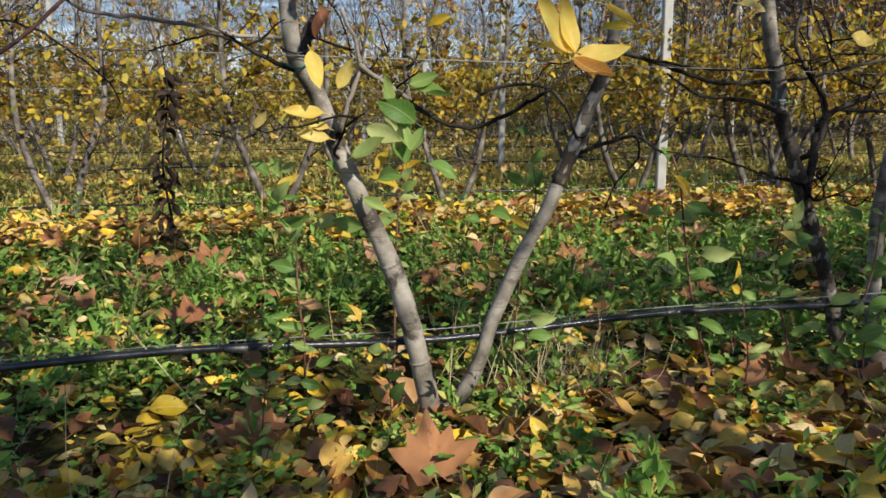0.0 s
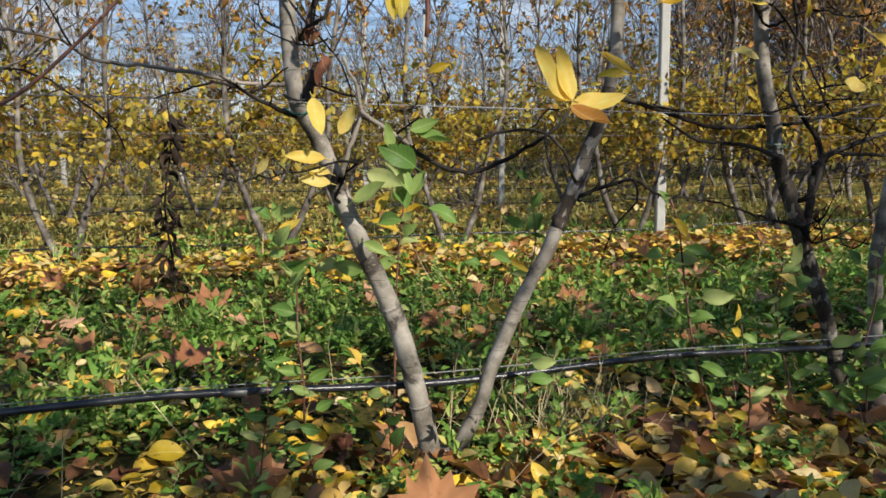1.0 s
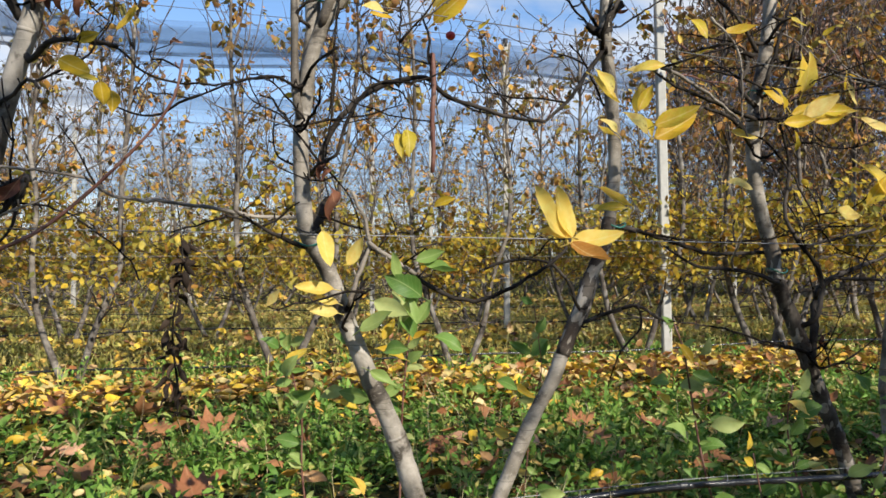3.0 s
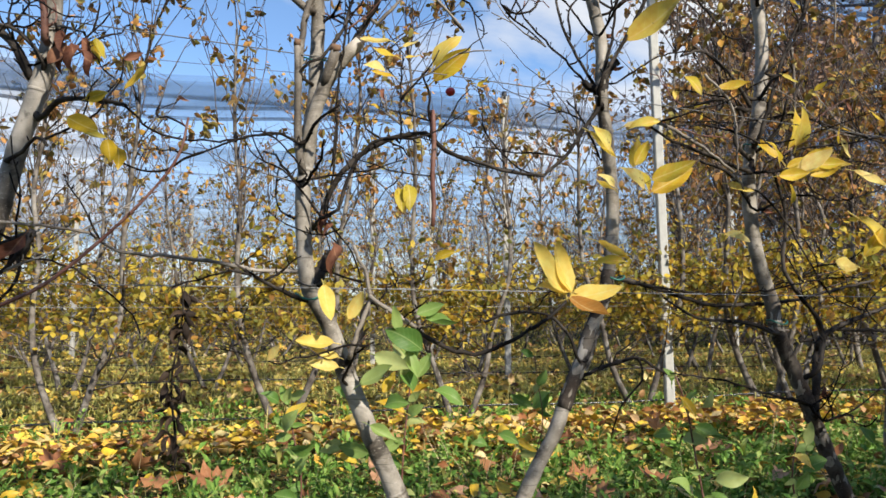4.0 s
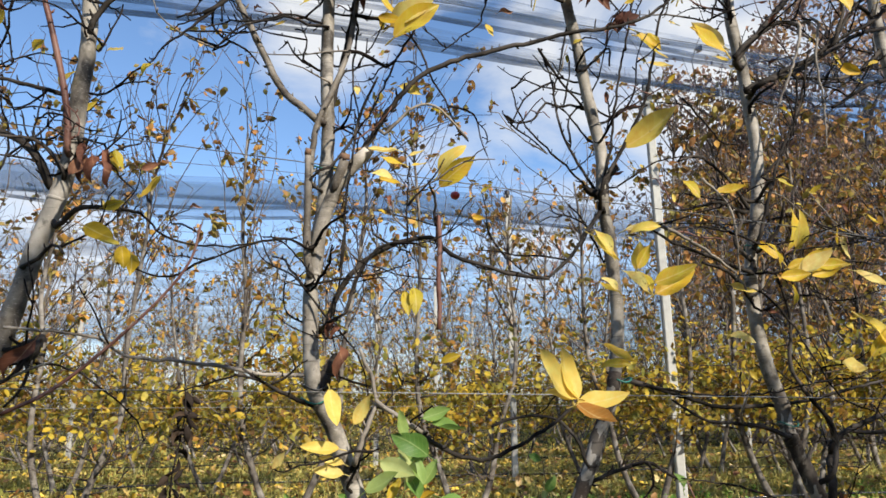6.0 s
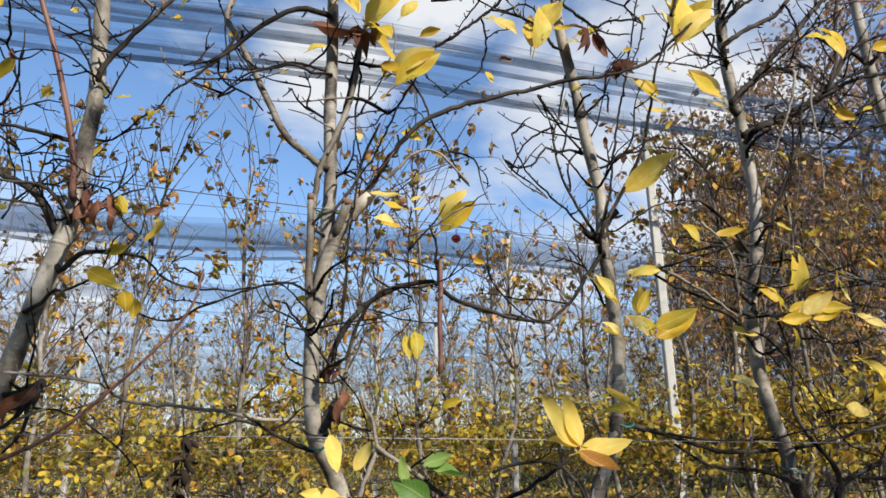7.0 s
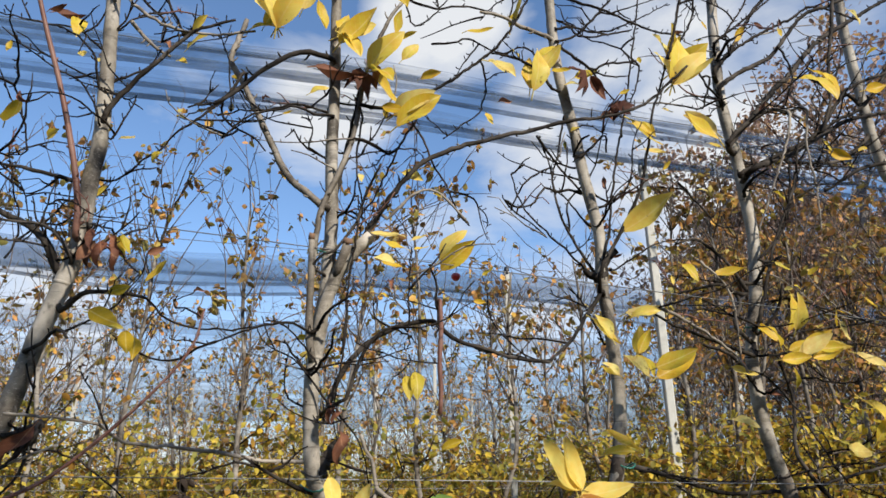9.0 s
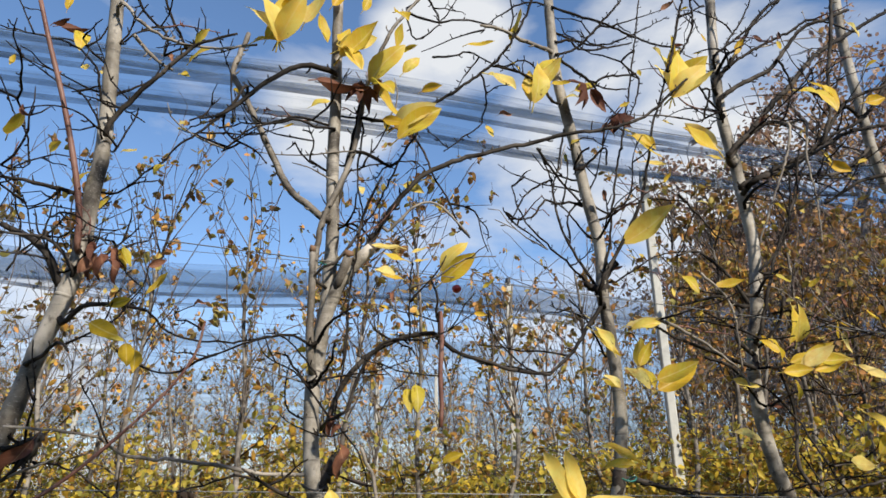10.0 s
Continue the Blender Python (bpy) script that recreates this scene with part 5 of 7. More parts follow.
branch(RT, 0.0078, 0.0054, (0.937, 1.838, 0.12), (1.104, 1.931, 0.12), (1.228, 2.001, 0.12), (1.311, 2.079, 0.12), (1.439, 2.235, 0.12), (1.630, 2.338, 0.12))
grey_twig(RT, 0.0057, 0.0026, (1.129, 2.047, 0.05), (1.098, 1.938, 0.05), (1.041, 1.819, 0.05), (0.992, 1.716, 0.05), (0.945, 1.618, 0.05))
grey_twig(RT, 0.0048, 0.0027, (1.196, 2.078, 0.05), (1.174, 1.938, 0.05), (1.182, 1.796, 0.05), (1.171, 1.639, 0.05))
twig(RT, 0.0039, 0.0023, (1.091, 1.865, 0.05), (1.078, 1.765, 0.05), (1.055, 1.666, 0.05))
branch(RT, 0.0073, 0.0050, (1.453, 2.693, 0.10), (1.414, 2.507, 0.10), (1.364, 2.328, 0.10), (1.336, 2.161, 0.10), (1.279, 2.031, 0.10))
branch(RT, 0.0083, 0.0051, (1.687, 2.417, 0.15), (1.589, 2.277, 0.15), (1.492, 2.179, 0.15), (1.369, 2.108, 0.15), (1.272, 2.033, 0.15))
branch(RT, 0.0078, 0.0049, (1.590, 1.980, 0.15), (1.461, 1.941, 0.15), (1.381, 1.895, 0.15), (1.276, 1.829, 0.15))
twig(RT, 0.0042, 0.0025, (0.789, 2.449, 0.10), (0.848, 2.489, 0.10), (0.896, 2.523, 0.10))
twig(RT, 0.0041, 0.0025, (0.764, 2.278, 0.10), (0.838, 2.417, 0.10), (0.845, 2.548, 0.10))
twig(RT, 0.0040, 0.0024, (0.869, 2.175, 0.10), (0.843, 2.095, 0.10), (0.821, 2.049, 0.10), (0.736, 2.051, 0.10))
twig(RT, 0.0042, 0.0027, (0.969, 2.294, 0.12), (0.972, 2.387, 0.12), (1.045, 2.497, 0.12), (1.111, 2.622, 0.12))
twig(RT, 0.0043, 0.0025, (1.160, 2.350, 0.10), (1.198, 2.253, 0.10), (1.169, 2.157, 0.10), (1.121, 2.073, 0.10))
twig(RT, 0.0038, 0.0023, (0.705, 1.773, 0.10), (0.765, 1.712, 0.10), (0.823, 1.643, 0.10), (0.881, 1.639, 0.10))
grey_twig(RT, 0.0057, 0.0033, (0.579, 1.363, 0.08), (0.681, 1.322, 0.08), (0.773, 1.265, 0.08), (0.831, 1.218, 0.08), (0.859, 1.162, 0.08))
grey_twig(RT, 0.0042, 0.0025, (0.741, 1.512, 0.08), (0.808, 1.450, 0.08), (0.835, 1.379, 0.08), (0.834, 1.243, 0.08))
twig(RT, 0.0039, 0.0021, (0.489, 0.911, 0.10), (0.603, 0.896, 0.10), (0.737, 0.881, 0.10), (0.916, 0.892, 0.10), (1.109, 0.927, 0.10), (1.284, 0.935, 0.10))
twig(RT, 0.0046, 0.0022, (1.386, 1.382, 0.10), (1.234, 1.346, 0.10), (1.066, 1.319, 0.10), (0.941, 1.269, 0.10))
twig(RT, 0.0036, 0.0021, (0.918, 1.187, 0.12), (1.000, 1.106, 0.12), (1.075, 0.992, 0.12), (1.150, 0.880, 0.12), (1.274, 0.831, 0.12))
branch(RT, 0.0068, 0.0037, (0.952, 1.480, 0.16), (0.974, 1.521, 0.11), (1.011, 1.543, 0.05))
branch(RT, 0.0067, 0.0036, (0.937, 1.316, 0.16), (0.964, 1.345, 0.12), (0.993, 1.391, 0.09), (0.996, 1.452, 0.05))
branch(RT, 0.0072, 0.0038, (0.968, 1.799, 0.16), (0.984, 1.827, 0.11), (1.013, 1.836, 0.05))
branch(RT, 0.0068, 0.0041, (0.936, 2.291, 0.16), (0.957, 2.328, 0.11), (0.966, 2.315, 0.05))
# shade on the lower stem, put in as a dark sleeve
shade_sleeve(RT, 0.0228, 0.0196, (1.310, -0.030, 0.20), (1.256, 0.146, 0.20), (1.212, 0.271, 0.20), (1.160, 0.392, 0.20), (1.104, 0.527, 0.20), (1.051, 0.652, 0.20), (0.999, 0.774, 0.20), (0.988, 0.852, 0.20), (0.955, 0.955, 0.20))
# FT
stem(FT, 0.0232, 0.0190, (1.500, -0.030, 0.30), (1.480, 0.250, 0.30), (1.471, 0.388, 0.30), (1.482, 0.541, 0.30), (1.682, 1.846, 0.30), (1.666, 2.007, 0.30), (1.641, 2.149, 0.30), (1.631, 2.271, 0.30), (1.619, 2.475, 0.30), (1.612, 2.662, 0.30), (1.623, 2.860, 0.30))
branch(FT, 0.0095, 0.0047, (1.634, 2.284, 0.30), (1.567, 2.337, 0.30), (1.492, 2.351, 0.30), (1.397, 2.386, 0.30))
branch(FT, 0.0094, 0.0044, (1.634, 2.172, 0.30), (1.505, 2.058, 0.30), (1.398, 2.021, 0.30), (1.250, 2.003, 0.30))

leaves(VT, 'P', -0.68, (0.18, 0.86, 125, 0.101), (0.19, 0.86, 105, 0.082), (0.19, 0.85, 12, 0.082), (0.19, 0.86, 172, 0.053), facing=(0.5, -0.75, 0.45))
leaves(VT, 'O', -0.68, (0.19, 0.85, -28, 0.076), facing=(0.2, -0.7, 0.8))
leaves(VT, 'Y', -0.30, (0.35, 1.18, 120, 0.071), (0.40, 1.23, 12, 0.069), (0.41, 1.15, 60, 0.062), (0.36, 1.10, 150, 0.050), (0.43, 1.10, 140, 0.072), (0.45, 1.12, 22, 0.099), (0.32, 0.98, -30, 0.080), (0.31, 0.93, 5, 0.065))
leaves(VT, 'P', -0.15, (-0.26, 0.89, -72, 0.091), (-0.24, 0.77, 175, 0.080), (-0.23, 0.72, 170, 0.066), (-0.23, 0.74, 165, 0.053), (-0.21, 0.82, 60, 0.068), facing=(0.5, -0.7, 0.5))
leaves(VT, 'D', -0.10, (-0.09, 1.12, -85, 0.072), (-0.03, 0.95, 20, 0.053))
leaves(VT, 'G', -0.10, (-0.05, 0.82, -8, 0.081), (-0.07, 0.83, 18, 0.065), (-0.06, 0.75, 150, 0.094), (-0.16, 0.74, -20, 0.086), (-0.09, 0.75, -70, 0.068), (-0.11, 0.68, 70, 0.074), (-0.03, 0.66, -28, 0.069), (-0.19, 0.68, 30, 0.086), (-0.14, 0.63, 10, 0.074), (-0.17, 0.59, -30, 0.067), (-0.11, 0.79, 100, 0.062), (-0.07, 0.69, 60, 0.062), (-0.08, 0.66, 120, 0.062))
leaves(LT, 'D', 0.00, (-0.80, 1.24, -25, 0.098), (-0.71, 1.19, -72, 0.071))
leaves(RT, 'Y', 0.00, (0.99, 1.30, 92, 0.112), (0.93, 1.25, 140, 0.090), (0.93, 1.21, 5, 0.085), (0.99, 1.23, 30, 0.109), (1.04, 1.25, 0, 0.091), (1.18, 1.10, -48, 0.136), (0.75, 1.04, -20, 0.068), (1.17, 0.96, 175, 0.104), (1.20, 0.99, 60, 0.097), (0.96, 1.13, 100, 0.062))
leaves(VT, 'Y', -0.05, (-0.48, 2.01, 60, 0.074), (-0.45, 2.03, 110, 0.111), (-0.44, 2.04, 70, 0.104), (-0.39, 2.08, 55, 0.106), (-0.45, 2.01, -150, 0.089), (-0.35, 2.11, -75, 0.091), (-0.32, 2.15, 60, 0.077), (-0.29, 2.02, -55, 0.106), (-0.30, 2.01, 25, 0.113), (-0.30, 2.04, 70, 0.076), (-0.20, 1.92, -52, 0.106), (-0.21, 1.96, 20, 0.094), (-0.15, 1.80, 25, 0.126), (-0.17, 2.02, 10, 0.085), (-0.15, 2.05, 75, 0.070), (-0.13, 1.97, 50, 0.069), (-0.08, 1.92, 5, 0.061), (-0.18, 1.82, -20, 0.067))
leaves(VT, 'Y', -0.05, (-0.36, 1.83, 20, 0.051))
leaves(VT, 'B', -0.05, (-0.35, 1.91, -15, 0.111), (-0.26, 1.89, 5, 0.052), (-0.22, 1.94, -70, 0.075), (0.47, 1.87, 80, 0.049), (0.41, 2.01, -60, 0.083), (0.13, 1.88, 5, 0.039))
leaves(VT, 'Y', 0.00, (0.05, 2.13, -12, 0.086), (0.18, 2.17, 72, 0.105), (0.12, 2.04, -48, 0.107), (0.23, 1.97, 88, 0.115), (0.26, 2.07, 35, 0.092), (0.30, 2.04, -20, 0.067), (0.34, 2.00, -30, 0.067), (0.37, 2.03, 20, 0.076), (0.10, 1.87, -75, 0.064), (-0.13, 1.66, -30, 0.067), (-0.05, 1.61, -35, 0.060), (-0.12, 1.45, 170, 0.069), (-0.10, 1.45, 12, 0.040), (-0.13, 1.40, 168, 0.054), (-0.03, 1.40, 38, 0.116), (0.49, 1.57, 32, 0.131), (0.54, 1.90, -55, 0.102), (0.57, 1.82, -12, 0.067))
leaves(VT, 'Y', 0.00, (0.68, 2.16, 112, 0.093), (0.68, 2.16, 85, 0.104), (0.69, 2.10, 35, 0.142), (0.68, 2.14, 60, 0.089), (0.82, 1.91, 150, 0.123), (0.79, 1.94, 165, 0.079), (0.79, 1.87, -20, 0.043), (0.65, 1.47, -60, 0.072))
leaves(VT, 'Y', -0.10, (0.35, 1.27, -45, 0.092), (0.44, 1.29, 10, 0.089), (0.46, 1.19, 80, 0.071), (0.41, 1.13, 155, 0.059), (0.50, 1.13, 140, 0.088), (0.51, 1.13, 30, 0.128))
leaves(VT, 'D', -0.10, (-0.11, 1.11, -80, 0.064))
leaves(VT, 'D', -0.20, (-0.22, 2.04, 70, 0.057), (-0.14, 2.05, -60, 0.087))
leaves(RT, 'Y', 0.10, (1.29, 2.27, -78, 0.161), (1.02, 1.32, 85, 0.129), (0.99, 1.28, 140, 0.102), (1.01, 1.26, 20, 0.076), (1.05, 1.25, 35, 0.123), (1.11, 1.28, -5, 0.107), (1.09, 1.24, 15, 0.094), (1.21, 1.36, -80, 0.071), (0.99, 2.34, 60, 0.069), (1.08, 1.89, 60, 0.052), (0.81, 1.20, -20, 0.074), (0.79, 1.48, 10, 0.094), (1.50, 2.23, 20, 0.102), (1.25, 1.26, -30, 0.105), (1.29, 1.96, -20, 0.087), (1.50, 2.57, -70, 0.075))
leaves(LT, 'Y', 0.00, (-0.92, 1.98, -75, 0.082), (-0.90, 1.89, -60, 0.049), (-1.03, 1.68, 15, 0.098), (-0.79, 1.67, -15, 0.061), (-0.94, 1.65, 10, 0.050), (-0.67, 1.94, 20, 0.065), (-0.69, 1.90, -30, 0.043), (-0.66, 1.99, 40, 0.059), (-0.70, 1.32, 32, 0.084), (-0.77, 1.42, -70, 0.054), (-0.88, 1.57, 20, 0.059), (-0.96, 2.04, 80, 0.042))
leaves(LT, 'D', -0.12, (-0.75, 1.22, -25, 0.093), (-0.68, 1.18, -65, 0.072), (-0.72, 1.26, 10, 0.053))
leaves(LT, 'B', -0.10, (-0.93, 1.93, 5, 0.050), (-0.77, 1.39, -70, 0.067), (-0.74, 1.39, -50, 0.055), (-0.76, 1.37, -100, 0.061))
leaves(VT, 'B', -0.05, (-0.26, 0.99, -88, 0.078))
leaves(LT, 'B', -0.05, (-0.85, 0.99, -120, 0.091))
leaves(VT, 'P', -0.10, (-0.13, 1.45, 170, 0.073), (-0.10, 1.44, 15, 0.040), (-0.03, 1.40, 45, 0.094), (-0.14, 1.38, 175, 0.053))
leaves(VT, 'K', -0.08, (0.39, 2.00, -75, 0.098), (0.48, 1.90, 100, 0.078), (-0.23, 1.90, -60, 0.091))
leaves(VT, 'P', -0.08, (0.659, 2.006, 108, 0.131), (0.659, 2.006, 80, 0.160), (0.659, 2.006, 43, 0.150), (0.659, 2.006, 24, 0.135), facing=(0.4, -0.75, 0.45))
leaves(VT, 'Y', -0.05, (0.106, 2.006, -44, 0.105), (0.234, 1.936, 84, 0.134), (0.253, 1.995, 52, 0.105), (0.525, 1.883, -50, 0.123), (0.802, 1.861, 151, 0.136), (0.469, 1.536, 33, 0.167), facing=(0.4, -0.75, 0.45))
leaves(RT, 'Y', 0.05, (1.202, 2.195, -66, 0.158), (1.329, 2.187, 148, 0.085), facing=(0.4, -0.75, 0.45))
leaves(VT, 'Y', -0.07, (-0.204, 1.908, -51, 0.121), (-0.139, 1.759, 36, 0.140), (-0.214, 1.915, 43, 0.135), (-0.290, 1.979, 44, 0.139), (-0.289, 2.006, -54, 0.097), facing=(0.4, -0.75, 0.45))
leaves(VT, 'P', -0.08, (-0.444, 1.992, 141, 0.117), (-0.444, 1.992, 112, 0.122), (-0.444, 1.992, 83, 0.139), (-0.444, 1.992, 56, 0.140), facing=(0.4, -0.75, 0.45))
leaves(LT, 'B', 0.00, (-0.97, 1.99, 5, 0.070))
leaves(LT, 'B', -0.12, (-0.76, 1.37, -100, 0.072), (-0.75, 1.37, -80, 0.066), (-0.74, 1.36, -70, 0.060))
leaves(LT, 'D', -0.02, (-0.75, 1.42, -60, 0.064))
leaves(VT, 'B', -0.06, (-0.28, 1.05, -85, 0.050), (-0.27, 1.04, -95, 0.042))



def fine_twigs(tree, count, zmin, zmax, length, seed, leafy=0.28):
    """Thin crooked twigs growing off the limbs, up and outward, with short spurs and side twigs."""
    r = np.random.default_rng(seed)
    limbs = [l for l in GROWN[tree.name]]
    made = 0
    while made < count:
        path, r0, r1 = limbs[int(r.integers(0, len(limbs)))]
        p = path[int(r.integers(1, len(path)))]
        made += 1
        if not zmin < p.z < zmax:
            continue
        way = Vector((float(r.normal(0, 0.85)), float(r.normal(0.1, 0.55)), float(r.uniform(-0.1, 0.9)))).normalized()
        n = length * float(r.uniform(0.35, 1.6))
        pts = [p]
        for j in range(6):
            way = (way + Vector((float(r.normal(0, 0.22)), float(r.normal(0, 0.2)), float(r.normal(0.05, 0.20))))).normalized()
            pts.append(pts[-1] + way * n / 6)
        b = Build()
        line = smooth_path(pts, 0.02)
        thick = float(r.uniform(0.0020, 0.0036))
        tube(b, line, thick, 0.0013, 5, 0.14)
        knots(b, line, 0.003, 0.0015, 3, 0.012)
        if r.random() < 0.6:
            q = pts[int(r.integers(2, 5))]
            w2 = (way + Vector(r.normal(0, 0.8, 3))).normalized()
            tube(b, [q, q + w2 * n * 0.15, q + w2 * n * 0.28 + Vector((0, 0, n * 0.05)), q + w2 * n * 0.4 + Vector(r.normal(0, 0.012, 3))], thick * 0.7, 0.0012, 5, 0.12)
        u = r.random()
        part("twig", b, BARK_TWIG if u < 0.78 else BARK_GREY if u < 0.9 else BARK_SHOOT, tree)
        if r.random() < leafy:
            q = pts[-1] + Vector(tree.location)
            d = q.y - 1.72 - ROW_SLOPE * q.x
            leaves(tree, "YDDB"[int(r.integers(0, 4))], d, (q.x, q.z, float(r.uniform(-100, 60)), float(r.uniform(0.028, 0.05))))


fine_twigs(VT, 85, 0.75, 2.6, 0.20, 1)
fine_twigs(LT, 48, 0.8, 2.6, 0.19, 2)
fine_twigs(RT, 80, 0.45, 2.9, 0.26, 3, 0.55)
fine_twigs(FT, 34, 1.2, 3.0, 0.28, 4)


def root_collar(tree, r):
    """Dark rough collar where the stems leave the soil, with short root flares."""
    b = Build()
    tube(b, [Vector((0, 0, -0.05)), Vector((0.004, 0, 0.0)), Vector((0.002, 0, 0.035)), Vector((0.0, 0, 0.06))], r * 1.25, r * 0.8, 14, 0.14)
    for k in range(5):
        a = k * 1.26 + float(rng.normal(0, 0.25))
        w = Vector((math.cos(a), math.sin(a), 0))
        tube(b, [w * r * 0.4 + Vector((0, 0, 0.03)), w * r * 1.3 + Vector((0, 0, 0.008)), w * r * 2.1 + Vector((0, 0, -0.02))], r * 0.45, r * 0.2, 8, 0.12)
    part("root_collar", b, BARK_FAR_TWIG, tree, "dark rough root collar")


for tree_ in (VT, RT):
    root_collar(tree_, 0.034)


def ring_tie(tree, x, z, d, r, mat, label, tail=0.0):
    c = row_point(x, z, d) - Vector(tree.location)
    b = Build()
    pts = [c + Vector((math.cos(a) * r, math.sin(a) * r, 0.25 * r * math.sin(a * 2 + 1))) for a in np.linspace(0, 2 * math.pi, 15)]
    tube(b, pts, 0.0022, 0.0022, 6)
    if tail:
        tube(b, [c + Vector((r, -r * 0.3, 0)), c + Vector((r + tail * 0.6, -r * 0.5, -0.004)), c + Vector((r + tail, -r * 0.5, -0.02))], 0.0026, 0.002, 6)
    part("tie", b, mat, tree, label)


ring_tie(VT, -0.317, 0.87, 0, 0.030, TIE_GREEN, "green plastic tie", 0.014)
ring_tie(VT, -0.316, 0.90, 0, 0.030, TIE_BLACK, "black plastic tie")
ring_tie(VT, -0.312, 1.42, 0, 0.024, TIE_GREEN, "green plastic tie", 0.02)
ring_tie(LT, -0.842, 1.44, 0, 0.027, TIE_BLACK, "black plastic strap round the stem", 0.035)
ring_tie(RT, 0.945, 1.34, 0.2, 0.028, TIE_GREEN, "green plastic tie", 0.02)
ring_tie(RT, 1.0, 0.80, 0.2, 0.030, TIE_GREEN, "green plastic tie")
ring_tie(VT, 0.43, 0.92, 0.02, 0.027, TIE_GREEN, "green plastic tie")


def cut_stub(tree, x, z, d, r):
    c = row_point(x, z, d) - Vector(tree.location)
    b = Build()
    tube(b, [c, c + Vector((0, -0.002, 0.006)), c + Vector((0.002, -0.004, 0.014))], r, r * 0.9, 10, 0.08)
    part("cut_end", b, CUT, tree, "brown pruned cut end")


cut_stub(VT, -0.342, 1.444, -0.03, 0.008)
cut_stub(VT, -0.255, 1.432, -0.05, 0.0125)


# ---- hose and wires along the near row ----
def line_thing(name, label, category, pts, r, mat, sides=8, group=""):
    b = Build()
    tube(b, smooth_path(pts, 0.12), r, r, sides)
    return tagged(part(name, b, mat, None), label, category, group)


def row_line(z_of, d=0.0, at=1.72, x0=-6.0, x1=9.0, n=26, slope=ROW_SLOPE):
    return [row_point(x, max(0.03, z_of(x)), d, at, slope) for x in np.linspace(x0, x1, n)]


near_hose = line_thing("drip_hose", "black polythene drip hose strung low along the tree row", "hose", row_line(lambda x: 0.228 - 0.012 * x - 0.012 * math.cos(x * 4.3), 0.035), 0.0092, HOSE, 12, "drip hoses")
for x_, long_, thick_ in ((-0.475, 0.05, 0.0105), (0.62, 0.03, 0.0100), (1.18, 0.03, 0.0100)):
    b_ = Build()
    line_ = [row_point(x, 0.228 - 0.012 * x - 0.012 * math.cos(x * 4.3), 0.035) for x in np.linspace(x_ - long_ / 2, x_ + long_ / 2, 5)]
    tube(b_, line_, thick_, thick_, 10, 0.03)
    part("joint", b_, WIRE_DARK if long_ > 0.04 else HOSE, near_hose, "taped grey hose joint" if long_ > 0.04 else "black dripper")
for x_ in np.arange(-1.35, 1.6, 0.42):
    b_ = Build()
    c_ = row_point(float(x_), 0.234 - 0.011 * float(x_) - 0.009 * math.cos(float(x_) * 4.3), 0.04)
    tube(b_, [c_ + Vector((0.002 * math.sin(a), 0.011 * math.cos(a), 0.016 * math.sin(a))) for a in np.linspace(0, 6.28, 13)], 0.0012, 0.0012, 5)
    part("clip", b_, WIRE, near_hose, "wire clip")
line_thing("support_wire", "thin galvanised wire that carries the drip hose", "wire", row_line(lambda x: 0.246 - 0.010 * x - 0.006 * math.cos(x * 4.3), 0.045), 0.0013, WIRE, 6, "trellis wires")
line_thing("trellis_wire", "thin galvanised trellis wire tied to the stems", "wire", row_line(lambda x: 0.885 - 0.012 * x, -0.03), 0.0012, WIRE, 6, "trellis wires")
line_thing("trellis_wire", "thin dark upper trellis wire tied to the stems", "wire", row_line(lambda x: 1.405 - 0.055 * x, -0.03), 0.0013, WIRE_DARK, 6, "trellis wires")


# ---- suckers and plants at the trees' feet ----
def sucker(label, r, pts, leaf_items, kind="G", d_spread=0.06):
    """A young upright shoot with stalked leaves."""
    base = row_point(*pts[0])
    plant = thing("sucker_shoot", label, "plant", "sucker shoots", at=base)
    path = smooth_path([row_point(*p) - base for p in pts], 0.03)
    b = Build()
    tube(b, path, r, r * 0.5, 6, 0.08)
    part("shoot", b, BARK_SHOOT if kind == "G" else BARK_TWIG, plant)
    for x, z, way, length in leaf_items:
        d = pts[0][2] + float(rng.normal(0, d_spread))
        leaves(plant, kind if rng.random() < 0.88 else "Y", d, (x, z, way, length * 0.74))
    for p in path[4::2]:
        q = p + base
        if q.z > 0.10:
            leaves(plant, kind, q.y - 1.72 - ROW_SLOPE * q.x + float(rng.normal(0, 0.015)), (q.x, q.z, float(rng.choice((20.0, 160.0)) + rng.normal(10, 25)), float(rng.uniform(0.025, 0.055))))
    return plant


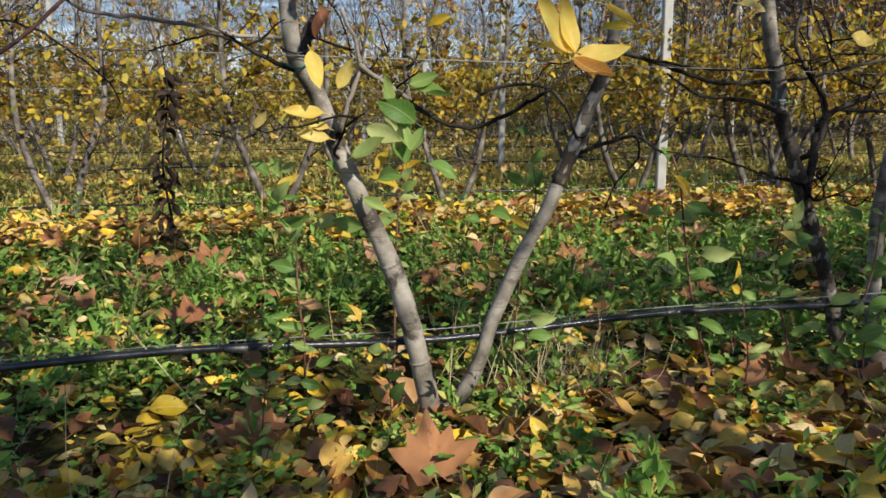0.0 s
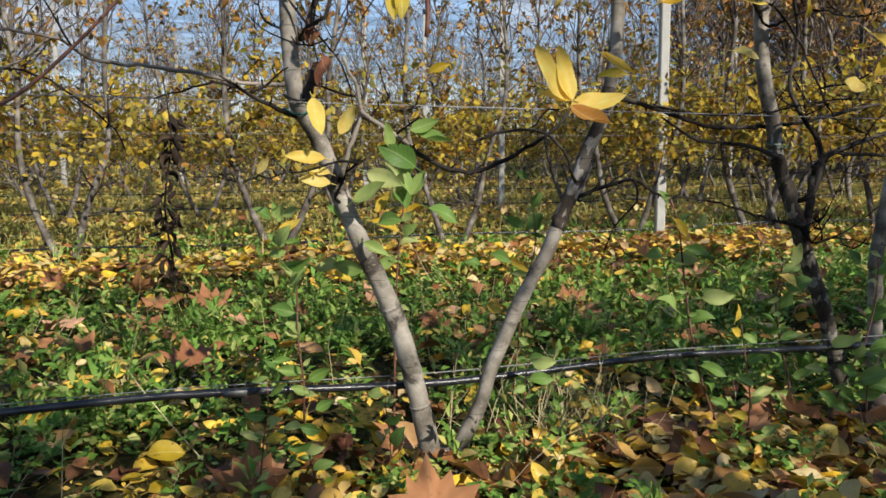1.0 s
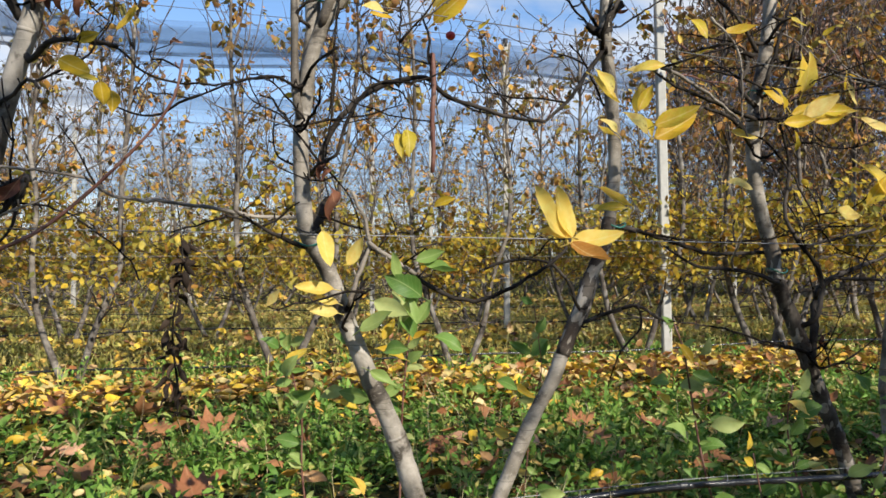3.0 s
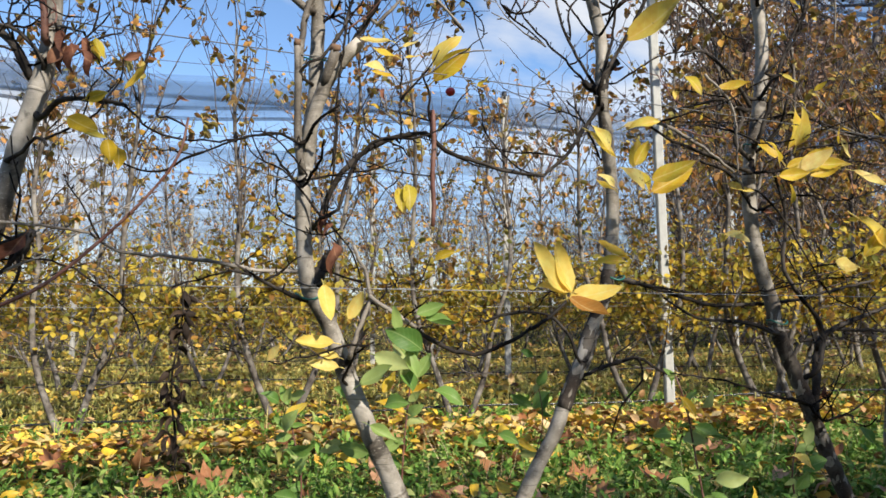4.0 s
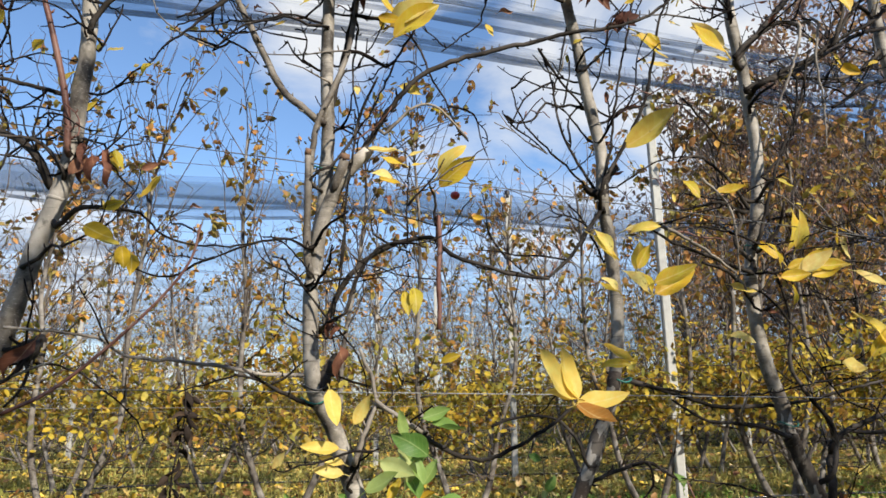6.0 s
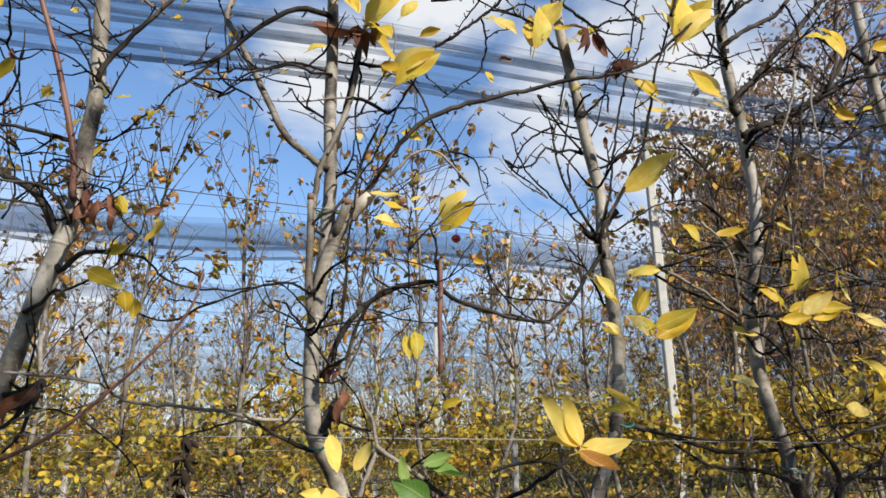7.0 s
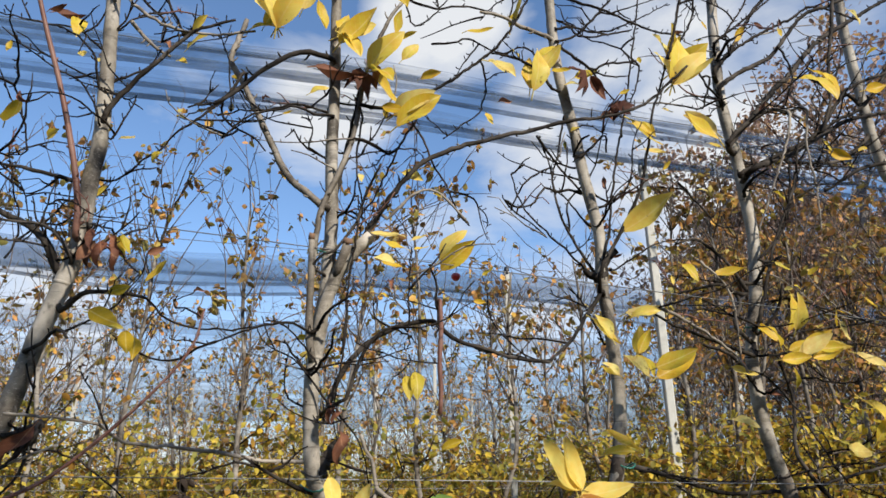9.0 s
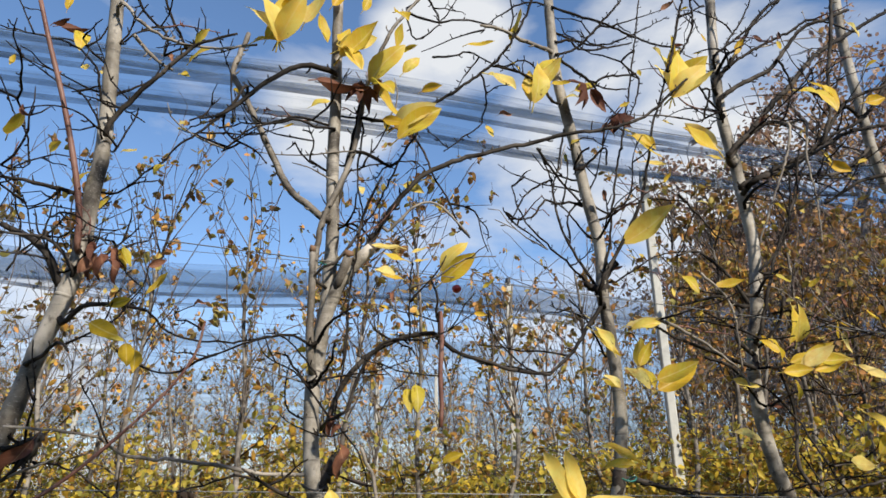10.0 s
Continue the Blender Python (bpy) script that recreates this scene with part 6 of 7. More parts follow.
# shoots: stem points (along the row, height, depth), then leaves
sucker("green sucker shoot with broad leaves beside the trunk", 0.0033, [(-0.28, 0.00, -0.05), (-0.31, 0.15, -0.05), (-0.31, 0.27, -0.05), (-0.32, 0.38, -0.05), (-0.32, 0.49, -0.05), (-0.34, 0.59, -0.05), (-0.34, 0.65, -0.05)],
       [(-0.32, 0.49, 60, 0.074), (-0.32, 0.50, 150, 0.055), (-0.34, 0.59, 140, 0.073), (-0.33, 0.59, 60, 0.085), (-0.34, 0.64, 110, 0.060), (-0.34, 0.62, 30, 0.072), (-0.32, 0.44, 170, 0.074), (-0.32, 0.38, 130, 0.069), (-0.32, 0.35, 185, 0.056), (-0.31, 0.26, 30, 0.082), (-0.31, 0.29, 170, 0.088), (-0.30, 0.25, 150, 0.063), (-0.30, 0.21, -20, 0.064), (-0.30, 0.18, 30, 0.070), (-0.29, 0.15, 190, 0.071), (-0.29, 0.08, 20, 0.071), (-0.30, 0.08, 170, 0.052), (-0.33, 0.55, 20, 0.085), (-0.34, 0.57, 195, 0.055), (-0.34, 0.65, 60, 0.054), (-0.35, 0.65, 150, 0.060)])
sucker("green sucker shoot with pointed leaves behind the trunk", 0.0036, [(-0.13, 0.00, 0.15), (-0.12, 0.40, 0.15), (-0.11, 0.55, 0.15), (-0.10, 0.64, 0.15), (-0.10, 0.73, 0.15)],
       [(-0.11, 0.59, 160, 0.106), (-0.11, 0.63, 20, 0.099), (-0.10, 0.70, 120, 0.098), (-0.10, 0.70, 60, 0.098), (-0.11, 0.56, 40, 0.085), (-0.12, 0.46, 170, 0.086), (-0.12, 0.52, -150, 0.085), (-0.19, 0.59, 170, 0.098), (-0.20, 0.49, 170, 0.113), (-0.24, 0.45, 160, 0.084), (-0.27, 0.50, -170, 0.083), (-0.23, 0.63, 150, 0.083), (-0.17, 0.63, 60, 0.084)])
sucker("green sucker shoot with large round leaves", 0.0042, [(0.81, -0.04, 0.10), (0.74, 0.14, 0.10), (0.70, 0.29, 0.10), (0.67, 0.46, 0.10), (0.65, 0.58, 0.10), (0.62, 0.66, 0.10)],
       [(0.63, 0.60, -60, 0.093), (0.62, 0.63, 120, 0.077), (0.60, 0.50, 180, 0.085), (0.65, 0.48, 0, 0.094), (0.67, 0.52, -20, 0.125), (0.69, 0.48, 30, 0.094), (0.64, 0.42, 150, 0.079), (0.70, 0.39, 10, 0.111), (0.73, 0.39, -10, 0.088), (0.69, 0.33, -30, 0.096), (0.71, 0.29, 10, 0.112), (0.69, 0.23, 150, 0.072), (0.71, 0.21, 20, 0.073), (0.73, 0.18, -20, 0.098), (0.72, 0.14, 150, 0.081), (0.64, 0.35, 150, 0.111), (0.75, 0.09, -20, 0.082), (0.77, 0.10, 130, 0.074), (0.69, 0.57, 60, 0.078)])
sucker("leafy green sucker shoots at the foot of a tree", 0.0042, [(1.10, -0.09, 0.00), (1.14, 0.05, 0.00), (1.19, 0.15, 0.00), (1.24, 0.25, 0.00), (1.26, 0.36, 0.00), (1.26, 0.48, 0.00)],
       [(1.19, 0.13, 20, 0.116), (1.15, 0.17, 150, 0.099), (1.25, 0.11, -20, 0.101), (1.20, 0.07, -40, 0.134), (1.11, 0.15, 170, 0.082), (1.26, 0.20, 10, 0.117), (1.27, 0.29, 30, 0.132), (1.22, 0.37, 20, 0.098), (1.27, 0.35, -30, 0.099), (1.26, 0.43, 60, 0.098), (1.31, 0.17, -10, 0.101), (1.13, 0.22, 30, 0.098), (1.07, -0.05, -20, 0.116), (1.03, -0.03, 100, 0.099), (1.12, -0.09, -40, 0.084), (1.06, 0.11, -40, 0.098), (1.23, 0.45, 130, 0.081), (1.32, 0.10, -30, 0.102)])
sucker("thin green seedling behind the forked tree", 0.0024, [(0.19, 0.00, 0.25), (0.23, 0.39, 0.25), (0.26, 0.52, 0.25), (0.25, 0.63, 0.25), (0.24, 0.71, 0.25)],
       [(0.23, 0.57, 150, 0.094), (0.24, 0.56, 40, 0.094), (0.24, 0.61, 60, 0.047), (0.13, 0.51, -20, 0.093), (0.18, 0.49, -30, 0.094), (0.10, 0.48, 170, 0.062), (0.25, 0.55, -10, 0.079)])
sucker("green leaves on a short stalk by the trunk", 0.0021, [(0.20, 0.00, -0.05), (0.20, 0.24, -0.05), (0.21, 0.28, -0.05)],
       [(0.21, 0.29, -5, 0.083), (0.22, 0.21, 0, 0.084), (0.21, 0.22, 170, 0.049)])
sucker("small round-leaved seedling beside the trunk", 0.0019, [(-0.12, 0.00, -0.10), (-0.12, 0.15, -0.10), (-0.13, 0.22, -0.10), (-0.12, 0.28, -0.10)],
       [(-0.12, 0.22, 20, 0.028), (-0.13, 0.23, 170, 0.032), (-0.12, 0.24, 60, 0.028), (-0.13, 0.15, 60, 0.036), (-0.12, 0.27, 130, 0.032), (-0.13, 0.19, 200, 0.031)])
sucker("leafy green sucker shoots with round leaves in the shade", 0.0043, [(1.03, -0.17, 0.05), (1.04, -0.03, 0.05), (1.01, 0.11, 0.05), (0.97, 0.25, 0.05), (0.95, 0.37, 0.05), (0.97, 0.48, 0.05)],
       [(1.04, -0.05, 30, 0.101), (1.01, -0.03, 160, 0.092), (1.02, 0.04, 20, 0.100), (1.01, 0.08, 170, 0.100), (0.99, 0.15, 40, 0.099), (0.98, 0.19, 150, 0.099), (0.97, 0.25, 20, 0.106), (0.96, 0.29, 170, 0.097), (0.96, 0.34, 60, 0.089), (0.97, 0.40, 20, 0.097), (0.96, 0.42, 150, 0.088), (0.97, 0.47, 80, 0.088)])
sucker("slender green sucker shoot with pointed leaves", 0.0031, [(0.79, -0.14, -0.10), (0.80, -0.01, -0.10), (0.81, 0.12, -0.10), (0.79, 0.24, -0.10), (0.77, 0.34, -0.10)],
       [(0.79, -0.04, 20, 0.084), (0.79, -0.01, 160, 0.076), (0.81, 0.06, 30, 0.083), (0.80, 0.09, 170, 0.075), (0.81, 0.15, 10, 0.090), (0.79, 0.20, 160, 0.082), (0.79, 0.24, 50, 0.074), (0.77, 0.31, 140, 0.073), (0.77, 0.34, 80, 0.066)])
sucker("green sucker shoots with large leaves beside the stem", 0.0042, [(1.24, -0.21, -0.05), (1.24, -0.09, -0.05), (1.22, 0.06, -0.05), (1.22, 0.19, -0.05)],
       [(1.24, -0.12, 20, 0.109), (1.22, -0.08, 165, 0.100), (1.24, -0.03, 30, 0.108), (1.21, 0.02, 160, 0.099), (1.22, 0.07, 20, 0.098), (1.21, 0.13, 150, 0.098), (1.22, 0.18, 60, 0.097)])
sucker("green sucker shoot with narrow leaves in front of the hose", 0.0024, [(-0.40, 0.00, -0.12), (-0.38, 0.18, -0.12), (-0.37, 0.24, -0.12), (-0.37, 0.31, -0.12)],
       [(-0.39, 0.15, 20, 0.067), (-0.39, 0.18, 160, 0.060), (-0.37, 0.21, 30, 0.066), (-0.37, 0.24, 165, 0.060), (-0.36, 0.28, 40, 0.060), (-0.37, 0.30, 120, 0.060)])



# ---- rows behind: each tree a V of two stems with side limbs, shoots and yellow leaves ----
def row_tree_meshes(seed, lean, leafy, fine, tips=0.50):
    """Meshes of one tree of the rows behind: two stems, branches, lower leaves, leaves of the top shoots."""
    r = np.random.default_rng(seed)
    sides = 7 if fine else 5
    low, top = [], []
    stems = []
    wood = []
    for sgn in (-1, 1):
        b = Build()
        foot = Vector((0.03 * sgn, 0, -0.03))
        spread = lean * float(r.uniform(0.75, 1.25))
        hgt = float(r.uniform(2.7, 3.3))
        pts = [foot]
        for k in range(1, 8):
            z = hgt * k / 7
            x = sgn * spread * (1 - math.exp(-z / 0.55)) + float(r.normal(0, 0.025))
            pts.append(Vector((x, float(r.normal(0, 0.04)), z)))
        path = smooth_path(pts, 0.10)
        tube(b, path, 0.027, 0.009, sides, 0.06, flare=0.3)
        stems.append(b)
        # side limbs low, long upright shoots high
        count = 40 if fine else 36
        for i in range(count):
            k = int(r.integers(4, len(path)))
            p = path[k]
            a = float(r.uniform(0, 2 * math.pi))
            high = p.z > 1.25
            n = float(r.uniform(0.35, 0.8)) if not high else float(r.uniform(0.55, 1.25))
            way = Vector((math.cos(a) * 1.1, math.sin(a) * 0.55, 0.25 if not high else 1.7)).normalized()
            line = [p]
            for j in range(4):
                way = (way + Vector((float(r.normal(0, 0.22)), float(r.normal(0, 0.18)), float(r.normal(0.05, 0.22))))).normalized()
                line.append(line[-1] + way * n / 4)
            limb = Build()
            wood.append(limb)
            tube(limb, smooth_path(line, 0.14), 0.008 if not high else 0.006, 0.0025, 4)
            for j in range(1, 5):
                for s_ in range(1 if high else 2):
                    w2 = Vector(r.normal(0, 1, 3)).normalized() * float(r.uniform(0.08, 0.26))
                    w2.z = abs(w2.z) * (1.4 if high else 0.5)
                    q = line[j] + w2
                    tube(limb, [line[j], line[j].lerp(q, 0.5) + Vector(r.normal(0, 0.012, 3)), q], 0.0032, 0.0016, 3, cap=False)
                    (top if q.z > 1.6 else low).extend([q, line[j].lerp(q, 0.6)])
                (top if line[j].z > 1.6 else low).append(line[j])
    foliage = []
    for pool, per, size, mat in ((low, leafy * 1.1, 0.056 if fine else 0.075, ROW_LEAF), (top, leafy * tips, 0.060, TOP_LEAF)):
        b = Build()
        if pool:
            P = np.array([tuple(q) for q in pool])
            bunch = 1 if pool is low else 5
            idx = np.repeat(r.integers(0, len(P), int(len(P) * per / bunch)), bunch)
            place = P[idx] + r.normal(0, 0.035 if pool is low else 0.022, (len(idx), 3))
            place = place[place[:, 2] > 0.55 + 0.3 * r.random(len(place))]
            n = len(place)
            scatter_many(b, SMALL_LEAF if fine else FAR_LEAF, place, size * r.uniform(0.6, 1.4, n), r.uniform(0, 6.28, n), r.normal(-0.5, 0.6, n), r.normal(0, 0.6, n))
        foliage.append(b)
    return stems, wood, foliage


def row_tree(seed, lean, leafy, fine, label, tips=0.50):
    tree = thing("row_apple_tree", label, "tree", "apple trees of the rows behind")
    stems, wood, foliage = row_tree_meshes(seed, lean, leafy, fine, tips)
    for b in stems:
        part("stem", b, BARK_FAR, tree)
    if fine:
        for b in wood:
            part("branch", b, BARK_FAR_TWIG, tree)
    else:
        joined = Build()
        for b in wood:
            for v in b.v:
                joined.v.append(v)
            joined.f.extend([tuple(i + joined.n for i in q) for q in b.f])
            joined.n += b.n
        tagged(part("branchwork", joined, BARK_FAR_TWIG, tree), kind="stuff")
    tagged(part("foliage", foliage[0], ROW_LEAF, tree, "yellow and green autumn leaves"), kind="stuff")
    tagged(part("top_foliage", foliage[1], TOP_LEAF, tree, "sparse orange leaves on upright shoots"), kind="stuff")
    return tree


KINDS = [row_tree(101 + i, 0.36 + 0.03 * (i % 3), 2.2, True, "V-trained apple tree with pale stems and yellow autumn leaves") for i in range(5)]
FAR_KINDS = [row_tree(201 + i, 0.36 + 0.03 * (i % 3), 2.0, False, "V-trained apple tree with yellow leaves in a row behind") for i in range(4)]
USED = set()


def place_row(at, x0, x1, kinds, spacing=1.42, skip=None, slope=ROW_SLOPE):
    x = x0
    i = 0
    while x < x1:
        kind = kinds[int(rng.integers(0, len(kinds)))]
        xx = x + float(rng.normal(0, 0.06))
        p = row_point(xx, 0, float(rng.normal(0, 0.05)), at, slope)
        m = pose(p.x, p.y, ground_z(p.x, p.y) - 0.02, float(rng.normal(0, 1.5)), float(rng.normal(0, 2)), math.degrees(math.atan(slope)) + float(rng.normal(0, 7)) + (180 if rng.random() < 0.5 else 0))
        s = float(rng.uniform(0.92, 1.1))
        if skip is None or not skip[0] < xx < skip[1]:
            if kind.name not in USED:
                USED.add(kind.name)
                kind.matrix_basis = m @ Matrix.Diagonal((s, s, s, 1))
            else:
                copy = copy_thing(kind, m)
                copy.scale = (s, s, s)
        x += spacing
        i += 1


place_row(5.78, -6.87, 8.5, KINDS, 1.41, slope=0.19)
place_row(ROW_AT[2], -8.5, 11.0, KINDS, 1.45)
place_row(ROW_AT[3], -10.5, 13.0, FAR_KINDS, 1.45)
place_row(ROW_AT[4], -12.5, 16.0, FAR_KINDS, 1.5)
place_row(ROW_AT[5], -15.0, 19.0, FAR_KINDS, 1.5)
place_row(ROW_AT[6], -17.0, 22.0, FAR_KINDS, 1.5)
place_row(ROW_AT[7], -19.0, 25.0, FAR_KINDS, 1.5)
place_row(ROW_AT[9], -23.0, 28.0, FAR_KINDS, 1.5)
place_row(ROW_AT[11], -27.0, 32.0, FAR_KINDS, 1.5)
place_row(ROW_AT[0], -4.1, 9.0, KINDS, 2.9, skip=(-1.7, 2.6))
# taller trees with orange shoots towards the broad-leaved trees
TALL = row_tree(151, 0.34, 2.2, True, "tall apple tree with orange leaves on long upright shoots", 0.75)
TALL.matrix_basis = pose(*row_point(2.75, -0.02, 0.1, 5.78, 0.19), 0, 0, 10) @ Matrix.Diagonal((1.14, 1.14, 1.14, 1))
for x_, at_, turn_, s_ in ((4.1, 5.8, 190, 1.10), (3.5, 9.3, 20, 1.22), (4.7, 9.3, 170, 1.16), (6.0, 9.3, 60, 1.22), (5.6, 6.0, 5, 1.12)):
    copy_thing(TALL, pose(*row_point(x_, -0.02, 0.05, at_, 0.25), 0, 0, turn_)).scale = (s_, s_, s_)
# unseen trees behind the camera, added for the shade they cast
place_row(ROW_AT[0] - 3.6, 0.7, 2.0, KINDS, 1.5)
place_row(ROW_AT[0] - 3.6, 4.4, 9.0, KINDS, 1.15)
# dense unseen trees, placed and sized to shade the foreground and right side
SHADE_TREE = row_tree(141, 0.33, 6.5, True, "unseen leafy apple tree added behind the camera to cast shade")
SHADE_TREE.matrix_basis = pose(*row_point(3.75, -0.02, 0.0, ROW_AT[0] - 3.6), 0, 0, 20) @ Matrix.Diagonal((0.92, 0.92, 0.92, 1))
for x_, d_, turn_, s_ in ((4.3, 0.1, 160, 1.0), (5.0, 0.0, 250, 1.12), (0.60, 0.0, 130, 1.04), (1.08, 0.0, 75, 0.98), (1.5, 0.05, 200, 0.72), (2.5, -0.05, 310, 0.62), (3.05, 0.0, 15, 0.95)):
    copy_thing(SHADE_TREE, pose(*row_point(x_, -0.02, d_, ROW_AT[0] - 3.6), 0, 0, turn_)).scale = (s_, s_, s_)


# ---- concrete posts, wires and hail nets ----
def concrete_post(x, at, height, lean=0.0, width=0.074, label="pale square concrete trellis post standing in a tree row"):
    base = row_point(x, 0, 0, at)
    post = thing("concrete_post", label, "post", "concrete posts", at=(base.x, base.y, -0.1))
    b = Build()
    w, c = width / 2, width * 0.12
    prof = [(-w + c, -w), (w - c, -w), (w, -w + c), (w, w - c), (w - c, w), (-w + c, w), (-w, w - c), (-w, -w + c)]
    zs = np.linspace(0, height + 0.1, 14)
    v = [(px * (1.05 - 0.1 * k / 13) + lean * z, py * (1.05 - 0.1 * k / 13), z) for k, z in enumerate(zs) for px, py in prof]
    f = [(k * 8 + i, k * 8 + (i + 1) % 8, (k + 1) * 8 + (i + 1) % 8, (k + 1) * 8 + i) for k in range(13) for i in range(8)]
    f.append(tuple(range(13 * 8, 14 * 8)))
    b.add(v, f)
    shaft = part("shaft", b, CONCRETE, post, smooth=False)
    cap = Build()
    tube(cap, [(lean * (height + 0.09), 0, height + 0.06), (lean * (height + 0.13), 0, height + 0.13), (lean * (height + 0.17), 0, height + 0.17)], w * 1.15, w * 0.9, 10)
    part("cap", cap, TIE_BLACK, shaft, "dark plastic cap")
    return post


concrete_post(1.82, 5.60, 3.72, -0.012)
concrete_post(0.74, ROW_AT[2], 3.70)
concrete_post(-5.6, ROW_AT[1], 3.72)
concrete_post(-6.6, ROW_AT[2], 3.70)
concrete_post(8.1, ROW_AT[2], 3.70)
for k_ in (3, 4, 5):
    for x_ in (-8.2, -1.3, 5.6, 12.4):
        concrete_post(x_ + 0.9 * (k_ - 3), ROW_AT[k_], 3.7)

for k_ in (1, 2, 3):
    line_thing("drip_hose", "black drip hose along a row behind", "hose", row_line(lambda x: 0.11 + 0.015 * x * (k_ == 1) + 0.012 * math.cos(x * 2.2), 0.04, ROW_AT[k_] + 0.18 * (k_ == 1), -12, 14, 60, 0.19 if k_ == 1 else ROW_SLOPE), 0.009, HOSE, 6, "drip hoses")
    line_thing("trellis_wire", "thin trellis wire along a row behind", "wire", row_line(lambda x: 0.9, -0.02, ROW_AT[k_], -12, 14, 20), 0.0015, WIRE, 5, "trellis wires")


def hail_net(at, z, seed, spread, drop, folds, hemmed=True, cloth=NET):
    """A hail net gathered along the top of a row: loose overlapping folds that sag between the posts, with a thick hem."""
    r = np.random.default_rng(seed)
    net = thing("hail_net", "bluish see-through hail net gathered along the row tops", "net", "hail nets")
    us = np.linspace(-26, 30, 113)
    for k in range(folds):
        off = (k / max(1, folds - 1) - 0.5) * spread
        zb = z + float(r.uniform(-0.12, 0.12))
        h = drop * float(r.uniform(0.6, 1.1))
        ph = float(r.uniform(0, 6.28))
        sheet, hem = Build(), Build()
        v, f, line = [], [], []
        cols = 6
        for x in us:
            sag = 0.05 * math.cos(x * 2 * math.pi / 6.8 + 0.3 * k) + 0.02 * math.sin(x * 1.7 + ph)
            for c in range(cols):
                u = c / (cols - 1)
                dy = off + 0.10 * math.sin(3.0 * u + ph + 0.4 * math.sin(x * 0.9 + k))
                p = row_point(x, zb + sag - h * u * (1 + 0.12 * math.sin(x * 1.1 + ph)), dy, at, 0.33)
                v.append(tuple(p))
            line.append(p)
        for i in range(len(us) - 1):
            for c in range(cols - 1):
                a = i * cols + c
                f.append((a, a + 1, a + cols + 1, a + cols))
        sheet.add(v, f)
        fold = part("net_fold", sheet, cloth, net)
        if hemmed:
            tube(hem, line, 0.022, 0.022, 6)
            part("hem", hem, NET_HEM, fold, "thick rolled edge of the net")
    b = Build()
    tube(b, [row_point(x, z + 0.10, 0, at, 0.33) for x in us[::4]], 0.004, 0.004, 5)
    part("cable", b, WIRE_DARK, net, "steel cable")


hail_net(5.25, 3.95, 1, 0.50, 0.17, 5)
hail_net(9.35, 3.72, 2, 0.16, 0.40, 3, True, NET_THICK)
for k_ in range(3, 8):
    hail_net(ROW_AT[k_] + 0.2, 3.70, k_, 0.3, 0.55, 2, False, NET_FAR)


# ---- broad-leaved trees beyond the rows ----
def broad_tree(x, y, height, seed, crown=3.4, count=9000):
    r = np.random.default_rng(seed)
    tree = thing("broadleaf_tree", "tall broad-leaved tree with brown and orange autumn leaves", "tree", "broad-leaved trees", at=(x, y, 0))
    trunk, limbs, ends = Build(), [], []
    top = [Vector((float(r.normal(0, 0.12)) * k, float(r.normal(0, 0.12)) * k, -0.2 + height * 0.8 * k / 6)) for k in range(7)]
    path = smooth_path(top, 0.5)
    tube(trunk, path, 0.24, 0.05, 9, 0.05, flare=0.4)

    def grow(p, way, length, rad, level):
        pts = [p]
        for j in range(4):
            way = (way + Vector((float(r.normal(0, 0.2)), float(r.normal(0, 0.2)), float(r.normal(0.1, 0.14))))).normalized()
            pts.append(pts[-1] + way * length / 4)
        tube(limbs[-1], pts, rad, rad * 0.4, 5 if level < 2 else 3, cap=False)
        if level == 3:
            ends.extend([tuple(q) for q in pts[1:]])
            return
        for i in range(5 if level < 2 else 4):
            q = pts[int(r.integers(2, 5))]
            side = Vector(r.normal(0, 1, 3)).normalized()
            grow(q, (way * 0.5 + side * 0.85 + Vector((0, 0, 0.25))).normalized(), length * 0.55, rad * 0.5, level + 1)
        ends.append(tuple(pts[-1]))

    for i in range(16):
        k = int(len(path) * (0.16 + 0.80 * i / 16))
        a = i * 2.4 + float(r.normal(0, 0.3))
        limbs.append(Build())
        grow(path[min(k, len(path) - 2)], Vector((math.cos(a), math.sin(a), 0.55)).normalized(), crown * (1.15 - 0.6 * i / 16), 0.06, 1)
    part("trunk", trunk, BARK_BIG, tree)
    for b in limbs:
        part("limb", b, BARK_BIG, tree)
    P = np.array(ends)
    n = count
    place = P[r.integers(0, len(P), n)] + r.normal(0, 0.16, (n, 3))
    b = Build()
    scatter_many(b, SMALL_LEAF, place, r.uniform(0.10, 0.20, n), r.uniform(0, 6.28, n), r.normal(-0.4, 0.7, n), r.normal(0, 0.7, n))
    tagged(part("crown", b, BROAD_LEAF, tree, "brown and orange autumn leaves"), kind="stuff")
    return tree


for x_, y_, h_, c_, s_ in ((10.6, 19.0, 15.5, 3.6, 31), (14.5, 18.0, 15.0, 3.6, 32), (8.2, 20.5, 12.3, 2.6, 33), (18.5, 19.5, 14.0, 3.6, 34), (13.0, 24.0, 14.0, 3.8, 35), (9.6, 23.5, 11.5, 3.0, 36), (8.6, 17.2, 7.5, 2.4, 37), (12.2, 15.8, 8.0, 2.6, 38)):
    broad_tree(x_, y_, h_, s_, c_, 5600)


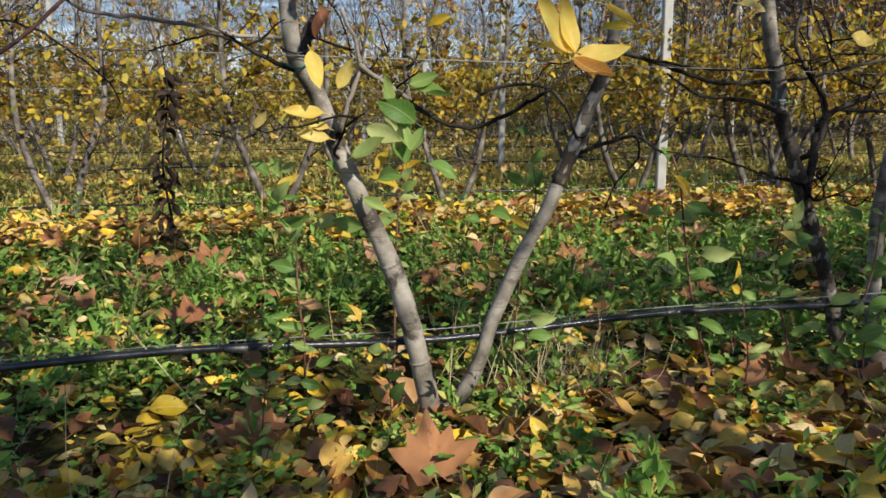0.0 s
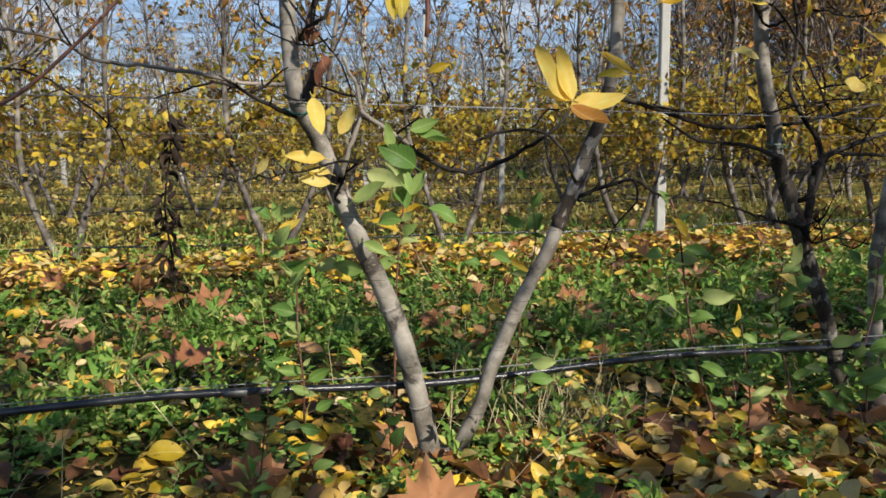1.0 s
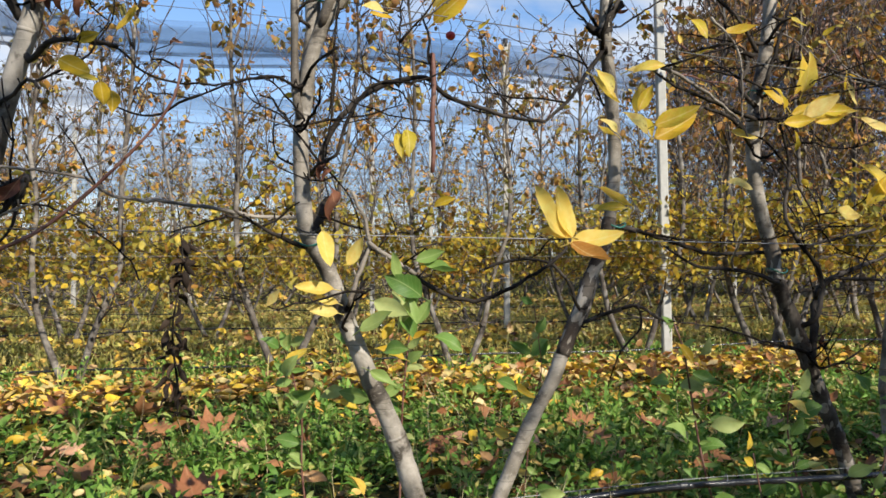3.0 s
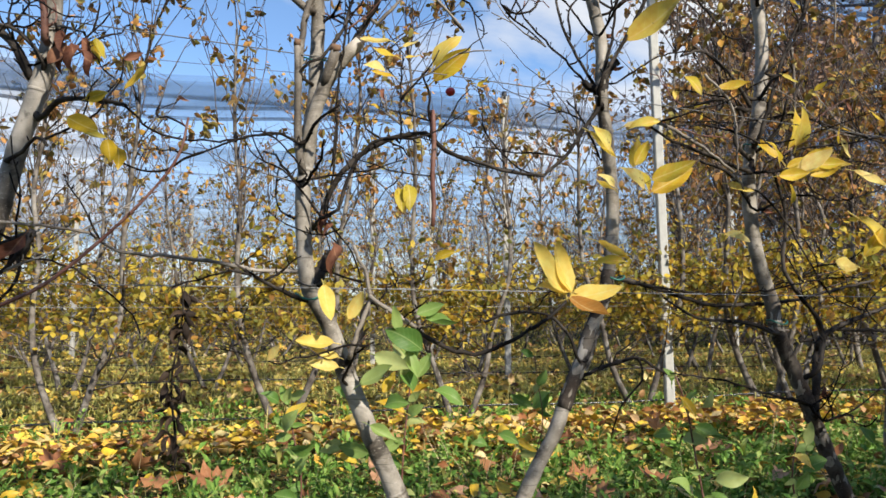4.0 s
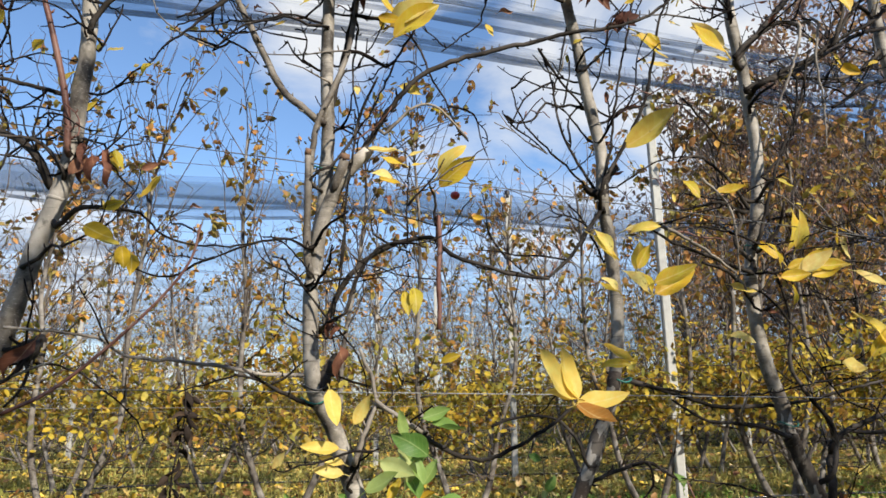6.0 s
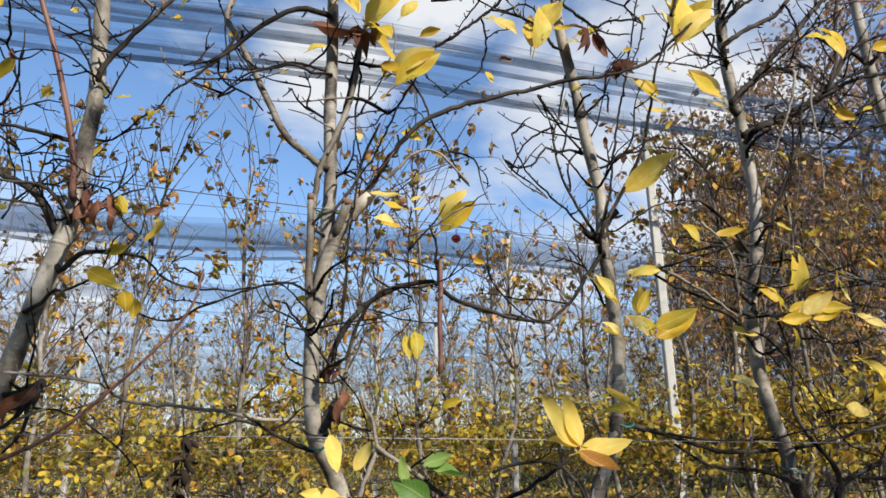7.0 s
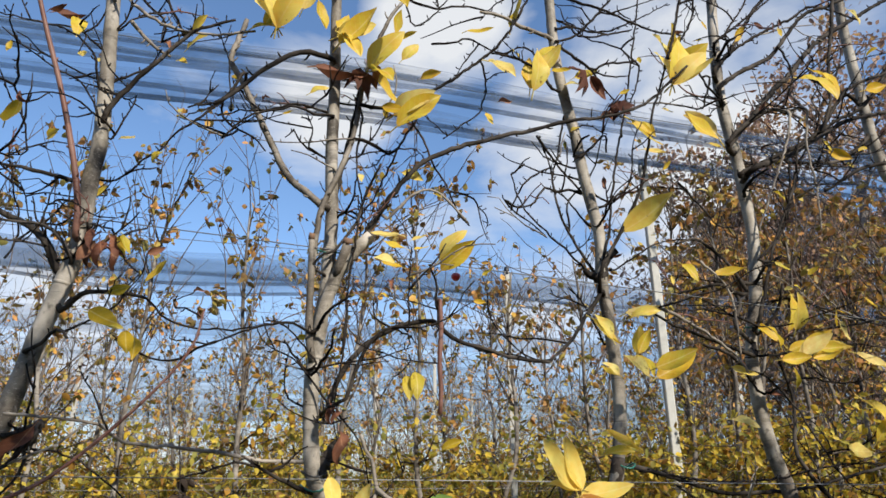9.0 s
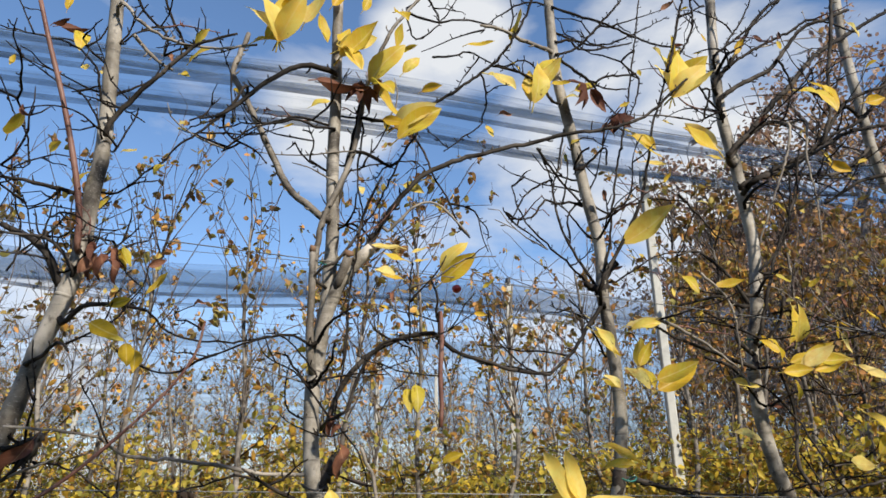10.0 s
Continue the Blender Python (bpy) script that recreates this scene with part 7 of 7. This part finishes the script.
# ---- small things ----
def apple(x, z, d):
    c = row_point(x, z, d)
    fruit = thing("apple", "small shrivelled red apple hanging on a twig", "apple", at=c)
    b = Build()
    v, f = [], []
    for i in range(9):
        a = math.pi * i / 8
        rr = 0.016 * math.sin(a) * (1 + 0.12 * math.cos(a))
        for k in range(12):
            q = 2 * math.pi * k / 12
            v.append((rr * math.cos(q), rr * math.sin(q), 0.014 * math.cos(a) - (0.006 if i in (0, 8) else 0) * math.copysign(1, math.cos(a))))
    for i in range(8):
        for k in range(12):
            f.append((i * 12 + k, i * 12 + (k + 1) % 12, (i + 1) * 12 + (k + 1) % 12, (i + 1) * 12 + k))
    b.add(v, f)
    part("fruit", b, APPLE, fruit)
    s = Build()
    tube(s, [(0, 0, 0.012), (0.003, 0, 0.03), (-0.004, 0.002, 0.05)], 0.0012, 0.001, 5)
    part("stalk", s, BARK_TWIG, fruit)


apple(0.01, 1.545, 0.55)


def dead_weed(x, y, height):
    plant = thing("dead_weed", "tall dead weed with dark shrivelled leaves", "plant", at=(x, y, 0))
    r = np.random.default_rng(77)
    pts = [Vector((0.02 * math.sin(k * 1.3), 0.01 * k, -0.03 + height * k / 8)) for k in range(9)]
    path = smooth_path(pts, 0.05)
    b = Build()
    tube(b, path, 0.008, 0.003, 6, 0.1)
    part("stalk", b, BARK_TWIG, plant)
    for i in range(70):
        k = int(len(path) * float(r.uniform(0.05, 0.85)))
        p = path[min(k, len(path) - 1)]
        ob = part("leaf", DEAD_LEAF[int(r.integers(0, 2))], None, plant)
        s = float(r.uniform(0.05, 0.10))
        ob.matrix_basis = Matrix.Translation(p + Vector(r.normal(0, 0.02, 3))) @ pose(0, 0, 0, float(r.normal(-60, 35)), float(r.normal(0, 40)), float(r.uniform(0, 360))) @ Matrix.Diagonal((s, s, s, 1))


DEAD = leaf_material("dead_weed_leaf", ((0.0, (0.02, 0.014, 0.01)), (0.5, (0.04, 0.026, 0.018)), (1.0, (0.08, 0.05, 0.03))), False, 0.1, 0.85, vein=(0.07, 0.045, 0.03))
DEAD_LEAF = []
for shape_ in CURLED:
    b_ = Build()
    b_.add(*shape_)
    DEAD_LEAF.append(b_.mesh("leaf", DEAD))
dead_weed(-1.36, 3.60, 1.18)

maple_leaf(-0.43, 1.57, 0.150, 8, 58, 0, 0.05)
maple_leaf(-0.39, 1.56, 0.081, 40, 10)
maple_leaf(0.04, 2.82, 0.141, 60, 25)
maple_leaf(0.06, 2.69, 0.101, 200, 10)
maple_leaf(-0.02, 1.36, 0.165, 15, 35)
maple_leaf(-0.09, 1.30, 0.080, 30, 10)
maple_leaf(-1.10, 3.41, 0.197, 40, 20)
maple_leaf(-0.83, 2.96, 0.147, 100, 15)
maple_leaf(-1.23, 2.96, 0.172, 70, 20)
maple_leaf(-1.62, 3.06, 0.152, 20, 10)
maple_leaf(0.62, 3.48, 0.158, 30, 20)
maple_leaf(0.93, 2.03, 0.137, 30, 50)
maple_leaf(0.99, 1.98, 0.118, 120, 40)
maple_leaf(-0.73, 2.91, 0.121, 200, 10)
maple_leaf(-0.12, 1.74, 0.104, 80, 60)
maple_leaf(0.82, 1.85, 0.095, 300, 20)
maple_leaf(0.63, 2.82, 0.105, 10, 10)
maple_leaf(-0.64, 2.73, 0.091, 90, 10)
maple_leaf(0.47, 1.36, 0.071, 40, 30)
maple_leaf(0.19, 1.38, 0.072, 150, 20)

for i_ in range(34):
    x_ = float(rng.uniform(-2.2, 1.9))
    maple_leaf(x_, 2.45 + ROW_SLOPE * x_ + float(rng.uniform(0, 2.0)), float(rng.uniform(0.11, 0.18)), float(rng.uniform(0, 360)), float(rng.normal(18, 20)), float(rng.normal(0, 20)), 0.095)
